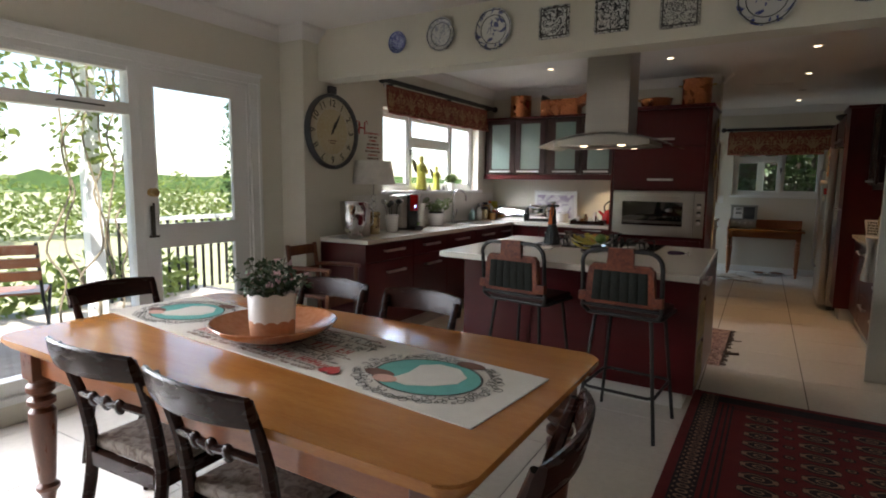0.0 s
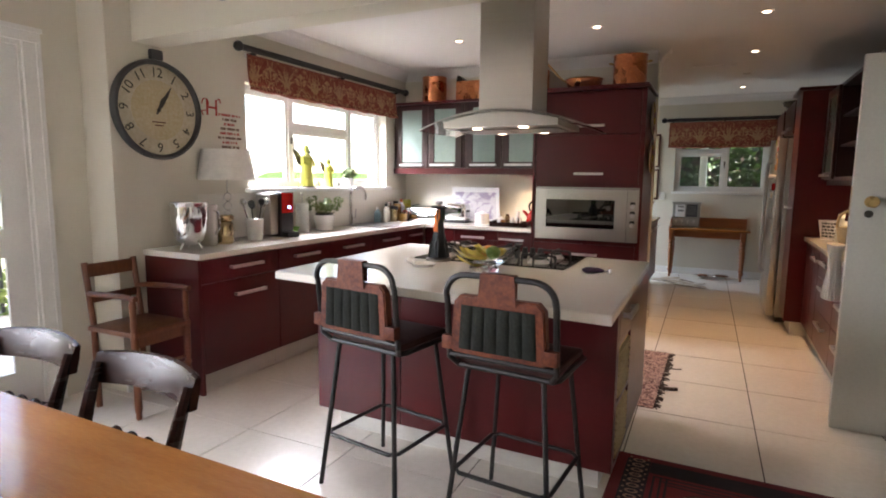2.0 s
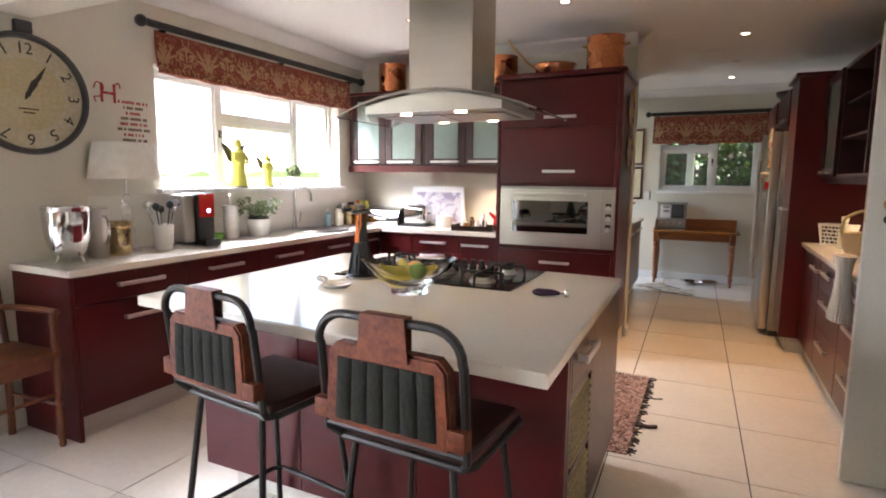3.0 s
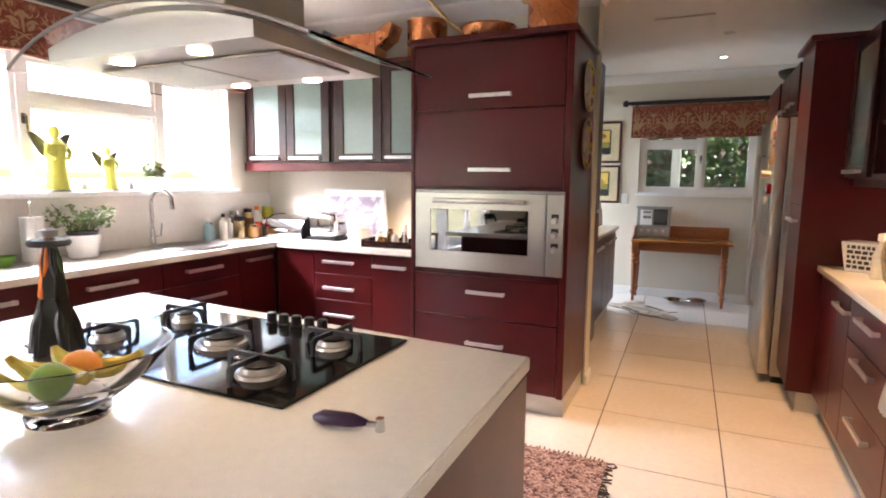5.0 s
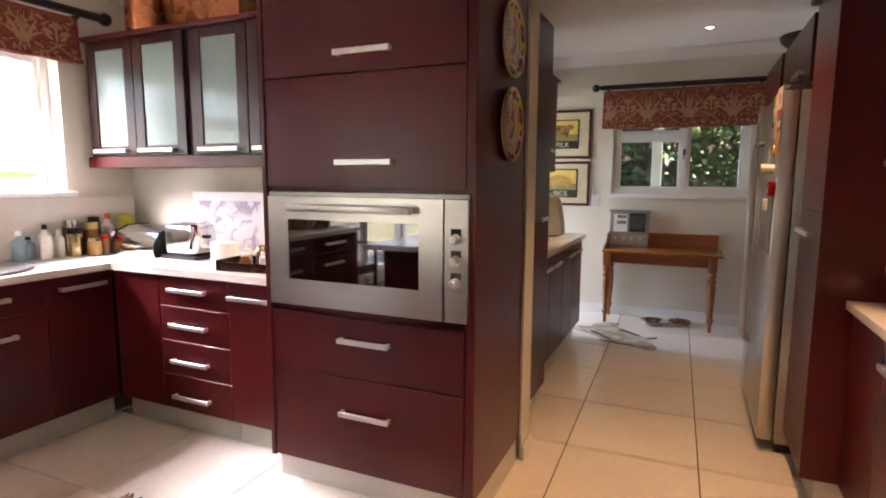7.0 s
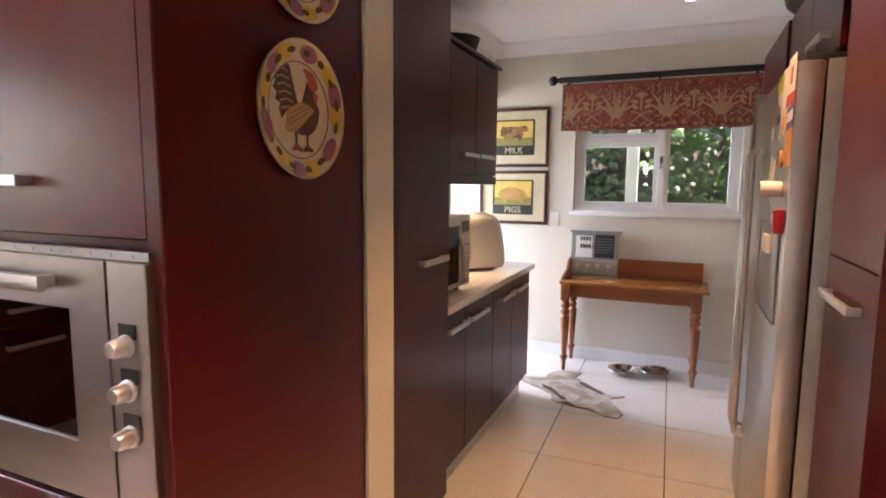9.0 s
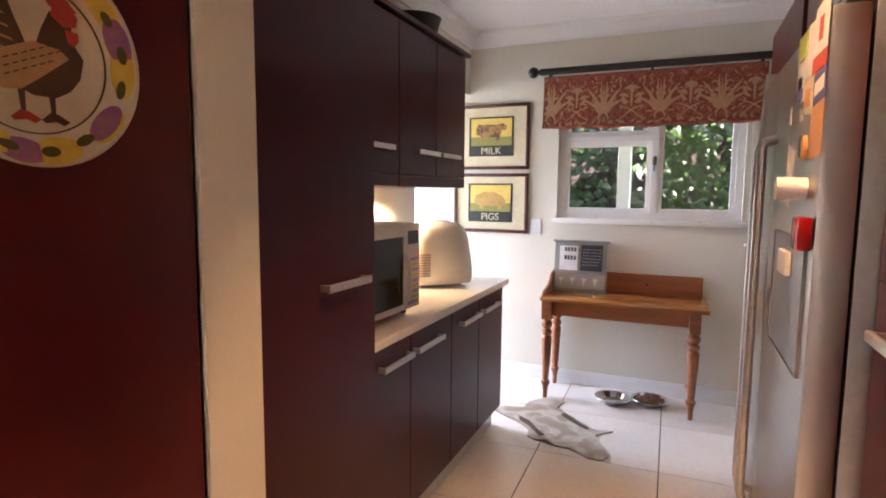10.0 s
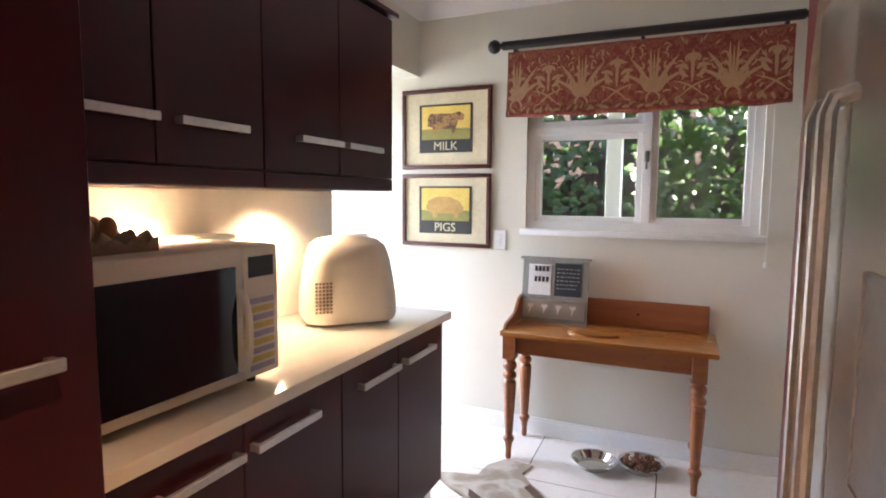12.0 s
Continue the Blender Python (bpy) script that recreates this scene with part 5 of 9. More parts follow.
# ---- bar stools ----
def bar_stool(at, label):
    s = thing("bar_stool", label, "bar stool", at, group="bar stools at the island")
    q = 0.215
    for sx in (-1, 1):
        for sy in (-1, 1):
            b = bmesh.new()
            tube(b, [(sx * q, sy * q, 0.0), (sx * 0.155, sy * 0.15, 0.635), (sx * 0.15, sy * 0.145, 0.66)], 0.0105, 8)
            part("leg", b, M["black_iron"], s)
    k = 0.195
    ring = bmesh.new()
    tube(ring, [(x * k + dx, y * k + dy, 0.24) for x, y, dx, dy in ((-1, -1, 0.03, 0), (1, -1, -0.03, 0), (1, -1, 0, 0.03), (1, 1, 0, -0.03), (1, 1, -0.03, 0), (-1, 1, 0.03, 0), (-1, 1, 0, -0.03), (-1, -1, 0, 0.03))], 0.009, 8, closed=True)
    part("footrest", ring, M["black_iron"], s)
    sf = bmesh.new()
    tube(sf, [(x, y, 0.665) for x, y in ((-0.19, -0.16), (0.19, -0.16), (0.205, -0.13), (0.205, 0.17), (0.18, 0.2), (-0.18, 0.2), (-0.205, 0.17), (-0.205, -0.13))], 0.011, 8, closed=True)
    part("seat_frame", sf, M["black_iron"], s)
    seat = bmesh.new()
    box(seat, -0.195, 0.195, -0.15, 0.19, 0.668, 0.70, 0.014, 3)
    part("seat", seat, M["leather_dark"], s, "dark brown leather seat")
    W = 0.213
    hoop = bmesh.new()
    pts = [(-0.19, -0.16, 0.668), (-W, -0.19, 0.70), (-W, -0.215, 0.94)]
    for i in range(7):
        a = radians(180 - 90 * i / 6)
        pts.append((-W + 0.085 + 0.085 * math.cos(a), -0.222, 0.955 + 0.075 * math.sin(a)))
    pts += [(-x, y, z) for x, y, z in reversed(pts)]
    tube(hoop, pts, 0.012, 8)
    part("back_frame", hoop, M["black_iron"], s)
    low = bmesh.new()
    tube(low, [(-W, -0.193, 0.715), (W, -0.193, 0.715)], 0.010, 8)
    part("back_rail", low, M["black_iron"], s)
    pad = bmesh.new()
    slab(pad, [(-0.178, 0.735), (0.178, 0.735), (0.186, 0.80), (0.176, 0.93), (0.15, 0.956), (-0.15, 0.956), (-0.176, 0.93), (-0.186, 0.80)], 0.196, 0.232, 0.006, m=UPRIGHT)
    b = part("backrest", pad, M["leather_red"], s, "worn tan leather backrest")
    gp = bmesh.new()
    nx, nz = 48, 8
    grid = []
    for i in range(nx + 1):
        u = -0.152 + 0.304 * i / nx
        rib = abs(math.sin((u + 0.152) / 0.304 * math.pi * 6)) ** 0.5
        grid.append([gp.verts.new((u * (1.0 - 0.06 * k / nz), -0.2335 - 0.0085 * rib * math.sin(math.pi * (0.08 + 0.84 * k / nz)) ** 0.5, 0.755 + 0.165 * k / nz)) for k in range(nz + 1)])
    for a_, b_ in zip(grid, grid[1:]):
        for k in range(nz):
            gp.faces.new((a_[k], b_[k], b_[k + 1], a_[k + 1]))
    rim = [e for e in gp.edges if e.is_boundary]
    ext = bmesh.ops.extrude_edge_only(gp, edges=rim)
    for v in ext["geom"]:
        if isinstance(v, bmesh.types.BMVert):
            v.co.y = -0.2325
    part("back_cover", gp, M["leather_green"], b, "dark green channelled leather back")
    stp = bmesh.new()
    slab(stp, [(-0.075, 0.935), (0.075, 0.935), (0.065, 1.043), (-0.065, 1.043)], 0.236, 0.2405, m=UPRIGHT)
    slab(stp, [(-0.065, 0.96), (0.065, 0.96), (0.065, 1.043), (-0.065, 1.043)], 0.2045, 0.208, m=UPRIGHT)
    box(stp, -0.065, 0.065, -0.241, -0.204, 1.0405, 1.0445)
    part("top_strap", stp, M["leather_red"], b, "tan leather strap over the frame")
    for sx in (-1, 1):
        ss = bmesh.new()
        box(ss, sx * 0.172, sx * 0.226, -0.232, -0.192, 0.742, 0.795, 0.006, 2)
        part("side_strap", ss, M["leather_red"], b)
    return s


st1 = bar_stool(pose(-0.955, 3.955, 0, 0, 0, -8), "black iron bar stool with worn tan leather, ribbed green back")
bar_stool(pose(-0.325, 3.93, 0, 0, 0, -4), "black iron bar stool with cracked tan leather and dark back")

# ---- carver chair by the pier ----
cv = thing("carver_chair", "small antique brown wooden armchair against the pier", "chair", pose(-2.73, 3.99, 0, 0, 0, -88))
for sx in (-1, 1):
    b = bmesh.new()
    tube(b, [(sx * 0.15, -0.19, 0), (sx * 0.155, -0.185, 0.5), (sx * 0.155, -0.235, 0.87)], 0.018, 8)
    part("back_leg", b, M["brown_chair"], cv)
    b = bmesh.new()
    lathe(b, [(0.012, 0), (0.018, 0.015), (0.014, 0.03), (0.021, 0.06), (0.02, 0.2), (0.014, 0.22), (0.022, 0.24), (0.014, 0.26), (0.021, 0.30), (0.021, 0.50), (0.016, 0.52),
              (0.02, 0.55), (0.016, 0.58), (0.02, 0.66), (0.014, 0.70)], 14, c=(sx * 0.175, 0.19, 0))
    part("front_leg", b, M["brown_chair"], cv)
    b = bmesh.new()
    tube(b, arc([(sx * 0.16, -0.20, 0.69), (sx * 0.172, -0.05, 0.70), (sx * 0.178, 0.12, 0.705), (sx * 0.178, 0.22, 0.70)], 4), 0.017, 8)
    part("armrest", b, M["brown_chair"], cv)
    part("stretcher", make(tube, [(sx * 0.165, -0.185, 0.22), (sx * 0.175, 0.19, 0.22)], 0.010, 8), M["brown_chair"], cv)
part("seat", make(box, -0.19, 0.19, -0.19, 0.215, 0.475, 0.505, 0.008), M["brown_chair"], cv)
part("seat_rail", make(box, -0.16, 0.16, 0.165, 0.185, 0.41, 0.474), M["brown_chair"], cv)
part("top_rail", make(box, -0.165, 0.165, -0.243, -0.223, 0.78, 0.86, 0.008), M["brown_chair"], cv)
part("middle_rail", make(box, -0.15, 0.15, -0.212, -0.196, 0.63, 0.68, 0.005), M["brown_chair"], cv)
part("front_stretcher", make(tube, [(-0.175, 0.19, 0.28), (0.175, 0.19, 0.28)], 0.010, 8), M["brown_chair"], cv)

# ---- washstand ----
ws = thing("washstand", "honey pine washstand table with gallery back and turned legs", "table", pose(0.235, 10.68, 0))
bm = bmesh.new()
box(bm, -0.525, 0.515, -0.212, 0.225, 0.690, 0.715, 0.006)
part("tabletop", bm, M["pine"], ws)
ap = bmesh.new()
box(ap, -0.45, 0.405, -0.155, -0.135, 0.59, 0.689)
box(ap, -0.45, 0.405, 0.165, 0.185, 0.59, 0.689)
for x in (-0.495, 0.430):
    box(ap, x, x + 0.02, -0.11, 0.14, 0.59, 0.689)
part("apron", ap, M["pine_red"], ws)
for sx, sy in ((-0.485, -0.145), (0.438, -0.145), (-0.485, 0.175), (0.438, 0.175)):
    b = bmesh.new()
    turned_leg(b, sx, sy, 0.689, 0.036, 0.034)
    part("leg", b, M["pine_red"], ws)
part("gallery_back", make(box, -0.505, 0.482, 0.205, 0.223, 0.716, 0.858, 0.003, 1), M["pine_red"], ws)
gs = bmesh.new()
slab(gs, [(-0.17, 0.716), (0.204, 0.716), (0.204, 0.858), (0.10, 0.845), (0.02, 0.775), (-0.15, 0.745)], -0.52, -0.505, m=Matrix(((0, 0, 1, 0), (1, 0, 0, 0), (0, 1, 0, 0), (0, 0, 0, 1))))
part("gallery_side", gs, M["pine_red"], ws)
kn = bmesh.new()
lathe(kn, [(0.0, 0), (0.007, 0.001), (0.004, 0.003), (0, 0.004)], 12, m=pose(0.13, 0.2045, 0.785, 90, 0, 0))
part("wood_knot", kn, M["dark_chair"], ws)
bm = bmesh.new()
slab(bm, oval(0.13, 0.06, 30), 0, 0.012, 0.003)
solo("oval_board", bm, M["pine"], "small oval pine board on the washstand", "board", pose(0.17, 10.60, 0.7155))
mb = thing("memo_board", "grey washed wooden memo board with a blackboard and heart hooks", "memo board", pose(-0.085, 10.80, 0.7155, -8, 0, 0))
bm = bmesh.new()
box(bm, -0.185, 0.185, 0, 0.02, 0.0, 0.35)
box(bm, -0.20, 0.20, -0.012, 0.024, 0.351, 0.368, 0.004, 1)
box(bm, -0.185, 0.185, -0.008, -0.001, 0.0, 0.012)
part("backing", bm, M["grey_wood"], mb)
part("hook_panel", make(box, -0.175, 0.175, -0.005, -0.0005, 0.02, 0.125), M["steel"], mb)
part("paper_panel", make(box, -0.15, -0.02, -0.005, -0.0005, 0.15, 0.325), M["paper"], mb)
part("blackboard", make(box, 0.0, 0.15, -0.005, -0.0005, 0.15, 0.335), M["chalk"], mb)
for i, x in enumerate((-0.13, -0.05, 0.03, 0.11)):
    hb = bmesh.new()
    slab(hb, [(x + 0.0011 * 16 * math.sin(a) ** 3, 0.085 + 0.0011 * (13 * math.cos(a) - 5 * math.cos(2 * a) - 2 * math.cos(3 * a) - math.cos(4 * a))) for a in [2 * math.pi * j / 20 for j in range(20)]], 0.0055, 0.011, m=UPRIGHT)
    tube(hb, [(x, -0.006, 0.075), (x, -0.024, 0.06), (x, -0.024, 0.045)], 0.003, 6)
    part("heart_hook", hb, M["ceramic"], mb)
for z in (0.225, 0.285):
    hb = bmesh.new()
    for k in range(4):
        box(hb, -0.115 + k * 0.022, -0.10 + k * 0.022, -0.008, -0.0052, z, z + 0.03)
    part("card_print", hb, M["print_black"], mb, smooth=0)
ck = bmesh.new()
for r in range(6):
    x = 0.012
    while x < 0.125:
        ln = rng.uniform(0.008, 0.022)
        box(ck, x, min(x + ln, 0.14), -0.0058, -0.0052, 0.30 - r * 0.022, 0.305 - r * 0.022)
        x += ln + 0.007
part("chalk_writing", ck, M["grey_wood"], mb, smooth=0)["kind"] = "stuff"

# dog bowls and hide
for i, (x, y) in enumerate(((0.193, 10.635), (0.424, 10.70))):
    b = thing("dog_bowl", "shallow stainless steel dog bowl, empty" if i == 0 else "shallow stainless steel dog bowl full of kibble", "dog bowl", pose(x, y, 0.0005), group="dog bowls")
    bm = bmesh.new()
    lathe(bm, [(0, 0), (0.075, 0), (0.085, 0.004), (0.112, 0.038), (0.12, 0.040), (0.119, 0.043), (0.109, 0.041), (0.080, 0.008), (0, 0.006)], 32)
    part("bowl", bm, M["chrome"], b)
    if i:
        kb = bmesh.new()
        for _ in range(150):
            a, r = rng.uniform(0, 6.28), 0.095 * math.sqrt(rng.random())
            bmesh.ops.create_icosphere(kb, subdivisions=1, radius=0.008, matrix=Matrix.Translation((r * math.cos(a), r * math.sin(a), 0.016 + 0.022 * (1 - r / 0.1) + 0.012 * rng.random() + max(0, r - 0.06) * 0.4)))
        part("kibble", kb, M["kibble"], b)["kind"] = "stuff"
hide = thing("hide_rug", "small pale antelope hide lying on the tiles", "rug", pose(0, -0.06, 0.0008))


def sheet(bm, outline, z0, amp, seed):
    r = random.Random(seed)
    slab(bm, outline, z0, z0 + 0.003)
    bmesh.ops.triangulate(bm, faces=bm.faces[:])
    bmesh.ops.subdivide_edges(bm, edges=bm.edges[:], cuts=3, use_grid_fill=True)
    for v in bm.verts:
        if v.co.z > z0 + 0.001:
            v.co.z += amp * (0.5 + 0.5 * noise.noise(v.co * 9))


hd = [(-0.55, 10.27), (-0.44, 10.31), (-0.33, 10.34), (-0.32, 10.46), (-0.24, 10.57), (-0.10, 10.55), (-0.13, 10.44), (-0.06, 10.36), (0.03, 10.28), (0.13, 10.18), (0.25, 10.19), (0.16, 10.11),
      (0.20, 10.0), (0.27, 9.88), (0.24, 9.80), (0.17, 9.80), (0.05, 9.87), (-0.03, 9.87), (-0.08, 9.93), (-0.14, 9.90), (-0.20, 9.93), (-0.22, 10.03), (-0.33, 10.12), (-0.42, 10.17)]
bm = bmesh.new()
sheet(bm, hd, 0.0, 0.012, 3)
part("hide", bm, M["hide"], hide)
for o in ([(-0.32, 10.18), (-0.24, 10.13), (-0.14, 10.0), (-0.10, 9.96), (-0.13, 9.94), (-0.22, 10.05), (-0.30, 10.12)], [(-0.06, 10.34), (0.06, 10.22), (0.12, 10.16), (0.10, 10.14), (0.0, 10.22), (-0.08, 10.30)]):
    b = bmesh.new()
    slab(b, o, 0.0145, 0.0155)
    part("dark_flank", b, M["hide_dark"], hide, "dark brown flank stripe")

# ---- rugs ----
rug = thing("oriental_rug", "dark red oriental wool rug with rows of medallions", "rug", pose(-0.035, 2.1, 0.0005))
RW, RL = 1.62, 2.6
part("pile", make(box, 0, RW, 0, RL, 0, 0.009, 0.003, 1), M["rug_red"], rug)
bd = bmesh.new()
for a, b in ((0.05, 0.16), (RW - 0.16, RW - 0.05)):
    box(bd, a, b, 0.05, RL - 0.05, 0.0092, 0.0097)
for a, b in ((0.05, 0.16), (RL - 0.16, RL - 0.05)):
    box(bd, 0.161, RW - 0.161, a, b, 0.0092, 0.0097)
for x in (0.18, 0.21, 0.235):
    box(bd, x, x + 0.011, 0.18, RL - 0.18, 0.0092, 0.0097)
    box(bd, RW - x - 0.011, RW - x, 0.18, RL - 0.18, 0.0092, 0.0097)
    box(bd, x + 0.012, RW - x - 0.012, RL - x - 0.011, RL - x, 0.0092, 0.0097)
part("border", bd, M["rug_dark"], rug, "near-black border bands", smooth=0)
mo = bmesh.new()
gu = bmesh.new()


def lozenge(bm, x, y, a, b, z0=0.0099, ring=0.0):
    o = [(x - a, y - b * 0.4), (x - a * 0.5, y - b), (x + a * 0.5, y - b), (x + a, y - b * 0.4), (x + a, y + b * 0.4), (x + a * 0.5, y + b), (x - a * 0.5, y + b), (x - a, y + b * 0.4)]
    if not ring:
        slab(bm, o, z0, z0 + 0.0004)
    else:
        i_ = [(x + (p - x) * (1 - ring), y + (q - y) * (1 - ring)) for p, q in o]
        for k in range(8):
            j = (k + 1) % 8
            slab(bm, [o[k], o[j], i_[j], i_[k]], z0, z0 + 0.0004)


y = 0.09
while y < RL - 0.06:
    for x in (0.105, RW - 0.105):
        lozenge(mo, x, y, 0.028, 0.016, ring=0.4)
        lozenge(mo, x - 0.04, y + 0.025, 0.006, 0.006)
        lozenge(mo, x + 0.04, y + 0.025, 0.006, 0.006)
    y += 0.05
for x in (0.40, 0.66, 0.92, 1.18):
    y = 0.32
    while y < RL - 0.28:
        lozenge(gu, x, y, 0.085, 0.05)
        lozenge(mo, x, y, 0.07, 0.038, 0.0105, ring=0.16)
        lozenge(mo, x, y, 0.028, 0.016, 0.0105, ring=0.35)
        for sx in (-1, 1):
            lozenge(mo, x + sx * 0.075, y + 0.0, 0.008, 0.02, 0.0105)
        if x < 1.1:
            lozenge(gu, x + 0.13, y + 0.065, 0.028, 0.022)
            lozenge(mo, x + 0.13, y + 0.065, 0.018, 0.013, 0.0105, ring=0.35)
        y += 0.13
part("medallion_ground", gu, M["rug_dark"], rug, smooth=0)["kind"] = "stuff"
part("medallion_figure", mo, M["rug_cream"], rug, smooth=0)["kind"] = "stuff"

mat_ = thing("woven_mat", "faded pink and brown flat-woven mat with knotted fringe", "rug", pose(-1.73, 5.36, 0.0005))
bm = bmesh.new()
box(bm, 0, 1.79, 0, 1.21, 0, 0.006)
bmesh.ops.subdivide_edges(bm, edges=bm.edges[:], cuts=12, use_grid_fill=True)
for v in bm.verts:
    if v.co.z > 0.003:
        v.co.z += 0.004 * noise.noise(v.co * 14)
part("weave", bm, M["mat_weave"], mat_)
fg = bmesh.new()
y = 0.01
while y < 1.2:
    ln = rng.uniform(0.015, 0.05)
    tube(fg, [(1.788, y, 0.004), (1.79 + ln * 0.6, y + rng.uniform(-0.012, 0.012), 0.006), (1.79 + ln, y + rng.uniform(-0.02, 0.02), 0.004)], 0.004, 5)
    y += rng.uniform(0.012, 0.03)
for y in (0.38, 0.82):
    tube(fg, [(1.785, y, 0.006), (1.86, y - 0.01, 0.010), (1.90, y + 0.015, 0.008)], 0.012 if y < 0.5 else 0.004, 6)
x = 0.01
while x < 1.78:
    tube(fg, [(x, 1.208, 0.004), (x + rng.uniform(-0.01, 0.01), 1.21 + rng.uniform(0.01, 0.03), 0.005)], 0.004, 5)
    x += rng.uniform(0.015, 0.03)
part("fringe", fg, M["fringe"], mat_)["kind"] = "stuff"


# ---- blinds ----
def roman_blind(name, at, width, drop, rod_len, rod_off, label, rod_label, rz):
    """Local x along the window, facing -y, z = 0 at the top of the cloth."""
    b = thing(name, label, "blind", at, group="roman blinds")
    bm = bmesh.new()
    n = 60
    prof = [(0.0, 0.0), (0.0, -0.3 * drop), (-0.006, -0.62 * drop), (-0.016, -0.80 * drop), (-0.010, -0.84 * drop), (-0.026, -0.90 * drop), (-0.030, -0.97 * drop), (-0.016, -1.0 * drop)]
    cols = []
    for i in range(n + 1):
        x = width * i / n
        wob = 0.006 * math.sin(x * 17) + 0.004 * math.sin(x * 41)
        row = []
        for k, (y, z) in enumerate(prof):
            sag = -0.008 * math.sin(math.pi * x / width) * k / len(prof) + 0.004 * math.sin(x * 23 + k) * (k > 3)
            row.append(bm.verts.new((x, y + wob * k / len(prof), z + sag)))
        for (y, z) in reversed(prof):
            row.append(bm.verts.new((x, y + 0.008, z + 0.004)))
        cols.append(row)
    m = len(cols[0])
    for a, c in zip(cols, cols[1:]):
        for k in range(m):
            bm.faces.new((a[k], c[k], c[(k + 1) % m], a[(k + 1) % m]))
    bm.faces.new(cols[0])
    bm.faces.new(list(reversed(cols[-1])))
    cloth = part("cloth", bm, M["damask"], b, smooth=50)

    def face_y(x, z):
        f = min(1.0, max(0.0, -z / drop))
        for k in range(len(prof) - 1):
            f0, f1 = -prof[k][1] / drop, -prof[k + 1][1] / drop
            if f0 <= f <= f1:
                u = (f - f0) / (f1 - f0)
                wob = 0.006 * math.sin(x * 17) + 0.004 * math.sin(x * 41)
                return prof[k][0] * (1 - u) + prof[k + 1][0] * u + wob * (k + u) / len(prof) - 0.0016
        return -0.03

    def frond(w, x0, z0, ang, length, wide, curl, k=9):
        """A tapered, curling woven leaf lying on the cloth."""
        x, z, a = x0, z0, radians(ang)
        rows = []
        for i in range(k + 1):
            u = i / k
            h = wide * (math.sin(math.pi * min(1.0, u * 0.86 + 0.10))) ** 0.8
            nx, nz = -math.sin(a), math.cos(a)
            if not (0.004 < x - h and x + h < width - 0.004 and -0.985 * drop < z - h and z + h < -0.004):
                break
            rows.append([w.verts.new((x + nx * s * h, face_y(x, z + nz * s * h) - (0.0 if s else 0.0006), z + nz * s * h)) for s in (-1, 0, 1)])
            x += math.cos(a) * length / k
            z += math.sin(a) * length / k
            a += radians(curl) / k
        for p, q in zip(rows, rows[1:]):
            w.faces.new((p[0], p[1], q[1], q[0]))
            w.faces.new((p[1], p[2], q[2], q[1]))

    w = bmesh.new()
    pitch, base = 0.182, -0.80 * drop
    rr = random.Random(int(width * 100))
    for i in range(int(width / pitch) + 2):
        cx = pitch * (i + 0.3)
        g = min(1.0, drop / 0.36)
        if i % 2 == 0:
            for sgn in (-1, 1):
                for ang, ln, wd, cu in ((84, 0.22, 0.007, 6), (68, 0.21, 0.010, -22), (50, 0.17, 0.010, -34), (30, 0.12, 0.010, 70), (8, 0.10, 0.008, 150), (-20, 0.07, 0.006, -120)):
                    frond(w, cx + sgn * 0.006, base + 0.02, 90 - sgn * (90 - ang), ln * g, wd * g, sgn * cu)
                for t_ in (0.07, 0.12, 0.16):
                    frond(w, cx + sgn * 0.012, base + t_ * g, 90 - sgn * 52, 0.035, 0.006, sgn * 60, 5)
            frond(w, cx, base + 0.015, 90, 0.20 * g, 0.006, 0)
        else:
            for sgn in (-1, 1):
                frond(w, cx - sgn * 0.05, base - 0.01, 90 - sgn * 42, 0.16 * g, 0.005, -sgn * 40, 12)
                frond(w, cx + sgn * 0.02, base + 0.085 * g, 90 - sgn * 70, 0.075, 0.011, sgn * 90)
                frond(w, cx + sgn * 0.02, base + 0.12 * g, 90 - sgn * 40, 0.07, 0.010, -sgn * 80)
                frond(w, cx, base + 0.19 * g, 90 - sgn * 75, 0.045, 0.010, -sgn * 100)
                frond(w, cx - sgn * 0.05, base - 0.01, 180 if sgn > 0 else 0, 0.06, 0.005, sgn * 170)
                frond(w, cx, base + 0.155 * g, 90 - sgn * 28, 0.05, 0.010, sgn * 40)
            frond(w, cx, base + 0.06 * g, 90, 0.16 * g, 0.008, 0)
        for k in range(9):
            ox, oz, an, cu, ln = rr.uniform(0.02, 0.088), base + rr.uniform(0.0, 0.26) * g, rr.uniform(20, 150), rr.uniform(-150, 150), rr.uniform(0.025, 0.05)
            for sgn in (-1, 1):
                frond(w, cx + sgn * ox, oz, 90 - sgn * (90 - an), ln, 0.0045, sgn * cu, 6)
        for k in range(5):
            frond(w, cx + (k - 2) * 0.035, -0.975 * drop + rr.uniform(0, 0.02), rr.uniform(30, 150), 0.04, 0.008, rr.uniform(-120, 120), 5)
    part("woven_motif", w, M["motif"], cloth, smooth=0)["kind"] = "stuff"
    part("head_batten", make(box, 0.0, width, 0.009, 0.03, -0.03, 0.005), M["white"], b, smooth=0)
    r = thing("curtain_pole", rod_label, "curtain pole", at, group="curtain poles")
    bm = bmesh.new()
    tube(bm, [(-rod_off, -0.035, 0.03), (rod_len - rod_off, -0.035, 0.03)], 0.024, 16)
    part("pole", bm, M["rod"], r)
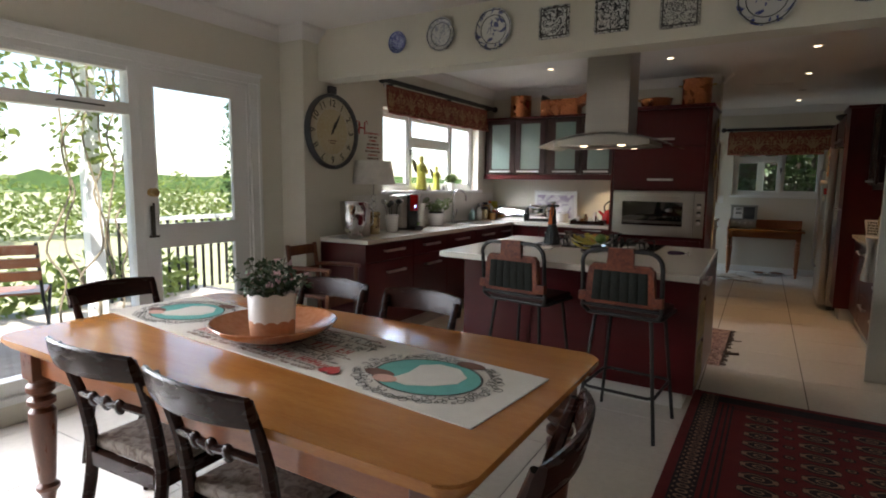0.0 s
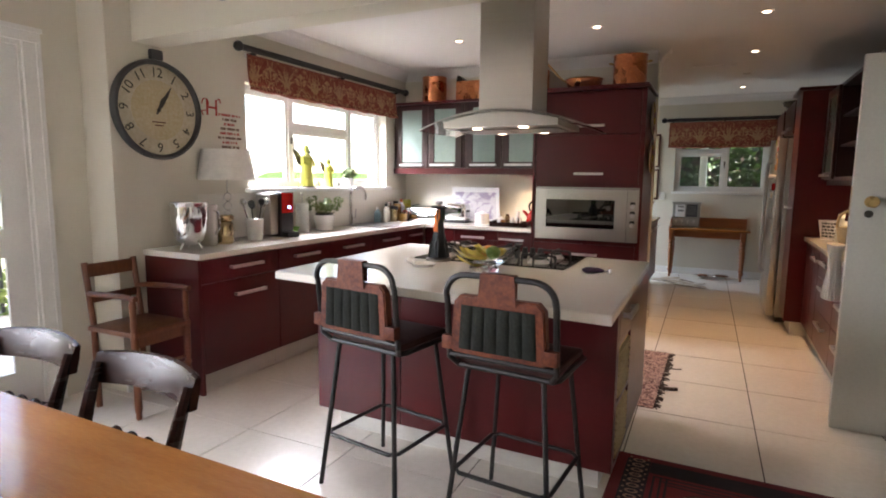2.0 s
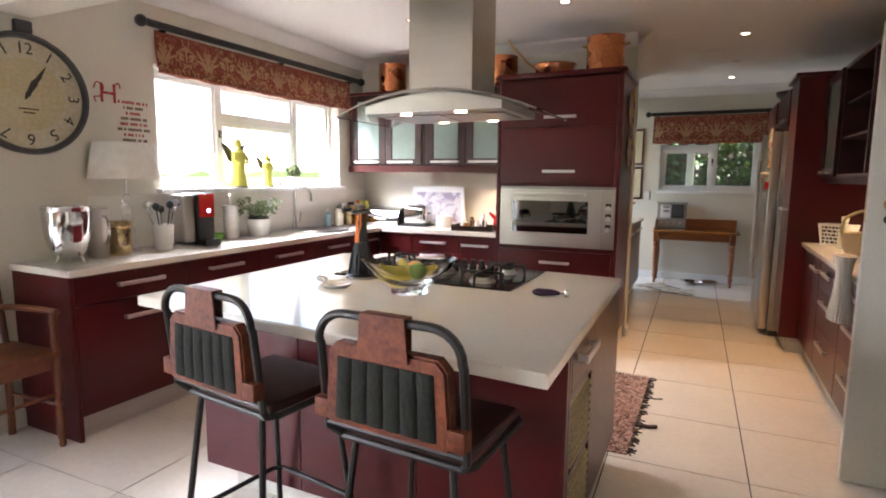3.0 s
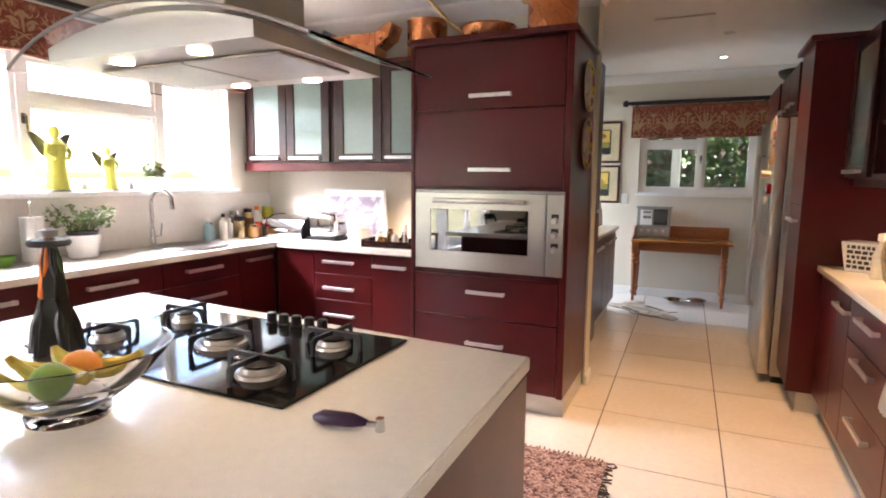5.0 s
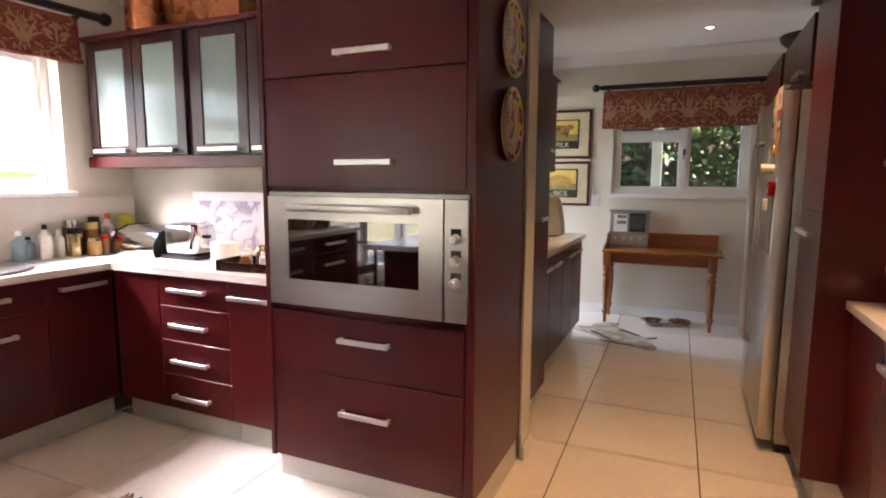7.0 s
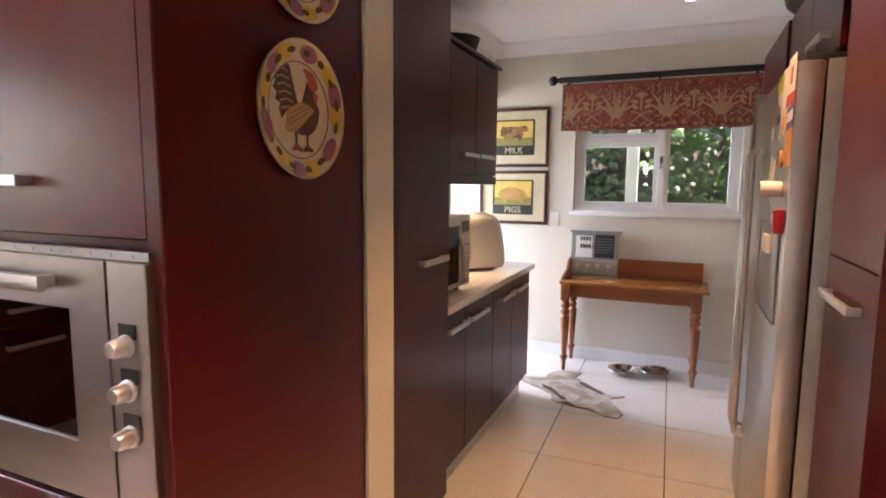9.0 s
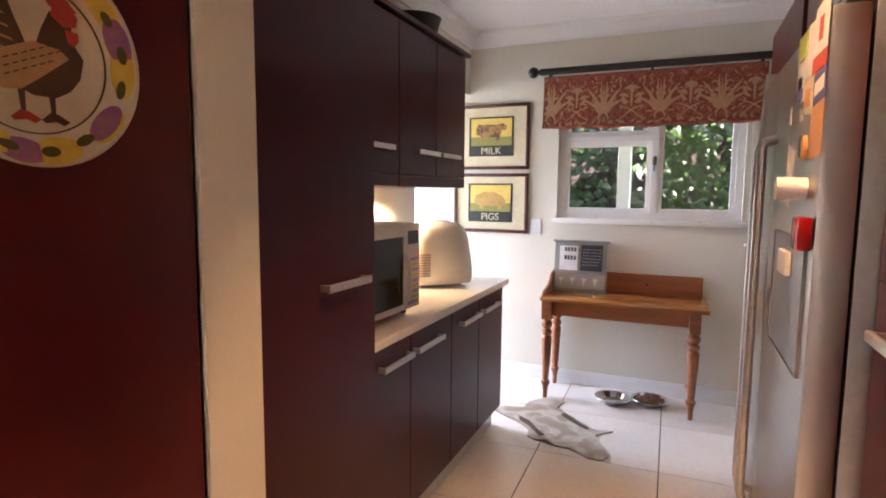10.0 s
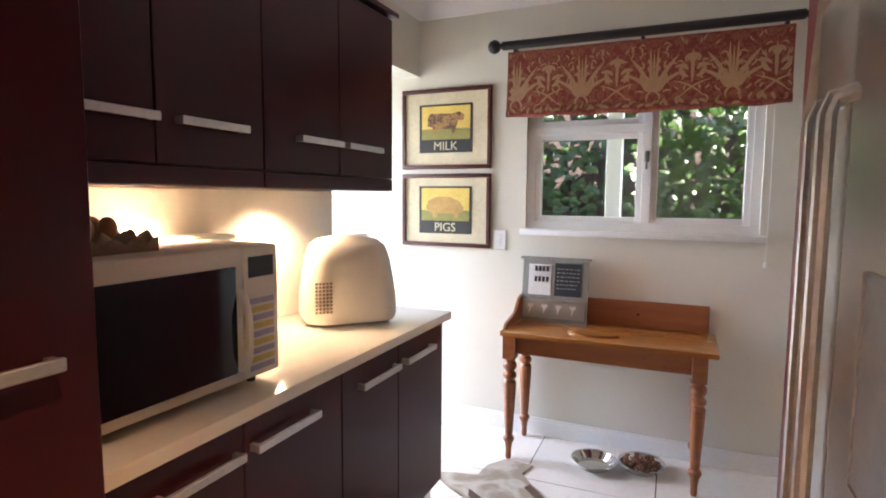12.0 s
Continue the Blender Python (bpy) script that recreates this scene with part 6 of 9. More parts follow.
    for x, s in ((-rod_off, -1), (rod_len - rod_off, 1)):
        f = bmesh.new()
        cyl(f, (x + s * 0.001, -0.035, 0.03), (x + s * 0.02, -0.035, 0.03), 0.016, 0.016)
        ball(f, (x + s * 0.05, -0.035, 0.03), 0.038)
        part("finial", f, M["rod"], r)
    for x in (0.05, rod_len / 2, rod_len - 2 * rod_off - 0.05):
        f = bmesh.new()
        tube(f, [(x, 0.075 if rz else 0.075, 0.01), (x, -0.01, 0.005), (x, -0.035, 0.0)], 0.010, 8)
        part("bracket", f, M["rod"], r)
    return b


roman_blind("roman_blind", pose(KX + 0.078, 5.16, 2.315, 0, 0, 90), 2.19, 0.27, 2.36, 0.07, "rust red damask roman blind drawn up over the kitchen window",
            "thick black-brown wooden curtain pole with ball ends above the sink", True)
roman_blind("roman_blind", pose(-0.385, END - 0.078, 2.235, 0, 0, 0), 1.40, 0.365, 1.45, 0.02, "rust red damask roman blind drawn up over the pantry window",
            "thick black-brown wooden curtain pole with ball ends in the pantry", False)
cord = thing("blind_cord", "thin white blind cord with a small acorn pull", "blind cord", pose(0.955, END - 0.012, 0))
part("cord", make(tube, [(0, 0, 1.9), (0.003, 0, 1.5), (0, 0, 1.10)], 0.0015, 5), M["white"], cord)
part("acorn", make(lathe, [(0, 0), (0.008, 0.006), (0.009, 0.02), (0.004, 0.03), (0, 0.03)], 12, (0, 0, 1.072)), M["white"], cord)

# ---- clock ----
clk = thing("wall_clock", "large round vintage wall clock with a grey metal rim", "clock", pose(PIER, 4.365, 1.80, 0, 0, 90))
CR = 0.315
bm = bmesh.new()
lathe(bm, [(CR - 0.03, 0.0), (CR, 0.0), (CR + 0.003, 0.03), (CR - 0.006, 0.05), (CR - 0.022, 0.052), (CR - 0.03, 0.035)], 64, m=pose(0, -0.001, 0, 90, 0, 0), closed=True)
part("rim", bm, M["clock_rim"], clk)
part("face", make(cyl, (0, -0.02, 0), (0, -0.002, 0), CR - 0.028, seg=64), M["clock_face"], clk)
inner = material("yellowed_map_print", (0.46, 0.38, 0.20), 0.6, colour2=(0.56, 0.50, 0.34), scale=6, fine=50, bump=0)
part("inner_dial", make(cyl, (0, -0.0214, 0), (0, -0.0203, 0), CR * 0.60, seg=48), inner, clk)
for h in range(1, 13):
    a = radians(90 - 30 * h)
    words(str(h), 0.085, M["print_black"], clk, pose(0.235 * math.cos(a), -0.0225, 0.235 * math.sin(a), 90, 0, 0) @ pose(0, 0, 0, 0, 0, (90 - 30 * h) - 90), "numeral")
for ang, ln, w in ((58, 0.19, 0.012), (57.5, 0.12, 0.018)):
    a = radians(ang if ln > 0.15 else 60)
    hb = bmesh.new()
    d, q = Vector((math.cos(a), math.sin(a))), Vector((-math.sin(a), math.cos(a)))
    o = [(-d * 0.03 + q * w * 0.3), (d * ln * 0.6 + q * w), (d * ln), (d * ln * 0.6 - q * w), (-d * 0.03 - q * w * 0.3)]
    slab(hb, [(p.x, p.y) for p in o], 0.026 if ln > 0.15 else 0.0235, 0.0275 if ln > 0.15 else 0.025, m=UPRIGHT)
    part("hand_pointer", hb, M["print_black"], clk)
part("hub", make(cyl, (0, -0.03, 0), (0, -0.0215, 0), 0.012), M["print_black"], clk)
lp = bmesh.new()
box(lp, -0.042, 0.042, -0.04, -0.001, CR + 0.0, CR + 0.065, 0.01)
part("hanging_tab", lp, M["clock_rim"], clk)
for k, z in enumerate((-0.08, -0.10)):
    part("maker_bar", make(box, -0.05 + k * 0.02, 0.05 - k * 0.02, -0.0226, -0.0216, z, z + 0.008), M["print_brown"], clk, smooth=0)

# ---- wall verse ----
vs = thing("wall_lettering", "red and brown family rules lettering on the wall", "lettering", pose(KX + 0.0005, 4.97, 1.80, 0, 0, 90))
words("H", 0.17, M["print_red"], vs, pose(-0.10, -0.0015, 0.075, 90, 0, 0) @ Matrix.Shear("XZ", 4, (0.25, 0)) if False else pose(-0.10, -0.0015, 0.075, 90, 0, 0), "initial_letter")
sw = bmesh.new()
tube(sw, arc([(-0.19, -0.003, 0.10), (-0.17, -0.003, 0.14), (-0.13, -0.003, 0.12), (-0.15, -0.003, 0.06), (-0.19, -0.003, 0.05), (-0.18, -0.003, 0.02)], 5), 0.004, 5)
tube(sw, arc([(-0.06, -0.003, 0.13), (-0.03, -0.003, 0.15), (-0.02, -0.003, 0.12)], 5), 0.004, 5)
part("flourish", sw, M["print_red"], vs)
for k in range(9):
    wd_ = (0.20, 0.13, 0.10, 0.17, 0.18, 0.22, 0.14, 0.16, 0.20)[k]
    z = 0.04 - k * 0.034
    bb = bmesh.new()
    x = -wd_ / 2 + 0.06
    r_ = random.Random(k)
    while x < wd_ / 2 + 0.06:
        ln = r_.uniform(0.008, 0.014)
        box(bb, x, x + ln, -0.0018, -0.0004, z - 0.009, z + 0.009)
        x += ln + (0.0035 if r_.random() < 0.75 else 0.014)
    part("line_bar", bb, M["print_red"] if k % 2 == 0 else M["print_brown"], vs, smooth=0)["kind"] = "stuff"


# ---- plates on the beam ----
def glaze(name, base, ink, scale, low, high, rim=None):
    m = two_tone(name, ink, base, scale, low, high, 0.15, distortion=2.5, bump=0.0, c3=None)
    return m


blue = (0.045, 0.06, 0.22)
white = (0.66, 0.65, 0.62)
PLATES = [(-2.161, 2.413, 0.080, 0, glaze("blue_transferware", (0.30, 0.33, 0.55), blue, 38, 0.40, 0.55)), (-1.786, 2.425, 0.117, 0, glaze("pale_blue_glaze", white, (0.36, 0.37, 0.42), 26, 0.42, 0.50)),
          (-1.372, 2.408, 0.137, 0, glaze("blue_painted_glaze", white, (0.10, 0.11, 0.24), 10, 0.42, 0.48)), (-0.946, 2.400, 0.101, 1, glaze("black_scroll_tile", white, (0.05, 0.045, 0.05), 30, 0.46, 0.52)),
          (-0.585, 2.394, 0.103, 1, glaze("black_star_tile", white, (0.04, 0.04, 0.045), 34, 0.46, 0.52)), (-0.20, 2.380, 0.108, 1, glaze("grey_filigree_tile", (0.60, 0.58, 0.52), (0.12, 0.11, 0.11), 48, 0.45, 0.52)),
          (0.227, 2.370, 0.145, 0, glaze("blue_flower_glaze", white, (0.09, 0.11, 0.30), 9, 0.40, 0.46)), (0.66, 2.39, 0.111, 0, glaze("grey_leaf_glaze", white, (0.2, 0.2, 0.22), 20, 0.42, 0.48))]
for x, z, r, square, mt in PLATES:
    p = thing("wall_plate" if not square else "wall_tile", "round decorated ceramic plate hung on the beam" if not square else "square patterned ceramic tile hung on the beam",
              "plate" if not square else "tile", pose(x, 4.2195, z), group="plates on the beam")
    bm = bmesh.new()
    if square:
        box(bm, -r, r, -0.02, 0, -r, r, 0.012, 3)
        part("dish", bm, mt, p)
        rb = bmesh.new()
        for s in (-1, 1):
            box(rb, -r + 0.012, r - 0.012, -0.0225, -0.0202, s * (r - 0.016) - 0.004, s * (r - 0.016) + 0.004)
            box(rb, s * (r - 0.016) - 0.004, s * (r - 0.016) + 0.004, -0.0225, -0.0202, -r + 0.021, r - 0.021)
        part("border_line", rb, M["print_black"], p, smooth=0)
    else:
        lathe(bm, [(0, 0.006), (r * 0.6, 0.006), (r * 0.68, 0.012), (r * 0.97, 0.022), (r, 0.025), (r * 0.98, 0.018), (r * 0.6, 0.0), (0, 0.0)], 40, m=pose(0, 0, 0, 90, 0, 0))
        part("dish", bm, mt, p)
        rb = bmesh.new()
        lathe(rb, [(r * 0.90, 0.0215), (r * 0.95, 0.0235), (r * 0.95, 0.0245), (r * 0.90, 0.0225)], 40, m=pose(0, 0, 0, 90, 0, 0), closed=True)
        lathe(rb, [(r * 0.66, 0.0118), (r * 0.70, 0.0138), (r * 0.70, 0.0148), (r * 0.66, 0.0128)], 40, m=pose(0, 0, 0, 90, 0, 0), closed=True)
        part("rim_line", rb, material("plate_ink", blue, 0.2, bump=0) if x < -2 else M["clock_rim"], p)

# ---- rooster plates on the side of the oven tower ----
RY, RPX = 7.311, TX1 + 0.0045
yel = material("plate_yellow", (0.66, 0.46, 0.07), 0.25, colour2=(0.58, 0.36, 0.05), scale=20, bump=0)
pur = material("plate_purple", (0.26, 0.09, 0.22), 0.25, colour2=(0.34, 0.16, 0.16), scale=20, bump=0)
olive = material("plate_olive", (0.12, 0.10, 0.03), 0.25, bump=0)
cream = material("plate_cream", (0.62, 0.52, 0.36), 0.2, colour2=(0.56, 0.46, 0.30), scale=8, bump=0)
brown = material("plate_brown", (0.09, 0.045, 0.022), 0.3, bump=0)
red = material("plate_red", (0.42, 0.05, 0.03), 0.3, bump=0)


def rooster_plate(z):
    p = thing("rooster_plate", "yellow-rimmed ceramic plate painted with a rooster", "plate", pose(RPX, RY, z, 0, 0, 90), group="rooster plates")
    R = 0.151
    tan = material("plate_tan", (0.46, 0.27, 0.11), 0.3, bump=0)
    bm = bmesh.new()
    lathe(bm, [(0, 0.006), (R * 0.66, 0.006), (R * 0.74, 0.011), (R * 0.98, 0.020), (R, 0.023), (R * 0.98, 0.015), (R * 0.6, 0.0), (0, 0.0)], 56, m=pose(0, 0, 0, 90, 0, 0))
    part("dish", bm, cream, p)

    def fig(name, o, mat, lift=0.0):
        b = bmesh.new()
        slab(b, [(x * R, y * R) for x, y in o], 0.0064 + lift, 0.0068 + lift, m=UPRIGHT)
        return part(name, b, mat, p, smooth=0)
    fig("body", [(0.05, 0.12), (0.10, 0.26), (0.18, 0.43), (0.38, 0.44), (0.38, 0.20), (0.48, 0.05), (0.44, -0.14), (0.34, -0.27), (0.20, -0.35), (0.0, -0.35), (-0.14, -0.28), (-0.10, -0.05)], brown)
    fig("wing", [(-0.33, -0.06), (-0.12, 0.07), (0.02, 0.13), (0.26, 0.10), (0.34, 0.03), (0.20, -0.08), (0.05, -0.20), (-0.10, -0.31), (-0.24, -0.33), (-0.36, -0.26), (-0.30, -0.17)], tan, 0.0006)
    fig("tail", [(-0.55, 0.60), (-0.40, 0.64), (-0.22, 0.61), (-0.14, 0.36), (-0.04, 0.10), (-0.22, 0.02), (-0.33, -0.07), (-0.41, -0.15), (-0.46, -0.02), (-0.43, 0.06), (-0.54, 0.10), (-0.50, 0.20), (-0.58, 0.26), (-0.52, 0.36), (-0.58, 0.46)], brown)
    fig("head", [(0.19, 0.40), (0.30, 0.32), (0.42, 0.34), (0.44, 0.43), (0.36, 0.55), (0.22, 0.54)], red, 0.0006)
    fig("comb", [(0.08, 0.60), (0.16, 0.63), (0.27, 0.60), (0.34, 0.61), (0.38, 0.54), (0.44, 0.48), (0.30, 0.46), (0.18, 0.48), (0.14, 0.55)], red)
    fig("wattle", [(0.31, 0.30), (0.43, 0.29), (0.44, 0.22), (0.39, 0.15), (0.33, 0.19)], red, 0.0012)
    for x in (-0.10, 0.16):
        fig("leg", [(x - 0.03, -0.30), (x + 0.03, -0.30), (x + 0.03, -0.50), (x - 0.01, -0.50)], brown, 0.0003)
        fig("claw", [(x - 0.02, -0.49), (x + 0.05, -0.50), (x + 0.16, -0.56), (x + 0.10, -0.60), (x + 0.03, -0.57), (x - 0.07, -0.59), (x - 0.10, -0.56)], red if x < 0 else brown, 0.0006)
    fe = bmesh.new()
    for k in range(6):
        v = 0.53 - 0.105 * k
        o = [(-0.52 + 0.02 * k, v - 0.03), (-0.42 + 0.03 * k, v + 0.01), (-0.26 + 0.03 * k, v - 0.02), (-0.27 + 0.03 * k, v + 0.0), (-0.42 + 0.03 * k, v + 0.035), (-0.52 + 0.02 * k, v)]
        slab(fe, [(x * R, y * R) for x, y in o], 0.0070, 0.0073, m=UPRIGHT)
    part("tail_lines", fe, tan, p, smooth=0)
    fe = bmesh.new()
    for k in range(8):
        x, y = -0.31 + 0.075 * k, -0.20 + 0.035 * k
        for d in (0.02, -0.05, 0.09):
            if k in (0, 7) and d != 0.02:
                continue
            o = [(x, y + d), (x + 0.05, y + d + 0.022), (x + 0.05, y + d + 0.036), (x, y + d + 0.014)]
            slab(fe, [(u * R, v * R) for u, v in o], 0.0078, 0.0081, m=UPRIGHT)
    part("wing_lines", fe, brown, p, smooth=0)
    r_ = random.Random(int(z * 100))
    for nm, mt, n, a0, sz in (("lemon_print", yel, 9, 0.0, 0.20), ("grape_print", pur, 6, 0.35, 0.18), ("leaf_print", olive, 15, 0.2, 0.07)):
        for k in range(n):
            a = a0 + 2 * math.pi * k / n
            rr = R * (0.845 + r_.uniform(-0.02, 0.02))
            b = bmesh.new()
            s1, s2 = sz * R * r_.uniform(0.8, 1.1), sz * R * r_.uniform(0.6, 0.85)
            tilt = math.degrees(math.atan2(0.010, R * 0.26))
            q = pose(rr * math.cos(a), 0, rr * math.sin(a)) @ pose(0, -0.0168 - (0.0008 if nm == "leaf_print" else (0.0004 if nm == "grape_print" else 0)), 0) @ pose(0, 0, 0, 0, -math.degrees(a), 0) @ pose(0, 0, 0, 0, 0, -tilt) @ UPRIGHT
            slab(b, oval(s2 * 0.9, s1 * 1.3, 14), 0, 0.0006, m=q)
            part(nm, b, mt, p, smooth=0)
    rb = bmesh.new()
    lathe(rb, [(R * 0.685, 0.0078), (R * 0.70, 0.0085), (R * 0.70, 0.0092), (R * 0.685, 0.0086)], 48, m=pose(0, 0, 0, 90, 0, 0), closed=True)
    part("rim_line", rb, brown, p)


rooster_plate(1.597)
rooster_plate(1.936)

# ---- farm pictures ----
for word, z0, z1, animal in (("MILK", 1.590, 2.080, 0), ("PIGS", 1.108, 1.560, 1)):
    p = thing("framed_picture", f"dark red framed farm print lettered {word}", "picture", pose(-0.798, END - 0.0005, (z0 + z1) / 2), group="farm pictures")
    hw, hh = 0.298, (z1 - z0) / 2
    bm = bmesh.new()
    for s in (-1, 1):
        box(bm, -hw, hw, -0.022, 0, s * (hh - 0.0125) - 0.0125, s * (hh - 0.0125) + 0.0125, 0.005)
        box(bm, s * (hw - 0.0125) - 0.0125, s * (hw - 0.0125) + 0.0125, -0.022, 0, -hh + 0.0255, hh - 0.0255, 0.005)
    part("frame", bm, M["frame_red"], p)
    part("mount", make(box, -hw + 0.024, hw - 0.024, -0.010, -0.002, -hh + 0.024, hh - 0.024), M["mat_cream"], p, smooth=0)
    part("print_border", make(box, -0.178, 0.178, -0.012, -0.0104, -0.145, 0.150), M["black_frame"], p, smooth=0)
    part("sky_print", make(box, -0.162, 0.162, -0.0134, -0.0124, 0.0, 0.138), M["yellow_print"], p, smooth=0)
    part("field_print", make(box, -0.162, 0.162, -0.0134, -0.0124, -0.065, -0.001), M["green_print"], p, smooth=0)
    cow = bmesh.new()
    if animal == 0:
        o = [(-0.12, 0.07), (-0.10, 0.095), (0.05, 0.09), (0.09, 0.10), (0.125, 0.08), (0.12, 0.05), (0.085, 0.05), (0.07, 0.01), (0.06, -0.035), (0.045, -0.035), (0.04, 0.0), (-0.06, 0.0), (-0.065, -0.035), (-0.08, -0.035), (-0.085, 0.01), (-0.12, 0.02)]
    else:
        o = [(-0.13, 0.02), (-0.115, 0.06), (-0.05, 0.085), (0.03, 0.085), (0.09, 0.06), (0.125, 0.02), (0.12, -0.01), (0.09, -0.015), (0.085, -0.045), (0.065, -0.045), (0.06, -0.02), (-0.05, -0.02), (-0.055, -0.045), (-0.08, -0.045), (-0.09, -0.015), (-0.12, -0.005)]
    slab(cow, o, 0.0138, 0.0144, m=UPRIGHT)
    part("animal_print", cow, material("cow_brown", (0.34, 0.17, 0.05), 0.6, colour2=(0.10, 0.05, 0.02), scale=22, bump=0, mix_low=0.45, mix_high=0.55) if animal == 0 else material("pig_ochre", (0.50, 0.30, 0.08), 0.6, colour2=(0.36, 0.20, 0.05), scale=18, bump=0), p, smooth=0)
    words(word, 0.075, M["mat_cream"], p, pose(0, -0.0135, -0.107, 90, 0, 0))
sw_ = thing("light_switch", "white plastic light switch plate on the wall", "light switch", pose(-0.44, END - 0.0005, 1.162))
part("plate", make(box, -0.04, 0.04, -0.008, 0, -0.06, 0.06, 0.003, 1), M["white"], sw_)
for z in (-0.02, 0.02):
    part("rocker", make(box, -0.011, 0.011, -0.012, -0.0085, z - 0.012, z + 0.012, 0.002, 1), M["white"], sw_)
copy_thing(sw_, pose(-2.05, BACK - 0.0005, 1.09))

# ---- things on the worktops ----
WZ = 0.9055
mx = thing("mixer_bowl", "polished steel mixer bowl with handle", "mixing bowl", pose(-2.76, 4.40, WZ))
bm = bmesh.new()
lathe(bm, [(0, 0.03), (0.05, 0.03), (0.085, 0.06), (0.108, 0.13), (0.115, 0.23), (0.118, 0.30), (0.122, 0.302), (0.119, 0.296), (0.112, 0.23), (0.10, 0.12), (0.08, 0.07), (0, 0.05)], 36)
part("bowl", bm, M["chrome"], mx)
bm = bmesh.new()
for a in (30, 150, 270):
    q = radians(a)
    tube(bm, [(0.05 * math.cos(q), 0.05 * math.sin(q), 0.045), (0.075 * math.cos(q), 0.075 * math.sin(q), 0.0)], 0.008, 8)
part("foot", bm, M["chrome"], mx)
m2 = thing("steel_canister", "tall brushed steel canister beside the mixer bowl", "canister", pose(-2.80, 4.585, WZ))
part("body", make(lathe, [(0, 0), (0.05, 0), (0.055, 0.01), (0.06, 0.27), (0.063, 0.275), (0.06, 0.28), (0.05, 0.27), (0, 0.02)], 28), M["steel"], m2)
hb = bmesh.new()
tube(hb, arc([(0.058, 0, 0.24), (0.10, 0, 0.22), (0.10, 0, 0.12), (0.058, 0, 0.08)], 5), 0.008, 8)
part("handle", hb, M["chrome"], m2)
jar = thing("gold_jar", "gold mercury glass jar with ribbed lid", "jar", pose(-2.80, 4.72, WZ))
part("jar", make(lathe, [(0, 0), (0.055, 0), (0.062, 0.02), (0.062, 0.14), (0.05, 0.165), (0, 0.165)], 28), M["gold_glass"], jar)
part("lid", make(lathe, [(0, 0.166), (0.066, 0.166), (0.068, 0.172), (0.066, 0.195), (0.055, 0.205), (0, 0.207)], 28), M["gold_glass"], jar)
lampm = thing("table_lamp", "table lamp with glass ball stem and white cone shade", "lamp", pose(-2.88, 4.83, WZ))
part("base", make(lathe, [(0, 0), (0.07, 0), (0.07, 0.012), (0.03, 0.02), (0.012, 0.03), (0, 0.03)], 28), M["chrome"], lampm)
for i in range(5):
    part("glass_ball", make(ball, (0, 0, 0.062 + i * 0.066), 0.04 - i * 0.003, None, 0.033, 20, 12), M["clear_glass"], lampm)
part("stem", make(tube, [(0, 0, 0.36), (0, 0, 0.60)], 0.006, 8), M["chrome"], lampm)
bm = bmesh.new()
lathe(bm, [(0.20, 0.45), (0.165, 0.665), (0.163, 0.665), (0.198, 0.45)], 48, closed=True)
part("shade", bm, M["shade"], lampm, "white fabric cone shade")
up = thing("utensil_pot", "white ceramic pot full of steel ladles and spoons", "utensil pot", pose(-2.80, 5.01, WZ))
part("pot", make(lathe, [(0, 0), (0.05, 0), (0.055, 0.01), (0.066, 0.155), (0.07, 0.16), (0.064, 0.162), (0.05, 0.02), (0, 0.015)], 28), M["ceramic"], up)
rr_ = random.Random(2)
for i in range(7):
    a = i * 0.9
    tip = Vector((0.075 * math.cos(a), 0.10 * math.sin(a), 0.24 + 0.04 * rr_.random()))
    ub = bmesh.new()
    tube(ub, [(0.02 * math.cos(a), 0.02 * math.sin(a), 0.03), tip], 0.004, 6)
    ball(ub, tip + Vector((0, 0, 0.012)), 0.032, 0.014, 0.026, 12, 8)
    part("ladle" if i % 2 else "spoon", ub, M["chrome"] if i % 3 else M["black_plastic"], up)
cof = thing("coffee_machine", "compact red and black coffee machine with blue light", "coffee machine", pose(-2.86, 5.30, WZ, 0, 0, 80))
bm = bmesh.new()
box(bm, -0.03, 0.10, -0.10, 0.12, 0.0, 0.355, 0.02, 3)
part("body", bm, M["black_plastic"], cof)
part("front_panel", make(box, -0.02, 0.095, -0.106, -0.099, 0.19, 0.35, 0.004, 1), M["red_gloss"], cof, "glossy red front panel")
part("power_light", make(cyl, (0.05, -0.109, 0.235), (0.05, -0.1062, 0.235), 0.013), M["led"], cof)
bm = bmesh.new()
box(bm, -0.115, -0.031, -0.08, 0.11, 0.02, 0.345, 0.02, 3)
part("water_tank", bm, M["steel"], cof)
part("drip_tray", make(box, -0.02, 0.095, -0.17, -0.101, 0.0, 0.04, 0.006), M["black_plastic"], cof)
gb_ = thing("green_bowl", "small green plastic bowl on the worktop", "bowl", pose(-2.90, 5.52, WZ))
part("bowl", make(lathe, [(0, 0), (0.045, 0), (0.07, 0.05), (0.073, 0.055), (0.068, 0.053), (0.04, 0.008), (0, 0.006)], 24), material("green_melamine", (0.20, 0.42, 0.06), 0.3, bump=0), gb_)
kt = thing("kitchen_roll", "white kitchen roll on an upright steel holder", "kitchen roll", pose(-2.93, 5.70, WZ))
part("roll", make(lathe, [(0.02, 0.012), (0.055, 0.012), (0.055, 0.25), (0.02, 0.25)], 28, closed=True), M["paper"], kt)
part("spindle", make(lathe, [(0, 0), (0.06, 0), (0.06, 0.01), (0.006, 0.011), (0.006, 0.31), (0.012, 0.33), (0, 0.34)], 20), M["steel"], kt)
hp = thing("herb_pot", "white round pot with a leafy green herb", "potted plant", pose(-2.88, 5.94, WZ))
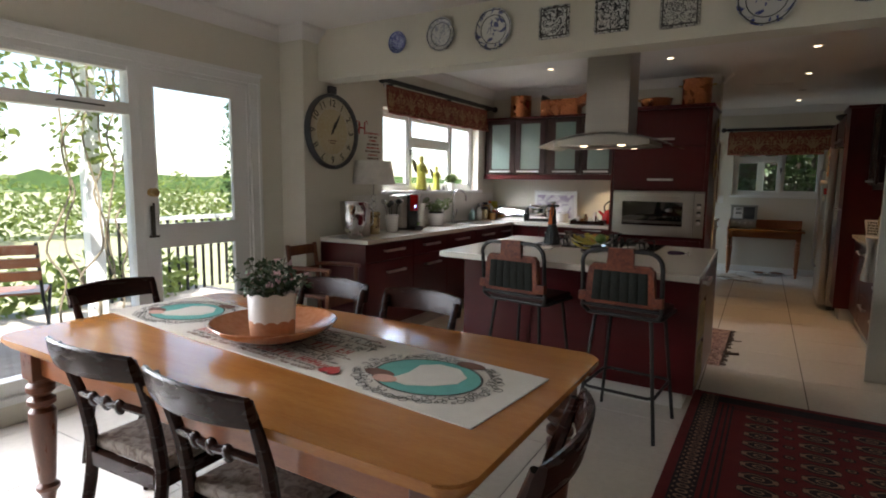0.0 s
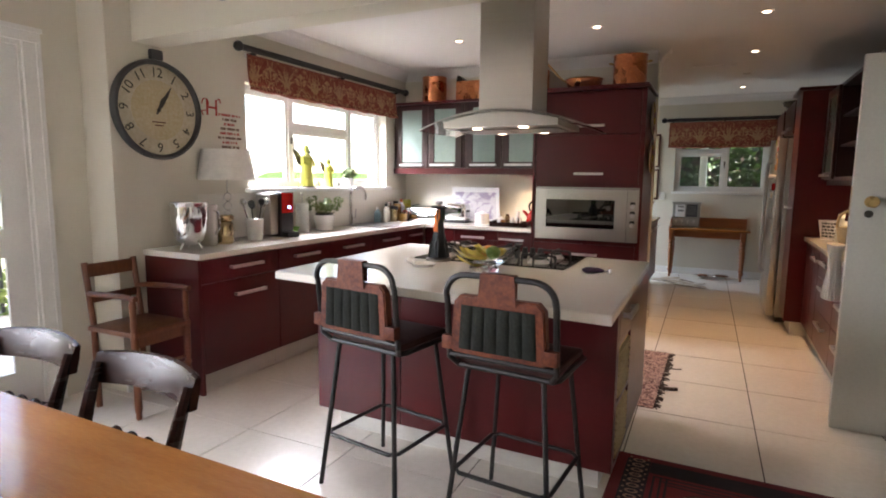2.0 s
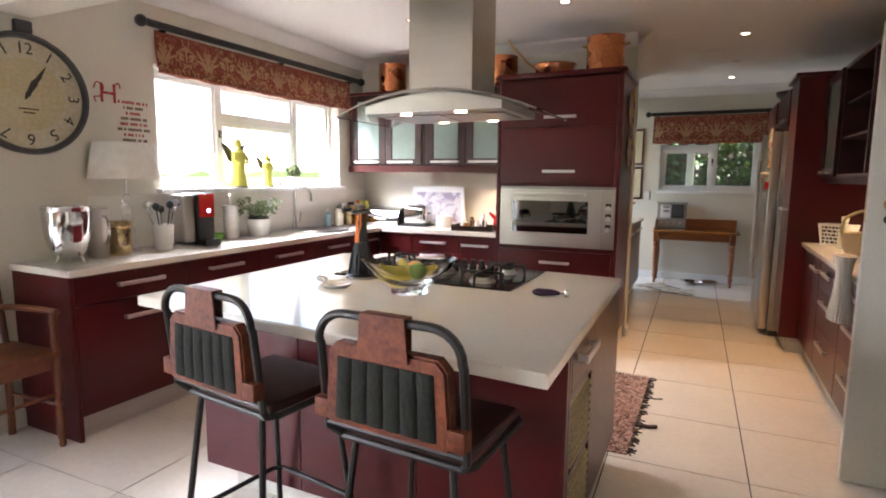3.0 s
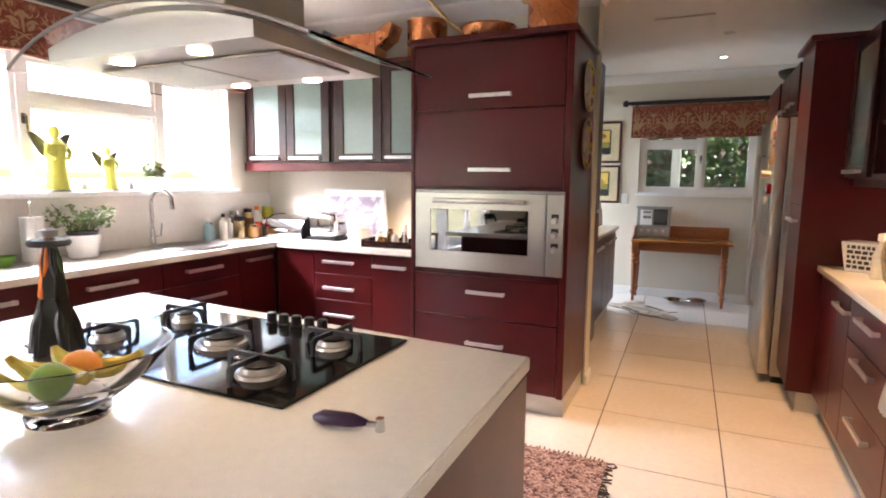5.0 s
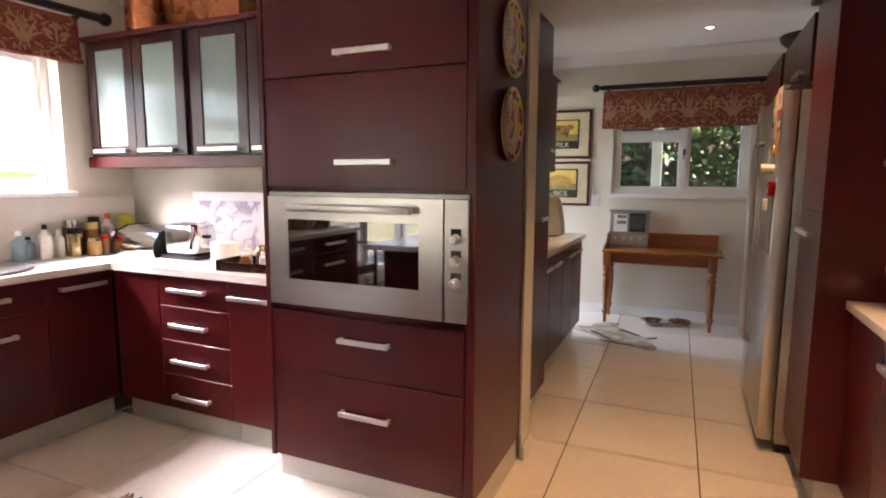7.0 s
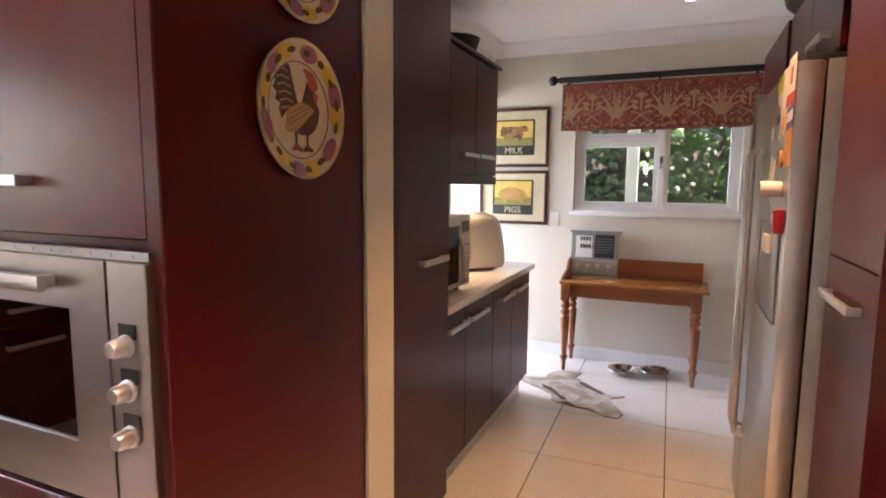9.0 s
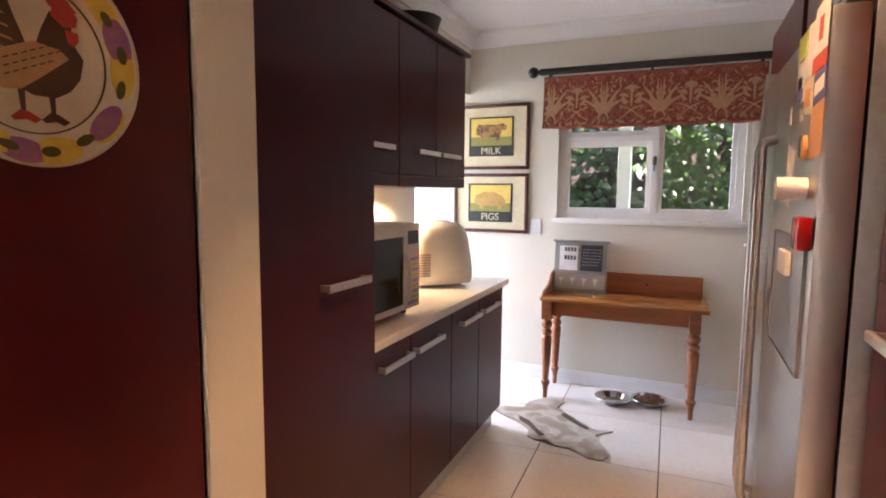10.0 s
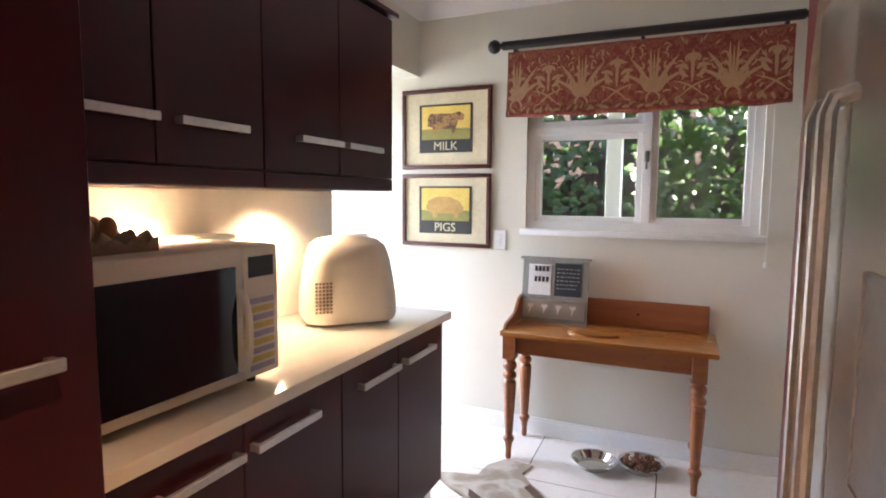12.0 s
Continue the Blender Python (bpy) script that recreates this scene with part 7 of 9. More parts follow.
part("pot", make(lathe, [(0, 0), (0.065, 0), (0.075, 0.008), (0.092, 0.10), (0.095, 0.135), (0.09, 0.137), (0.085, 0.12), (0, 0.12)], 32), M["ceramic"], hp)
part("inner_pot", make(lathe, [(0.078, 0.121), (0.082, 0.155), (0.078, 0.156), (0.072, 0.14), (0, 0.14)], 28), M["black_plastic"], hp)
lv = bmesh.new()
st = bmesh.new()
rg = random.Random(5)
for i in range(34):
    a, r = rg.uniform(0, 6.28), rg.uniform(0.03, 0.17)
    tip = Vector((r * math.cos(a), r * math.sin(a), 0.20 + 0.13 * rg.random()))
    tube(st, [(tip.x * 0.3, tip.y * 0.3, 0.14), (tip.x * 0.6, tip.y * 0.6, 0.22), tip], 0.0018, 5)
    leaves(lv, rg, 16, tip * 0.9, (0.045, 0.045, 0.04), 0.026)
part("stem", st, M["leaf"], hp)["kind"] = "stuff"
part("foliage", lv, M["leaf"], hp, smooth=0)["kind"] = "stuff"

# sink and tap
sk = thing("sink", "round stainless steel inset sink", "sink", pose(SX, SY, WZ))
bm = bmesh.new()
lathe(bm, [(0.20, 0.0008), (0.240, 0.0005), (0.244, 0.006), (0.236, 0.0125), (0.222, 0.0135), (0.212, 0.011), (0.196, 0.003), (0.10, 0.0014), (0, 0.0012)], 48)
part("rim", bm, M["steel_dark"], sk)
bm = bmesh.new()
lathe(bm, [(0, 0.0015), (0.03, 0.0015), (0.03, 0.004), (0.02, 0.005), (0, 0.004)], 20)
part("drain", bm, M["chrome"], sk)
tp = thing("tap", "tall chrome swan-neck kitchen tap", "tap", pose(-2.97, 6.47, WZ))
part("base", make(lathe, [(0, 0), (0.028, 0), (0.028, 0.008), (0.02, 0.014), (0.019, 0.11), (0.014, 0.12), (0, 0.12)], 24), M["chrome"], tp)
bm = bmesh.new()
pts = [(0, 0, 0.11), (0, 0, 0.30)]
for i in range(9):
    a = radians(180 - 22.5 * i)
    pts.append((0.075 + 0.075 * math.cos(a), 0.02 * (1 + math.cos(a)), 0.31 + 0.075 * math.sin(a)))
pts.append((0.152, 0.042, 0.26))
tube(bm, pts, 0.0135, 12)
part("spout", bm, M["chrome"], tp)
part("lever", make(tube, [(0.0, 0.018, 0.07), (0.02, 0.045, 0.075), (0.03, 0.05, 0.16)], 0.006, 8), M["chrome"], tp)

# window sill figures
SILLZ = KW[2] - 0.0015


def angel(y, h):
    """A robed figure with bronze wings on a dark foot, in one mesh."""
    s = h / 0.38
    bm = bmesh.new()
    lathe(bm, [(0.062, 0.012), (0.055, 0.06), (0.046, 0.15), (0.050, 0.22), (0.052, 0.262), (0.030, 0.288), (0.016, 0.296), (0.027, 0.318), (0.027, 0.342), (0.016, 0.362), (0, 0.366)], 16)
    for sx in (-1, 1):
        tube(bm, [(sx * 0.045, -0.01, 0.262), (sx * 0.066, -0.028, 0.21), (sx * 0.030, -0.055, 0.185)], 0.014, 8)
    robe = len(bm.faces)
    for sx in (-1, 1):
        slab(bm, [(sx * 0.020, 0.185), (sx * 0.055, 0.205), (sx * 0.088, 0.262), (sx * 0.118, 0.328), (sx * 0.082, 0.325), (sx * 0.050, 0.300), (sx * 0.018, 0.275)], -0.052, -0.040, 0.003, m=UPRIGHT)
    lathe(bm, [(0, 0), (0.075, 0), (0.078, 0.006), (0.064, 0.0118), (0, 0.0118)], 16)
    bm.faces.ensure_lookup_table()
    for f in bm.faces[robe:]:
        f.material_index = 1
    for v in bm.verts:
        v.co *= s
    ob = solo("angel_figurine", bm, M["yellow_green"], "yellow-green standing angel figurine with bronze wings on the window sill", "figurine", pose(KX - 0.03, y, SILLZ, 0, 0, 90), group="sill figurines")
    ob.data.materials.append(M["bronze"])


angel(5.945, 0.40)
angel(6.265, 0.29)
cp = thing("sill_plant", "small green succulent in a white pot on the sill", "potted plant", pose(KX - 0.01, 6.575, SILLZ))
part("pot", make(lathe, [(0, 0), (0.03, 0), (0.045, 0.085), (0.047, 0.09), (0.04, 0.088), (0, 0.075)], 20), M["ceramic"], cp)
lv = bmesh.new()
leaves(lv, random.Random(7), 320, (0, 0, 0.135), (0.078, 0.078, 0.058), 0.038)
part("foliage", lv, M["leaf"], cp, smooth=0)["kind"] = "stuff"
for y, h in ((6.09, 0.07), (6.40, 0.06)):
    bm = bmesh.new()
    lathe(bm, [(0, 0), (0.02, 0), (0.024, 0.02), (0.018, 0.04), (0.010, 0.05), (0.012, h), (0, h + 0.004)], 14)
    solo("sill_ornament", bm, M["steel_dark"], "tiny grey metal ornament on the window sill", "ornament", pose(KX - 0.02, y, SILLZ), group="sill ornaments")


# bottles and jars in the corner
def bottle(x, y, r, h, mat, cap, label, cat="bottle"):
    b = thing("bottle" if cat == "bottle" else "jar", label, cat, pose(x, y, WZ), group="bottles and jars in the corner")
    part("body", make(lathe, [(0, 0), (r, 0), (r, h * 0.68), (r * 0.45, h * 0.8), (r * 0.4, h * 0.86), (0, h * 0.86)] if cat == "bottle" else [(0, 0), (r, 0), (r * 1.02, h * 0.3), (r, h * 0.8), (0, h * 0.8)], 20), mat, b)
    part("cap", make(lathe, [(0, h * 0.861 if cat == "bottle" else h * 0.801), (r * (0.45 if cat == "bottle" else 0.95), h * 0.861 if cat == "bottle" else h * 0.801), (r * (0.42 if cat == "bottle" else 0.92), h), (0, h)], 16), cap, b)


soap_blue = material("clear_blue_soap", (0.35, 0.52, 0.58), 0.2, bump=0)
amber = material("amber_jar", (0.28, 0.12, 0.03), 0.15, bump=0)
bottle(-2.93, 6.90, 0.035, 0.17, soap_blue, M["white"], "pale blue dish soap bottle by the sink")
bottle(-2.90, 7.02, 0.03, 0.20, M["plastic_white"], M["black_plastic"], "cream hand soap pump bottle by the sink")
bottle(-2.94, 7.12, 0.028, 0.16, M["plastic_white"], M["white"], "white plastic bottle in the corner")
bottle(-2.90, 7.19, 0.045, 0.17, M["gold_glass"], M["black_plastic"], "preserve jar with a dark lid", "jar")
bottle(-2.93, 7.31, 0.045, 0.19, amber, M["brass"], "amber spice jar with a brass lid", "jar")
bottle(-2.84, 7.33, 0.03, 0.12, amber, M["red_gloss"], "small amber jar with red lid", "jar")
bottle(-2.95, 7.43, 0.04, 0.24, M["paper"], M["orange"], "white packet bottle with orange cap")
bottle(-2.86, 7.45, 0.035, 0.15, M["black_plastic"], M["chrome"], "dark glass jar with chrome lid", "jar")
bottle(-2.99, 6.98, 0.032, 0.13, soap_blue, M["black_plastic"], "squat blue washing liquid bottle by the sink")
bottle(-2.99, 7.22, 0.042, 0.21, material("smoked_glass_jar", (0.34, 0.27, 0.18), 0.12, bump=0), M["chrome"], "tall smoked glass jar with a steel lid", "jar")
bottle(-2.82, 7.25, 0.04, 0.11, material("honey_jar", (0.42, 0.22, 0.05), 0.15, bump=0), M["gold_glass"], "low honey jar with a gold lid", "jar")
bottle(-2.99, 7.37, 0.035, 0.22, M["brown_chair"], M["black_plastic"], "tall wooden pepper mill among the jars", "jar")
bottle(-2.84, 7.42, 0.04, 0.13, M["leather_dark"], M["plastic_white"], "dark brown jar with a cream lid", "jar")
bottle(-2.95, 7.56, 0.05, 0.23, material("yellow_packet", (0.62, 0.52, 0.05), 0.4, bump=0), M["yellow_green"], "yellow tin standing in the corner", "jar")
bb = thing("bread_bin", "polished steel roll-top bread bin", "bread bin", pose(-2.60, 7.47, WZ, 0, 0, -4))
bm = bmesh.new()
prof = [(-0.12, 0.0), (-0.13, 0.03), (-0.125, 0.08), (-0.09, 0.14), (-0.03, 0.17), (0.06, 0.175), (0.12, 0.17), (0.12, 0.0)]
slab(bm, [(y, z) for y, z in prof], -0.20, 0.20, m=Matrix(((0, 0, 1, 0), (1, 0, 0, 0), (0, 1, 0, 0), (0, 0, 0, 1))))
part("body", bm, M["chrome"], bb)
for s in (-1, 1):
    bm = bmesh.new()
    slab(bm, [(y * 1.04, z * 1.03) for y, z in prof], s * 0.203 - 0.003, s * 0.203 + 0.003, m=Matrix(((0, 0, 1, 0), (1, 0, 0, 0), (0, 1, 0, 0), (0, 0, 0, 1))))
    part("end_cap", bm, M["black_plastic"], bb)
part("handle", make(tube, [(-0.06, -0.131, 0.06), (-0.06, -0.15, 0.065), (0.06, -0.15, 0.065), (0.06, -0.131, 0.06)], 0.006, 8), M["chrome"], bb)
to = thing("toaster", "retro chrome two-slot toaster", "toaster", pose(-2.24, 7.44, WZ))
bm = bmesh.new()
box(bm, -0.13, 0.13, -0.09, 0.09, 0.02, 0.205, 0.045, 4)
part("body", bm, M["chrome"], to)
part("base", make(box, -0.135, 0.135, -0.095, 0.095, 0.0, 0.022, 0.006), M["black_plastic"], to)
sl = bmesh.new()
for y in (-0.03, 0.03):
    box(sl, -0.085, 0.085, y - 0.011, y + 0.011, 0.2052, 0.2065)
part("slot", sl, M["black_plastic"], to, smooth=0)
part("lever", make(box, 0.131, 0.15, -0.02, 0.02, 0.12, 0.14, 0.004, 1), M["black_plastic"], to)
tw_ = thing("bread_stand", "small white marbled picture leaning behind the toaster", "picture", pose(-2.10, BACK - 0.06, WZ + 0.004, 6, 0, 0))
part("backing", make(box, -0.285, 0.285, 0, 0.012, 0.0, 0.385, 0.003, 1), M["white"], tw_)
part("print", make(box, -0.25, 0.25, -0.002, -0.0003, 0.03, 0.33), two_tone("mauve_flower_print", (0.62, 0.60, 0.60), (0.34, 0.28, 0.38), 9, 0.46, 0.60, 0.4, bump=0), tw_, smooth=0)
wb_ = thing("sugar_tin", "white enamel tin with lid beside the toaster", "tin", pose(-1.93, 7.40, WZ))
part("tin", make(lathe, [(0, 0), (0.075, 0), (0.078, 0.01), (0.075, 0.10), (0, 0.10)], 28), M["ceramic"], wb_)
part("lid", make(lathe, [(0, 0.101), (0.079, 0.101), (0.079, 0.112), (0.02, 0.125), (0.018, 0.14), (0, 0.142)], 28), M["ceramic"], wb_)
tr_ = thing("tray", "dark brown wooden tray holding small jars", "tray", pose(-1.565, 7.30, WZ, 0, 0, 6))
bm = bmesh.new()
box(bm, -0.18, 0.18, -0.12, 0.12, 0, 0.008)
for s in (-1, 1):
    box(bm, -0.18, 0.18, s * 0.126 - 0.006, s * 0.126 + 0.006, 0.0, 0.045)
    box(bm, s * 0.186 - 0.006, s * 0.186 + 0.006, -0.132, 0.132, 0.0, 0.055)
part("tray_body", bm, M["dark_chair"], tr_)
for x, y, r, h, mt in ((-0.12, 0.02, 0.03, 0.09, M["ceramic"]), (-0.05, 0.05, 0.028, 0.11, M["gold_glass"]), (0.02, -0.02, 0.025, 0.08, M["ceramic"]), (0.06, 0.06, 0.024, 0.14, M["ceramic"]), (-0.07, -0.06, 0.03, 0.06, amber), (0.1, -0.05, 0.022, 0.10, M["clear_glass"])):
    bm = bmesh.new()
    lathe(bm, [(0, 0), (r, 0), (r, h * 0.7), (r * 0.7, h * 0.82), (r * 0.75, h), (0, h)], 16)
    solo("small_jar", bm, mt, "small condiment jar standing on the brown tray", "jar", pose(-1.565, 7.30, WZ + 0.0085, 0, 0, 6) @ pose(x, y, 0), group="jars on the tray")
kt_ = thing("kettle", "red enamel whistling kettle with a black handle", "kettle", pose(-1.375, 7.52, WZ))
part("body", make(lathe, [(0, 0), (0.095, 0), (0.10, 0.02), (0.085, 0.10), (0.05, 0.16), (0.03, 0.17), (0, 0.17)], 32), M["red_gloss"], kt_)
part("lid_knob", make(lathe, [(0, 0.171), (0.012, 0.171), (0.016, 0.19), (0, 0.195)], 14), M["black_plastic"], kt_)
part("handle", make(tube, arc([(-0.06, 0, 0.15), (-0.065, 0, 0.22), (0, 0, 0.27), (0.065, 0, 0.22), (0.06, 0, 0.15)], 5), 0.010, 8), M["black_plastic"], kt_)
part("spout", make(cyl, (-0.07, -0.02, 0.10), (-0.125, -0.035, 0.155), 0.02, 0.012), M["red_gloss"], kt_)

# ---- copper on the cabinets ----
CZ = 2.2225


def copper_pot(x, y, z, r, h, label, knobs=True):
    c = thing("copper_pot", label, "pot", pose(x, y, z), group="copper pots on the cabinets")
    part("pot", make(lathe, [(0, 0), (r * 0.96, 0), (r, 0.01), (r, h - 0.01), (r * 1.04, h), (r * 0.97, h - 0.002), (r * 0.95, 0.02), (0, 0.02)], 36), M["copper"], c)
    if knobs:
        for s in (-1, 1):
            part("side_handle", make(tube, arc([(s * r, -0.03, h * 0.78), (s * (r + 0.035), -0.02, h * 0.80), (s * (r + 0.035), 0.02, h * 0.80), (s * r, 0.03, h * 0.78)], 4), 0.006, 8), M["brass"], c)


copper_pot(-2.58, 7.53, CZ, 0.135, 0.27, "tall copper bin on the wall cabinet", False)
cb = thing("copper_planter", "copper trough with flared dark spout ends", "planter", pose(-2.0, 7.53, CZ))
part("trough", make(box, -0.28, 0.20, -0.09, 0.09, 0, 0.20, 0.012, 3), M["copper"], cb)
bm = bmesh.new()
slab(bm, [(0.20, 0.10), (0.20, 0.20), (0.32, 0.265), (0.335, 0.25), (0.30, 0.16)], -0.08, 0.08, m=UPRIGHT)
part("spout", bm, M["copper"], cb)
bm = bmesh.new()
slab(bm, [(-0.28, 0.20), (-0.17, 0.20), (-0.25, 0.26), (-0.27, 0.26)], -0.07, 0.07, m=UPRIGHT)
part("flap", bm, M["black_iron"], cb)
copper_pot(-1.42, 7.53, CZ, 0.14, 0.25, "dented copper pail on the wall cabinet", False)
TZT = 2.2055
pn = thing("copper_pan", "shallow copper pan with a long brass handle", "pan", pose(-0.86, 7.25, TZT))
part("pan", make(lathe, [(0, 0), (0.12, 0), (0.155, 0.05), (0.165, 0.10), (0.175, 0.106), (0.158, 0.098), (0.145, 0.05), (0.11, 0.012), (0, 0.012)], 36), M["copper"], pn)
part("handle", make(tube, [(-0.15, -0.03, 0.08), (-0.22, -0.06, 0.13), (-0.36, -0.16, 0.30)], 0.011, 10), M["brass"], pn)
copper_pot(-0.45, 7.22, TZT, 0.145, 0.28, "large copper stockpot with brass handles on the oven tower")

# ---- on the island ----
IZ = 0.9075
fb = thing("fruit_bowl", "clear glass bowl on a foot holding fruit", "bowl", pose(-0.735, 4.545, IZ))
bm = bmesh.new()
lathe(bm, [(0, 0), (0.075, 0), (0.077, 0.012), (0.07, 0.022), (0.095, 0.04), (0.145, 0.08), (0.185, 0.125), (0.196, 0.14), (0.190, 0.141), (0.14, 0.088), (0.08, 0.05), (0, 0.042)], 44)
part("glass", bm, M["bowl_glass"], fb)
for x, y, z, a, mt in ((-0.05, -0.04, 0.10, 20, "banana"), (-0.02, 0.0, 0.115, 30, "banana"), (0.02, 0.04, 0.125, 15, "banana"), (0.04, -0.01, 0.14, -10, "banana"), (0.0, 0.07, 0.13, 40, "banana"), (-0.08, 0.03, 0.12, 60, "banana")):
    bm = bmesh.new()
    pts = [(0.085 * math.cos(radians(q)) - 0.0, 0.0, 0.05 * math.sin(radians(q))) for q in range(200, 345, 18)]
    n = len(pts)
    tube(bm, pts, 0.016, 8, radii=[0.006 + 0.012 * math.sin(math.pi * min(1, max(0.0, (i + 0.3) / (n - 0.4)))) for i in range(n)])
    solo("banana", bm, M[mt], "ripe yellow banana in the glass bowl", "banana", pose(-0.735 + x, 4.545 + y, IZ + z, 0, 8, a), group="fruit in the bowl")
bm = bmesh.new()
ball(bm, (0, 0, 0), 0.036, 0.036, 0.034, 20, 14)
solo("lime", bm, M["lime"], "green citrus fruit in the glass bowl", "lime", pose(-0.66, 4.475, IZ + 0.105), group="fruit in the bowl")
bm = bmesh.new()
ball(bm, (0, 0, 0), 0.037, 0.037, 0.035, 20, 14)
solo("orange", bm, M["orange_fruit"], "orange in the glass bowl", "orange", pose(-0.72, 4.565, IZ + 0.095), group="fruit in the bowl")
uh = thing("utensil_carousel", "standing carousel of black, orange and green kitchen utensils", "utensil stand", pose(-1.10, 4.74, IZ))
part("base", make(lathe, [(0, 0), (0.075, 0), (0.075, 0.012), (0.02, 0.02), (0.008, 0.03), (0.008, 0.32), (0.02, 0.325), (0.022, 0.34), (0, 0.345)], 28), M["steel_dark"], uh)
part("hanger", make(lathe, [(0, 0.30), (0.045, 0.30), (0.05, 0.308), (0.045, 0.316), (0, 0.318)], 24), M["black_plastic"], uh)
for i in range(6):
    a = radians(60 * i + 255)
    mt = (M["orange"], M["black_plastic"], M["black_plastic"], M["green_plastic"], M["black_plastic"], M["orange"])[i]
    q = pose(0.052 * math.cos(a), 0.052 * math.sin(a), 0, 0, 0, math.degrees(a) + 90) @ pose(0, 0, 0, -9, 0, 0)
    bm = bmesh.new()
    slab(bm, [(-0.014, 0.17), (0.014, 0.17), (0.017, 0.26), (0.010, 0.325), (-0.010, 0.325), (-0.017, 0.26)], -0.007, 0.007, 0.003, m=q @ UPRIGHT)
    u_ = part("utensil_handle", bm, mt, uh)
    bm = bmesh.new()
    slab(bm, [(-0.012, 0.169), (0.012, 0.169), (0.036, 0.10), (0.038, 0.02), (-0.038, 0.02), (-0.036, 0.10)], -0.005, 0.005, 0.002, m=q @ UPRIGHT)
    part("utensil_head", bm, M["black_plastic"], u_)
sr = thing("spoon_rest", "white ceramic spoon rest on the island", "spoon rest", pose(-1.07, 4.50, IZ))
bm = bmesh.new()
lathe(bm, [(0, 0), (0.05, 0), (0.068, 0.014), (0.07, 0.018), (0.064, 0.016), (0.045, 0.006), (0, 0.005)], 28)
part("dish", bm, M["ceramic"], sr)
part("handle", make(tube, arc([(-0.055, 0, 0.012), (-0.10, 0.02, 0.022), (-0.13, 0.05, 0.022), (-0.10, 0.075, 0.014)], 4), 0.012, 8), M["ceramic"], sr)
gd_ = thing("garlic_tool", "small dark purple hand tool with a steel nozzle", "kitchen tool", pose(-0.20, 4.74, IZ, 0, 0, 12))
bm = bmesh.new()
tube(bm, [(-0.07, 0, 0.014), (-0.05, 0, 0.016), (0.01, 0, 0.016), (0.04, 0, 0.014)], 0.015, 12, radii=[0.006, 0.015, 0.014, 0.006])
part("grip", bm, material("aubergine_plastic", (0.03, 0.008, 0.035), 0.3, bump=0), gd_)
bm = bmesh.new()
tube(bm, [(0.04, 0, 0.012), (0.065, 0, 0.012)], 0.006, 8)
cyl(bm, (0.066, 0, 0.0005), (0.066, 0, 0.026), 0.010, 0.008)
part("nozzle", bm, M["chrome"], gd_)

# ---- pantry worktop things ----
mw = thing("microwave", "cream white microwave oven with a black glass door", "microwave", pose(-0.467, 8.36, WZ, 0, 0, 88.5))
MWW, MWH, MWD = 0.585, 0.382, 0.40
part("body", make(box, 0, MWW, 0.02, MWD, 0.026, MWH, 0.012), M["plastic_white"], mw)
d = part("door", make(box, 0.002, MWW * 0.78, 0, 0.019, 0.028, MWH - 0.002, 0.008), M["plastic_white"], mw)
part("window", make(box, 0.02, MWW * 0.735, -0.0035, -0.0005, 0.055, MWH - 0.05, 0.001, 1), M["black_glass"], d, "black glass window", smooth=0)
part("door_handle", make(tube, arc([(MWW * 0.765, -0.001, 0.06), (MWW * 0.765, -0.022, 0.10), (MWW * 0.765, -0.024, 0.2), (MWW * 0.765, -0.001, 0.27)], 4), 0.011, 8), M["plastic_white"], d)
pn_ = part("control_panel", make(box, MWW * 0.785, MWW - 0.002, 0, 0.019, 0.028, MWH - 0.002, 0.006), M["plastic_white"], mw)
part("display", make(box, MWW * 0.81, MWW - 0.02, -0.002, -0.0003, MWH - 0.085, MWH - 0.03), M["black_glass"], pn_, smooth=0)
tints = (material("lilac_label", (0.45, 0.42, 0.60), 0.5, bump=0), material("yellow_label", (0.70, 0.58, 0.20), 0.5, bump=0))
for i in range(9):
    part("label_bar", make(box, MWW * 0.81, MWW - 0.02, -0.0014, -0.0003, 0.045 + i * 0.0225, 0.060 + i * 0.0225), tints[i % 2], pn_, smooth=0)
ft = bmesh.new()
for x in (0.04, MWW - 0.06):
    for y in (0.05, MWD - 0.05):
        cyl(ft, (x, y, 0), (x, y, 0.0265), 0.012)
part("foot", ft, M["black_plastic"], mw)
eg = thing("egg_tray", "brown cardboard egg tray on the microwave", "egg tray", pose(-0.66, 8.50, WZ + MWH + 0.0005))
bm = bmesh.new()
n, mm = 36, 20
grid = []
for i in range(n + 1):
    row = []
    for j in range(mm + 1):
        x, y = -0.15 + 0.27 * i / n, -0.14 + 0.28 * j / mm
        row.append((x, y, 0.012 + 0.032 * abs(math.sin(x * math.pi / 0.055) * math.sin(y * math.pi / 0.055)) + 0.004))
    grid.append(row)
tv = [[bm.verts.new(p) for p in r] for r in grid]
bv = [[bm.verts.new((p[0], p[1], p[2] - 0.004 if 0 < a < n and 0 < b < mm else 0.0)) for b, p in enumerate(r)] for a, r in enumerate(grid)]
for i in range(n):
    for j in range(mm):
        bm.faces.new((tv[i][j], tv[i + 1][j], tv[i + 1][j + 1], tv[i][j + 1]))
        bm.faces.new((bv[i][j], bv[i][j + 1], bv[i + 1][j + 1], bv[i + 1][j]))
for i in range(n):
    bm.faces.new((tv[i][0], bv[i][0], bv[i + 1][0], tv[i + 1][0]))
    bm.faces.new((tv[i][mm], tv[i + 1][mm], bv[i + 1][mm], bv[i][mm]))
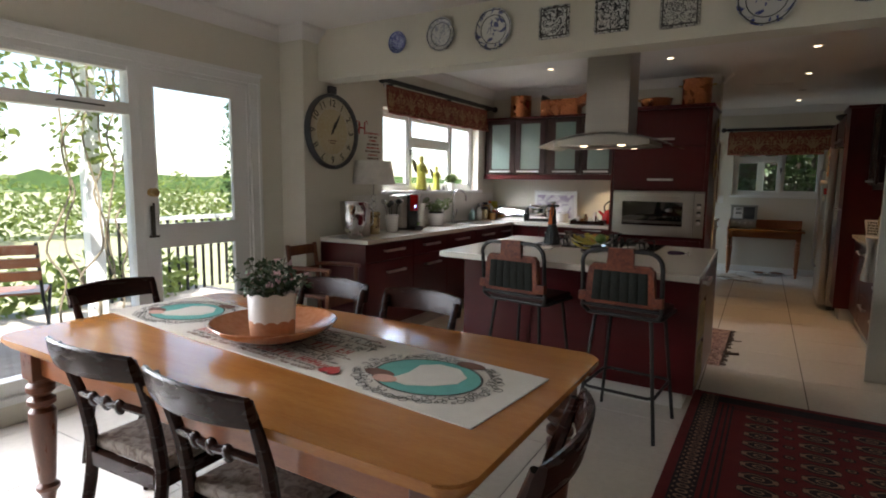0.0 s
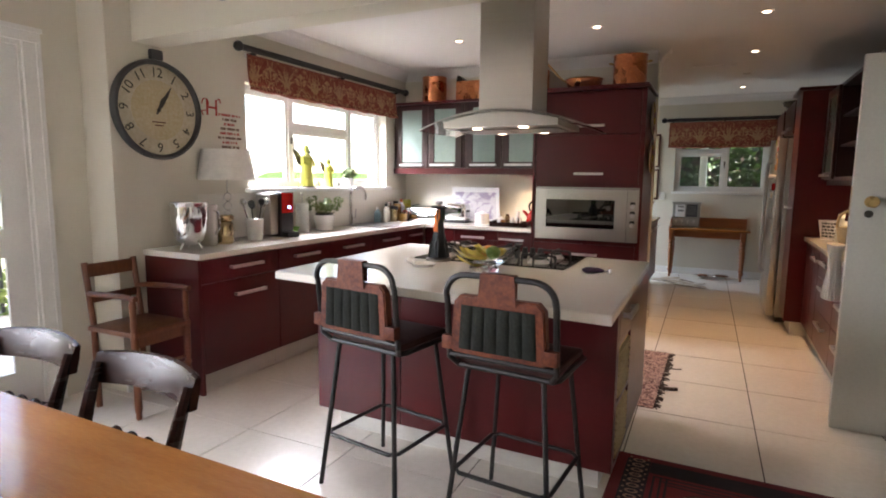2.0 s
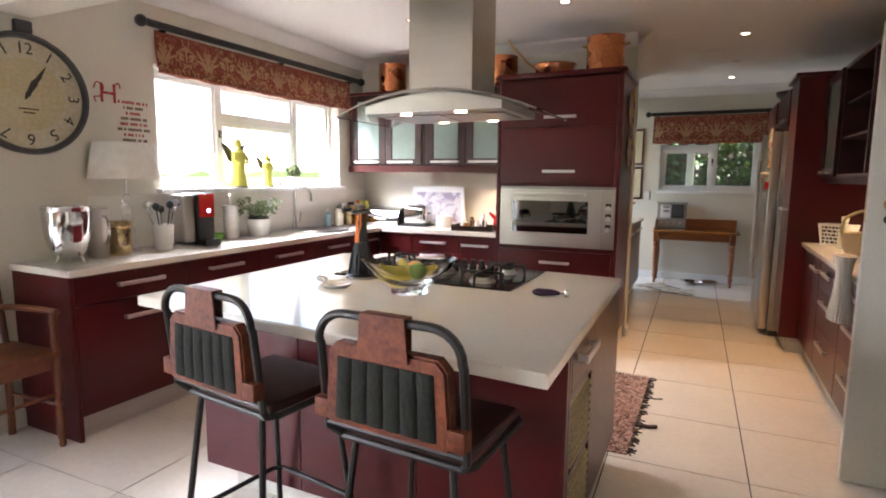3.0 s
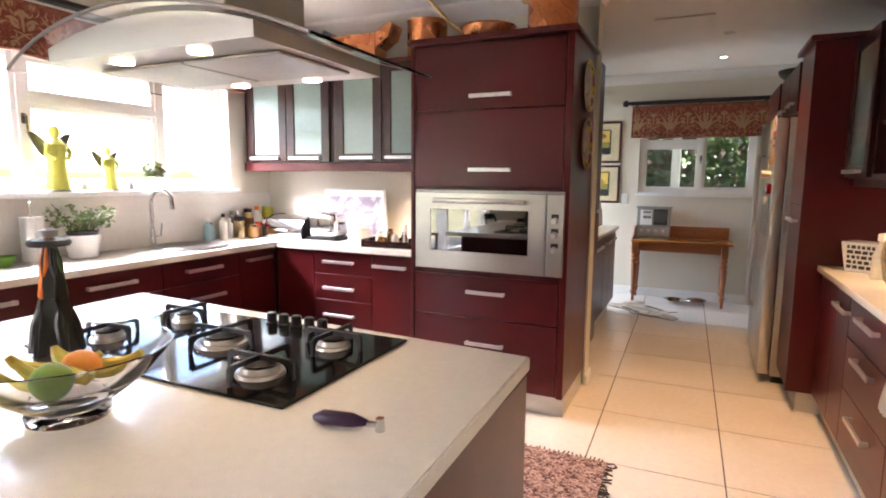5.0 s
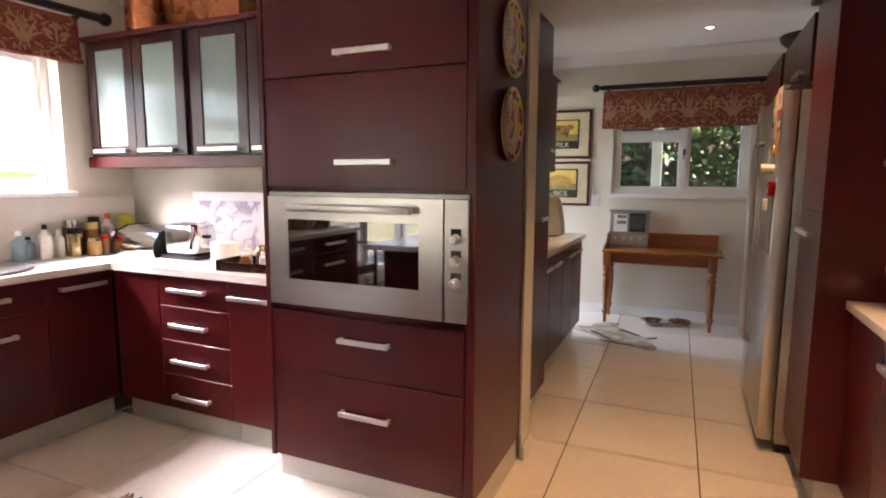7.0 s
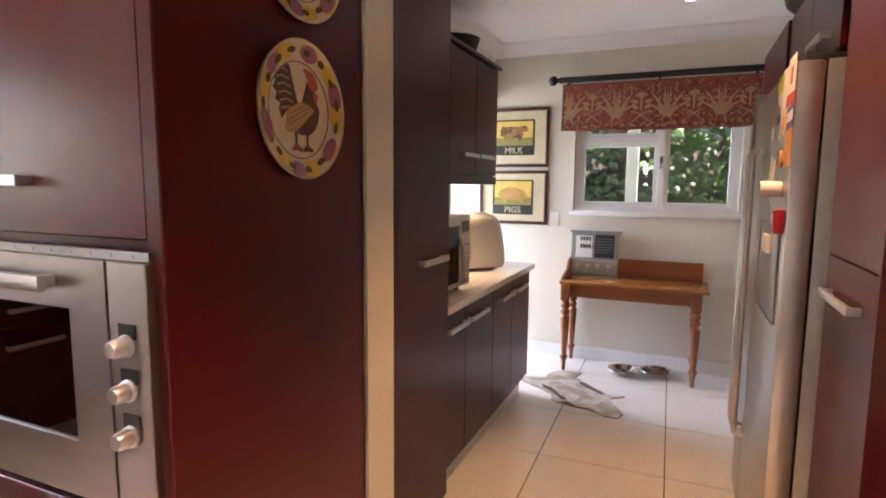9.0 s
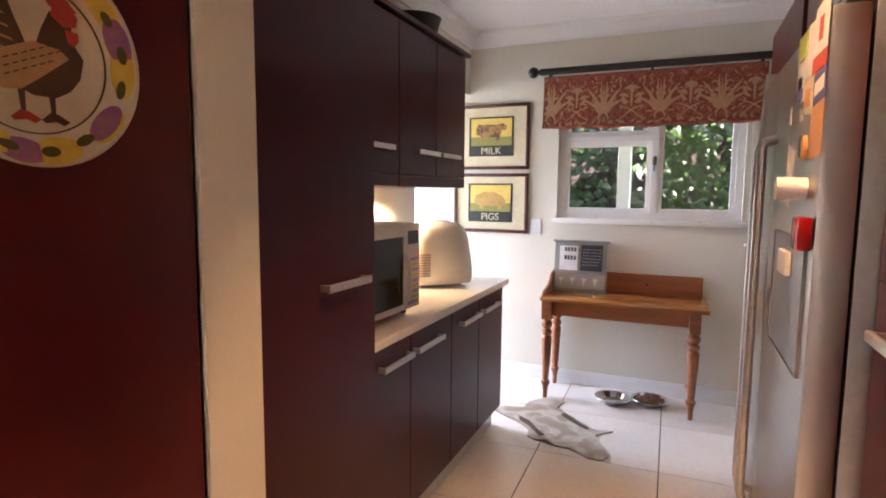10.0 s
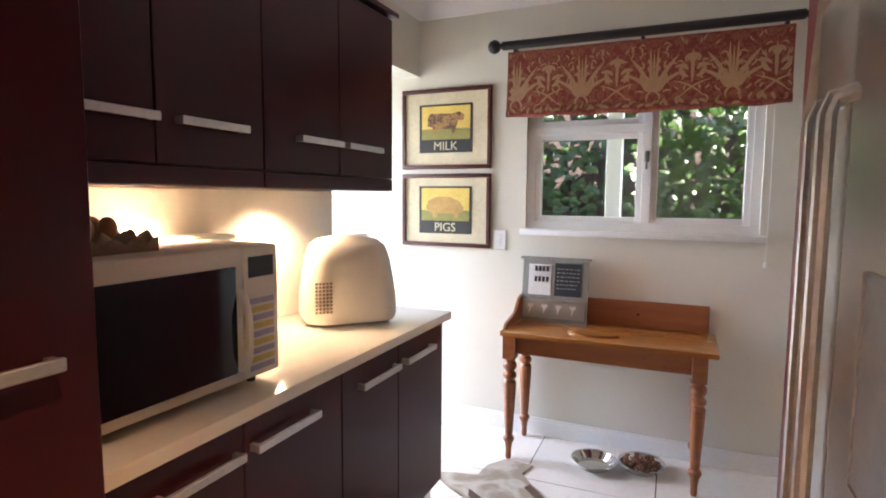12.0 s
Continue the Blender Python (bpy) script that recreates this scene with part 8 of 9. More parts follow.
for j in range(mm):
    bm.faces.new((tv[0][j], tv[0][j + 1], bv[0][j + 1], bv[0][j]))
    bm.faces.new((tv[n][j], bv[n][j], bv[n][j + 1], tv[n][j + 1]))
part("carton", bm, M["egg_card"], eg, smooth=60)
eggm = material("brown_egg", (0.40, 0.19, 0.11), 0.5, colour2=(0.34, 0.15, 0.08), scale=10, bump=0.02)
for i in range(4):
    for j in range(4):
        x, y = -0.15 + 0.055 * (i + 0.75), -0.1375 + 0.055 * (j + 0.75)
        bm = bmesh.new()
        ball(bm, (0, 0, 0), 0.0205, 0.0205, 0.027, 12, 8)
        solo("egg", bm, eggm, "brown hen egg in the cardboard tray", "egg", pose(-0.66 + x - 0.01, 8.50 + y, WZ + MWH + 0.053), group="eggs in the tray")
bk = thing("bread_maker", "cream white rounded bread machine with side vents", "bread machine", pose(-0.70, 9.66, WZ, 0, 0, 46))
bm = bmesh.new()
prof = [(0.0, 0.180, 0.145), (0.02, 0.190, 0.150), (0.10, 0.188, 0.150), (0.24, 0.165, 0.140), (0.30, 0.145, 0.125), (0.325, 0.115, 0.10), (0.337, 0.06, 0.05)]
rings = []
for z, a, b in prof:
    ring = []
    for (x, y) in round_rect(a, b, min(a, b) * 0.55, 5):
        ring.append(bm.verts.new((x, y, z + 0.012)))
    rings.append(ring)
for a, b in zip(rings, rings[1:]):
    for i in range(len(a)):
        bm.faces.new((a[i], a[(i + 1) % len(a)], b[(i + 1) % len(a)], b[i]))
bm.faces.new(list(reversed(rings[0])))
bm.faces.new(rings[-1])
part("body", bm, M["plastic_white"], bk, smooth=50)
vt = bmesh.new()
for i in range(5):
    for j in range(9):
        box(vt, -0.155 + i * 0.014, -0.146 + i * 0.014, -0.1535, -0.1485, 0.06 + j * 0.014, 0.068 + j * 0.014)
part("vent_slot", vt, M["egg_card"], bk, smooth=0)["kind"] = "stuff"
part("lid_panel", make(box, -0.05, 0.09, -0.04, 0.05, 0.3495, 0.353, 0.002, 1), M["plastic_white"], bk)
part("badge", make(box, 0.176, 0.182, -0.01, 0.02, 0.18, 0.20, 0.001, 1), M["clock_rim"], bk)
part("foot", make(box, -0.12, 0.12, -0.10, 0.10, 0, 0.0125), M["black_plastic"], bk)
cbox = thing("storage_box", "white translucent plastic storage box behind the microwave", "box", pose(-0.90, 9.02, WZ))
part("box", make(box, -0.06, 0.06, -0.16, 0.16, 0, 0.36, 0.012), M["plastic_white"], cbox)
part("lid", make(box, -0.066, 0.066, -0.166, 0.166, 0.361, 0.38, 0.006), M["plastic_white"], cbox)
bm = bmesh.new()
lathe(bm, [(0, 0), (0.10, 0), (0.14, 0.04), (0.155, 0.09), (0.16, 0.10), (0.148, 0.095), (0.13, 0.05), (0.09, 0.012), (0, 0.01)], 28)
solo("dark_bowl", bm, M["bronze"], "dark woven bowl on top of the pantry cabinet", "bowl", pose(-0.80, 9.55, 2.2235))

# ---- fridge magnets and papers ----
fx = 0.8215


def paper(y, z, h, w, mat, tilt=0, label="small paper note held on the fridge door", name="fridge_note", t=0.0015):
    bm = bmesh.new()
    box(bm, -w / 2, w / 2, -t, 0, -h / 2, h / 2)
    solo(name, bm, mat, label, "note" if name == "fridge_note" else "magnet", pose(fx, y, z, 0, 0, -90) @ pose(0, 0, 0, 0, tilt, 0), group="notes on the fridge", smooth=0)


M["orange_card"] = material("orange_card", (0.62, 0.30, 0.10), 0.6, bump=0)
M["red_card"] = material("red_card", (0.55, 0.07, 0.04), 0.6, bump=0)
M["lime_card"] = material("lime_card", (0.55, 0.62, 0.08), 0.6, bump=0)
M["blue_card"] = material("violet_card", (0.10, 0.09, 0.26), 0.6, bump=0)
paper(8.254, 1.755, 0.14, 0.13, M["paper"], 0)
paper(8.254, 1.70, 0.035, 0.135, M["red_card"], 0, t=0.002)
paper(8.254, 1.77, 0.05, 0.04, M["red_card"], 0, t=0.002)
paper(8.359, 1.745, 0.125, 0.075, M["paper"], 3)
paper(8.453, 1.775, 0.06, 0.10, M["lime_card"], 0, t=0.0025)
paper(8.453, 1.74, 0.13, 0.10, M["paper"], -2)
paper(8.235, 1.645, 0.07, 0.115, M["blue_card"], -4)
paper(8.235, 1.648, 0.03, 0.09, M["paper"], -4, t=0.002)
paper(8.355, 1.645, 0.085, 0.12, M["mat_cream"], 5)
paper(8.351, 1.64, 0.04, 0.06, M["orange_card"], 5, t=0.002)
paper(8.460, 1.675, 0.06, 0.06, M["blue_card"], 0)
paper(8.235, 1.555, 0.115, 0.12, M["orange_card"], -2)
paper(8.415, 1.62, 0.05, 0.03, M["paper"], 4)
paper(8.572, 1.625, 0.045, 0.03, M["paper"], 4)
paper(8.527, 1.465, 0.15, 0.10, M["paper"], 14)
for y, z, mt, r, label in ((8.332, 1.525, M["orange_card"], 0.022, "orange and black butterfly magnet on the fridge"), (8.362, 1.53, M["black_plastic"], 0.02, "dark round magnet on the fridge")):
    bm = bmesh.new()
    slab(bm, oval(r, r * 1.3, 14), 0, 0.008, 0.002, m=UPRIGHT)
    solo("fridge_magnet", bm, mt, label, "magnet", pose(fx - 0.001, y, z, 0, 0, -90), group="fridge magnets")
bm = bmesh.new()
cyl(bm, (0, -0.06, 0), (0, 0, 0), 0.026, 0.024)
solo("bottle_opener", bm, M["ceramic"], "white round bottle opener stuck to the fridge", "opener", pose(fx - 0.001, 8.291, 1.432, 0, 0, -90))
bm = bmesh.new()
box(bm, -0.035, 0.035, -0.03, 0, -0.036, 0.036, 0.008)
solo("red_clip", bm, M["red_gloss"], "bright red plastic clip on the fridge door", "clip", pose(fx - 0.001, 8.220, 1.335, 0, 0, -90))
ch_ = thing("hanging_calendar", "white shopping list paper curling from the fridge side", "paper", pose(0.822, 9.122, 1.70, 0, 0, 0))
bm = bmesh.new()
slab(bm, [(-0.02, -0.16), (0.09, -0.16), (0.08, 0.14), (-0.005, 0.14)], -0.003, -0.0008, m=UPRIGHT)
part("sheet", bm, M["paper"], ch_, smooth=0)
doll = bmesh.new()
slab(doll, [(-0.03, -0.09), (0.03, -0.09), (0.035, 0.0), (0.03, 0.07), (0.0, 0.10), (-0.03, 0.07)], 0.0, 0.004, m=UPRIGHT)
solo("paper_cutout", doll, M["yellow_print"], "yellow paper cut-out hanging on the broom cabinet", "paper", pose(RT - 0.0115, 9.62, 1.36, 0, 0, -90))

# ---- right-hand worktop ----
rb_ = thing("printed_tin", "white tin printed with black lettering", "tin", pose(1.235, 7.52, WZ, 0, 0, -38))
bm = bmesh.new()
low = [(-0.085, -0.06), (0.085, -0.06), (0.085, 0.06), (-0.085, 0.06)]
vl = [bm.verts.new((x, y, 0)) for x, y in low]
vh = [bm.verts.new((x * 1.25, y * 1.25, 0.16)) for x, y in low]
bm.faces.new(list(reversed(vl)))
for i in range(4):
    bm.faces.new((vl[i], vl[(i + 1) % 4], vh[(i + 1) % 4], vh[i]))
bm.faces.new(vh)
part("tin_body", bm, M["ceramic"], rb_)
r_ = random.Random(11)
for s in (-1, 1):
    lt = bmesh.new()
    for k in range(5):
        x = -0.075
        while x < 0.065:
            w_ = r_.uniform(0.012, 0.03)
            z0 = 0.018 + k * 0.027
            yy = 0.0605 * (1 + 0.25 * (z0 + 0.009) / 0.16) + 0.0012
            box(lt, x, x + w_, s * yy - 0.0012, s * yy + 0.0012, z0, z0 + 0.018)
            x += w_ + 0.008
    part("lettering_bar", lt, M["print_black"], rb_, smooth=0)["kind"] = "stuff"
sb = thing("spray_bottle", "clear plastic spray bottle with white trigger", "spray bottle", pose(1.23, 7.28, WZ, 0, 0, 60))
part("body", make(lathe, [(0, 0), (0.038, 0), (0.042, 0.01), (0.04, 0.12), (0.018, 0.17), (0.016, 0.19), (0, 0.19)], 24), material("cloudy_plastic", (0.62, 0.60, 0.50), 0.25, bump=0), sb)
part("trigger", make(box, -0.045, 0.025, -0.013, 0.013, 0.191, 0.23, 0.006), M["plastic_white"], sb)
mg = thing("basket_stand", "wicker bread basket leaning on the worktop", "basket", pose(1.28, 6.9, WZ))
bm = bmesh.new()
lathe(bm, [(0, 0), (0.10, 0), (0.13, 0.05), (0.145, 0.14), (0.15, 0.145), (0.14, 0.14), (0.12, 0.05), (0, 0.012)], 28)
part("bowl", bm, M["wicker"], mg)
bm = bmesh.new()
tube(bm, arc([(-0.14, 0, 0.14), (-0.12, 0, 0.24), (0, 0, 0.29), (0.12, 0, 0.24), (0.14, 0, 0.14)], 5), 0.010, 8)
part("handle", bm, M["wicker"], mg)
bm = bmesh.new()
N_ = 48
rings = []
for z, r in ((0.0, 0.10), (-0.04, 0.075), (-0.10, 0.06), (-0.20, 0.075), (-0.29, 0.105), (-0.33, 0.115)):
    rings.append([bm.verts.new(((r + (0.010 if i % 2 else -0.004)) * 0.45 * math.cos(2 * math.pi * i / N_), (r + (0.010 if i % 2 else -0.004)) * math.sin(2 * math.pi * i / N_), z)) for i in range(N_)])
for a, b in zip(rings, rings[1:]):
    for i in range(N_):
        bm.faces.new((a[i], a[(i + 1) % N_], b[(i + 1) % N_], b[i]))
bm.faces.new(rings[0])
bm.faces.new(rings[-1])
solo("hanging_towel", bm, M["linen"], "cream pleated kitchen towel hanging from a drawer handle", "towel", pose(RFX - 0.075, 5.93, 1.01), smooth=15)
for i, (y, z) in enumerate(((6.9, 1.905), (6.7, 1.905), (7.0, 1.676), (6.75, 1.676), (6.55, 1.676), (7.05, 1.4255), (6.8, 1.4255))):
    bm = bmesh.new()
    lathe(bm, [(0, 0), (0.05, 0), (0.08, 0.05), (0.085, 0.09), (0.078, 0.088), (0.045, 0.01), (0, 0.01)], 24)
    solo("shelf_bowl", bm, M["ceramic"], "white china bowl on the open shelf", "bowl", pose(1.56, y, z), group="china on the shelf")
bm = bmesh.new()
lathe(bm, [(0, 0), (0.11, 0), (0.17, 0.05), (0.18, 0.085), (0.165, 0.08), (0.1, 0.012), (0, 0.01)], 28)
solo("dark_basket", bm, M["bronze"], "dark flat woven basket on top of the tall cabinet", "basket", pose(1.08, 9.18, 2.1715))
bm = bmesh.new()
lathe(bm, [(0, 0), (0.05, 0), (0.055, 0.03), (0.02, 0.06), (0.02, 0.12), (0.05, 0.18), (0.06, 0.24), (0.045, 0.245), (0, 0.24)], 20)
solo("dark_vase", bm, M["bronze"], "dark metal vase standing on the wall cabinet", "vase", pose(1.50, 7.3, 2.1515))


# ---- garden ----
bm = bmesh.new()
for x0, x1, y0, y1 in ((-300, -3.47, -300, 300), (-3.469, 300, 11.23, 300), (-3.469, 300, -300, -2.81), (3.2, 300, -2.809, 11.229)):
    v = [bm.verts.new(p) for p in ((x0, y0, -0.14), (x1, y0, -0.14), (x1, y1, -0.14), (x0, y1, -0.14))]
    bm.faces.new(v)
solo("ground", bm, M["lawn"], "mown lawn around the house", "ground", kind="structure", smooth=0)
deck = structure("deck", make(box, -5.9, -3.47, -1.2, 5.0, -0.13, 0.06), M["deck"], "weathered timber deck outside the garden door", "deck", smooth=0)
for i in range(24):
    x1 = -3.475 - i * 0.101
    b = part("plank", make(box, x1 - 0.095, x1, -1.2, 5.0, 0.061, 0.083, 0.003, 1), M["deck"], deck)


def leafy(name, rng, spots, n, size, mat, label, cat, at=None):
    bm = bmesh.new()
    for c, r in spots:
        leaves(bm, rng, n, c, r, size)
    return solo(name, bm, mat, label, cat, at, kind="stuff", smooth=0)


rg = random.Random(21)
leafy("hedge", rg, [((-15 + rg.uniform(-0.4, 0.4), -6 + i * 1.15, 0.6 + rg.uniform(-0.1, 0.2)), (0.8, 0.8, 0.85)) for i in range(17)], 420, 0.17, M["garden_leaf"], "clipped green garden hedge across the lawn", "hedge")


def tree(x, y, h, r, seed):
    r_ = random.Random(seed)
    t_ = thing("tree", "broad leafy garden tree far beyond the hedge", "tree", pose(x, y, -0.14), group="garden trees")
    b = bmesh.new()
    tube(b, arc([(0, 0, 0), (0.08, 0.05, h * 0.3), (-0.05, 0.1, h * 0.6), (0.05, 0, h * 0.85)], 4), 0.16, 10, radii=[0.2 - 0.013 * i for i in range(13)])
    for i in range(7):
        a = i * 2.4
        z = h * (0.4 + 0.06 * i)
        tube(b, [(0, 0, z), (r * 0.4 * math.cos(a), r * 0.4 * math.sin(a), z + 0.6), (r * 0.75 * math.cos(a), r * 0.75 * math.sin(a), z + 0.9)], 0.05, 6, radii=[0.08, 0.05, 0.02])
    part("trunk", b, M["bark"], t_)
    c = bmesh.new()
    for i in range(16):
        v = Vector((r_.gauss(0, 1), r_.gauss(0, 1), r_.gauss(0, 0.7))).normalized()
        leaves(c, r_, 240, (v.x * r * 0.65, v.y * r * 0.65, h * 0.78 + v.z * r * 0.55), (r * 0.42, r * 0.42, r * 0.33), 0.30)
    part("crown", c, M["garden_leaf"], t_, smooth=0)["kind"] = "stuff"


leafy("ivy_column", rg, [((-6.05 + rg.uniform(-0.05, 0.05), 5.85 + rg.uniform(-0.08, 0.08), 0.2 + i * 0.17), (0.16, 0.18, 0.16)) for i in range(14)], 60, 0.075, M["ivy"], "narrow column of climbing ivy at the deck edge", "ivy")
for i, (x, y) in enumerate(((-30, -9),)):
    tree(x, y, 7 + i % 3, 2.8, 30 + i)
bm = bmesh.new()
pts = 90
rows = []
for i in range(pts + 1):
    a = radians(80 + 200 * i / pts)
    h = 1.7 + 0.8 * noise.noise(Vector((i * 0.21, 2.2, 0))) + 1.5 * noise.noise(Vector((i * 0.9, 7.1, 0)))
    rows.append((bm.verts.new((70 * math.cos(a), 5 + 70 * math.sin(a), -0.2)), bm.verts.new((70 * math.cos(a), 5 + 70 * math.sin(a), h))))
for a, b in zip(rows, rows[1:]):
    bm.faces.new((a[0], b[0], b[1], a[1]))
solo("backdrop_trees", bm, M["far_tree"], "distant belt of trees", "trees", kind="structure", smooth=0)

# pergola with climbing vine
for x, y in ((-4.75, 3.28), (-4.75, 0.6), (-4.75, -1.0)):
    bm = bmesh.new()
    box(bm, x - 0.06, x + 0.06, y - 0.06, y + 0.06, 0.084, 2.35, 0.006, 1)
    solo("pergola_post", bm, M["white"], "white painted pergola post on the deck", "post", group="pergola posts")
bm = bmesh.new()
box(bm, -4.82, -4.68, -1.2, 5.2, 2.352, 2.48)
pg = thing("pergola_roof", "white painted pergola beams over the deck", "pergola")
part("beam", bm, M["white"], pg, smooth=0)
for i in range(10):
    part("rafter", make(box, -5.7, -3.5, -1.0 + i * 0.65, -0.95 + i * 0.65, 2.481, 2.58), M["white"], pg, smooth=0)
vn = thing("climbing_vine", "green vine twining up the pergola post", "vine", pose(0, 0, 0))
bm = bmesh.new()
r_ = random.Random(3)
lv = bmesh.new()
for k in range(6):
    x, y = -4.62 + 0.06 * r_.uniform(-1, 1), 3.15 + 0.10 * k - 0.2
    pts = [(x, y, 0.06)]
    for j in range(10):
        pts.append((x + r_.uniform(-0.06, 0.06), y + r_.uniform(-0.09, 0.09) + 0.01 * j, 0.06 + 0.24 * (j + 1)))
    tube(bm, arc(pts, 3), 0.009, 6)
    for p in pts[6:]:
        leaves(lv, r_, 12, p, (0.11, 0.14, 0.14), 0.075)
for i in range(13):
    leaves(lv, r_, 14, (-4.6 + r_.uniform(-0.7, 0.6), r_.uniform(0.5, 4.6), 2.42 + r_.uniform(-0.18, 0.25)), (0.28, 0.3, 0.15), 0.085)
for i in range(8):
    leaves(lv, r_, 20, (-4.6 + r_.uniform(-0.1, 0.1), 2.55 + r_.uniform(-0.25, 0.25), 2.3 - 0.10 * i), (0.10, 0.16, 0.12), 0.085)
part("stem", bm, M["bark"], vn)["kind"] = "stuff"
part("foliage", lv, M["garden_leaf"], vn, smooth=0)["kind"] = "stuff"
leafy("border_plants", r_, [((-5.6 + r_.uniform(-0.3, 0.2), 2.0 + i * 0.33, 0.25 + r_.uniform(0, 0.15)), (0.22, 0.25, 0.28)) for i in range(9)], 90, 0.12, M["garden_leaf"], "leafy border plants along the deck", "plants")

# deck balustrade beyond the door
bl = thing("balustrade", "dark slatted balustrade at the deck edge", "balustrade", pose(-5.55, 3.6, 0.06))
for i in range(22):
    part("baluster", make(box, -0.012, 0.012, i * 0.11 - 0.012, i * 0.11 + 0.012, 0.02, 0.86), M["black_iron"], bl, smooth=0)
part("top_rail", make(box, -0.03, 0.03, -0.05, 2.36, 0.861, 0.90), M["white"], bl, smooth=0)

# folding garden chair and small table
gch = thing("garden_chair", "folding slatted wooden garden chair on the deck", "chair", pose(-4.35, 2.50, 0.083, 0, 0, 60))
for s in (-1, 1):
    b = bmesh.new()
    tube(b, [(s * 0.2, -0.25, 0), (s * 0.2, 0.18, 0.48)], 0.012, 8)
    part("leg", b, M["black_iron"], gch)
    b = bmesh.new()
    tube(b, [(s * 0.19, 0.22, 0), (s * 0.19, -0.14, 0.45), (s * 0.19, -0.28, 0.85)], 0.012, 8)
    part("back_leg", b, M["black_iron"], gch)
for i in range(5):
    part("seat_slat", make(box, -0.2, 0.2, -0.12 + i * 0.07, -0.06 + i * 0.07, 0.46, 0.478), M["pine_red"], gch)
for i in range(3):
    part("back_slat", make(box, -0.2, 0.2, -0.01, 0.008, 0, 0.07), M["pine_red"], gch, at=pose(0, -0.19 - i * 0.034, 0.58 + i * 0.095, 20, 0, 0))
gt = thing("garden_table", "small slatted wooden garden table on the deck", "table", pose(-4.45, 2.0, 0.083))
for i in range(6):
    part("slat", make(box, -0.3, 0.3, -0.3 + i * 0.1, -0.21 + i * 0.1, 0.60, 0.622), M["pine_red"], gt)
for s in (-1, 1):
    part("leg", make(tube, [(s * 0.25, -0.25, 0), (-s * 0.25, 0.25, 0.60)], 0.013, 8), M["black_iron"], gt)

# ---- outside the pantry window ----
# Near-black sheet added behind the ivy, painting the shade between leaves.
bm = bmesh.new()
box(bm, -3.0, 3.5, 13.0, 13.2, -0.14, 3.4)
solo("ivy_wall", bm, M["soil"], "near-black backing added for the shade between ivy leaves", "wall", kind="structure", smooth=0)


def ivy_leaf(bm, p, e, s):
    pts = [(0, -0.45), (0.28, -0.42), (0.5, -0.1), (0.28, 0.0), (0.3, 0.3), (0, 0.6), (-0.3, 0.3), (-0.28, 0.0), (-0.5, -0.1), (-0.28, -0.42)]
    c = bm.verts.new(p + e @ Vector((0, 0, 0.06 * s)))
    vs_ = [bm.verts.new(p + e @ Vector((x * s, y * s, 0))) for x, y in pts]
    for i in range(len(vs_)):
        bm.faces.new((c, vs_[i], vs_[(i + 1) % len(vs_)]))


def ivy_patch(name, n, xr, yr, zr, seed, mat, label):
    r_ = random.Random(seed)
    bm = bmesh.new()
    for _ in range(n):
        p = Vector((r_.uniform(*xr), r_.uniform(*yr), r_.uniform(*zr)))
        p.y += 0.16 * noise.noise(p * 2.1)
        e = Euler((radians(90) + r_.uniform(-0.8, 0.5), r_.uniform(-0.6, 0.6), r_.uniform(-0.7, 0.7)), "ZXY").to_matrix()
        ivy_leaf(bm, p, e @ Euler((0, 0, r_.uniform(-1.2, 1.2) + 3.14)).to_matrix(), r_.uniform(0.045, 0.10))
    solo(name, bm, mat, label, "ivy", kind="stuff", smooth=0)


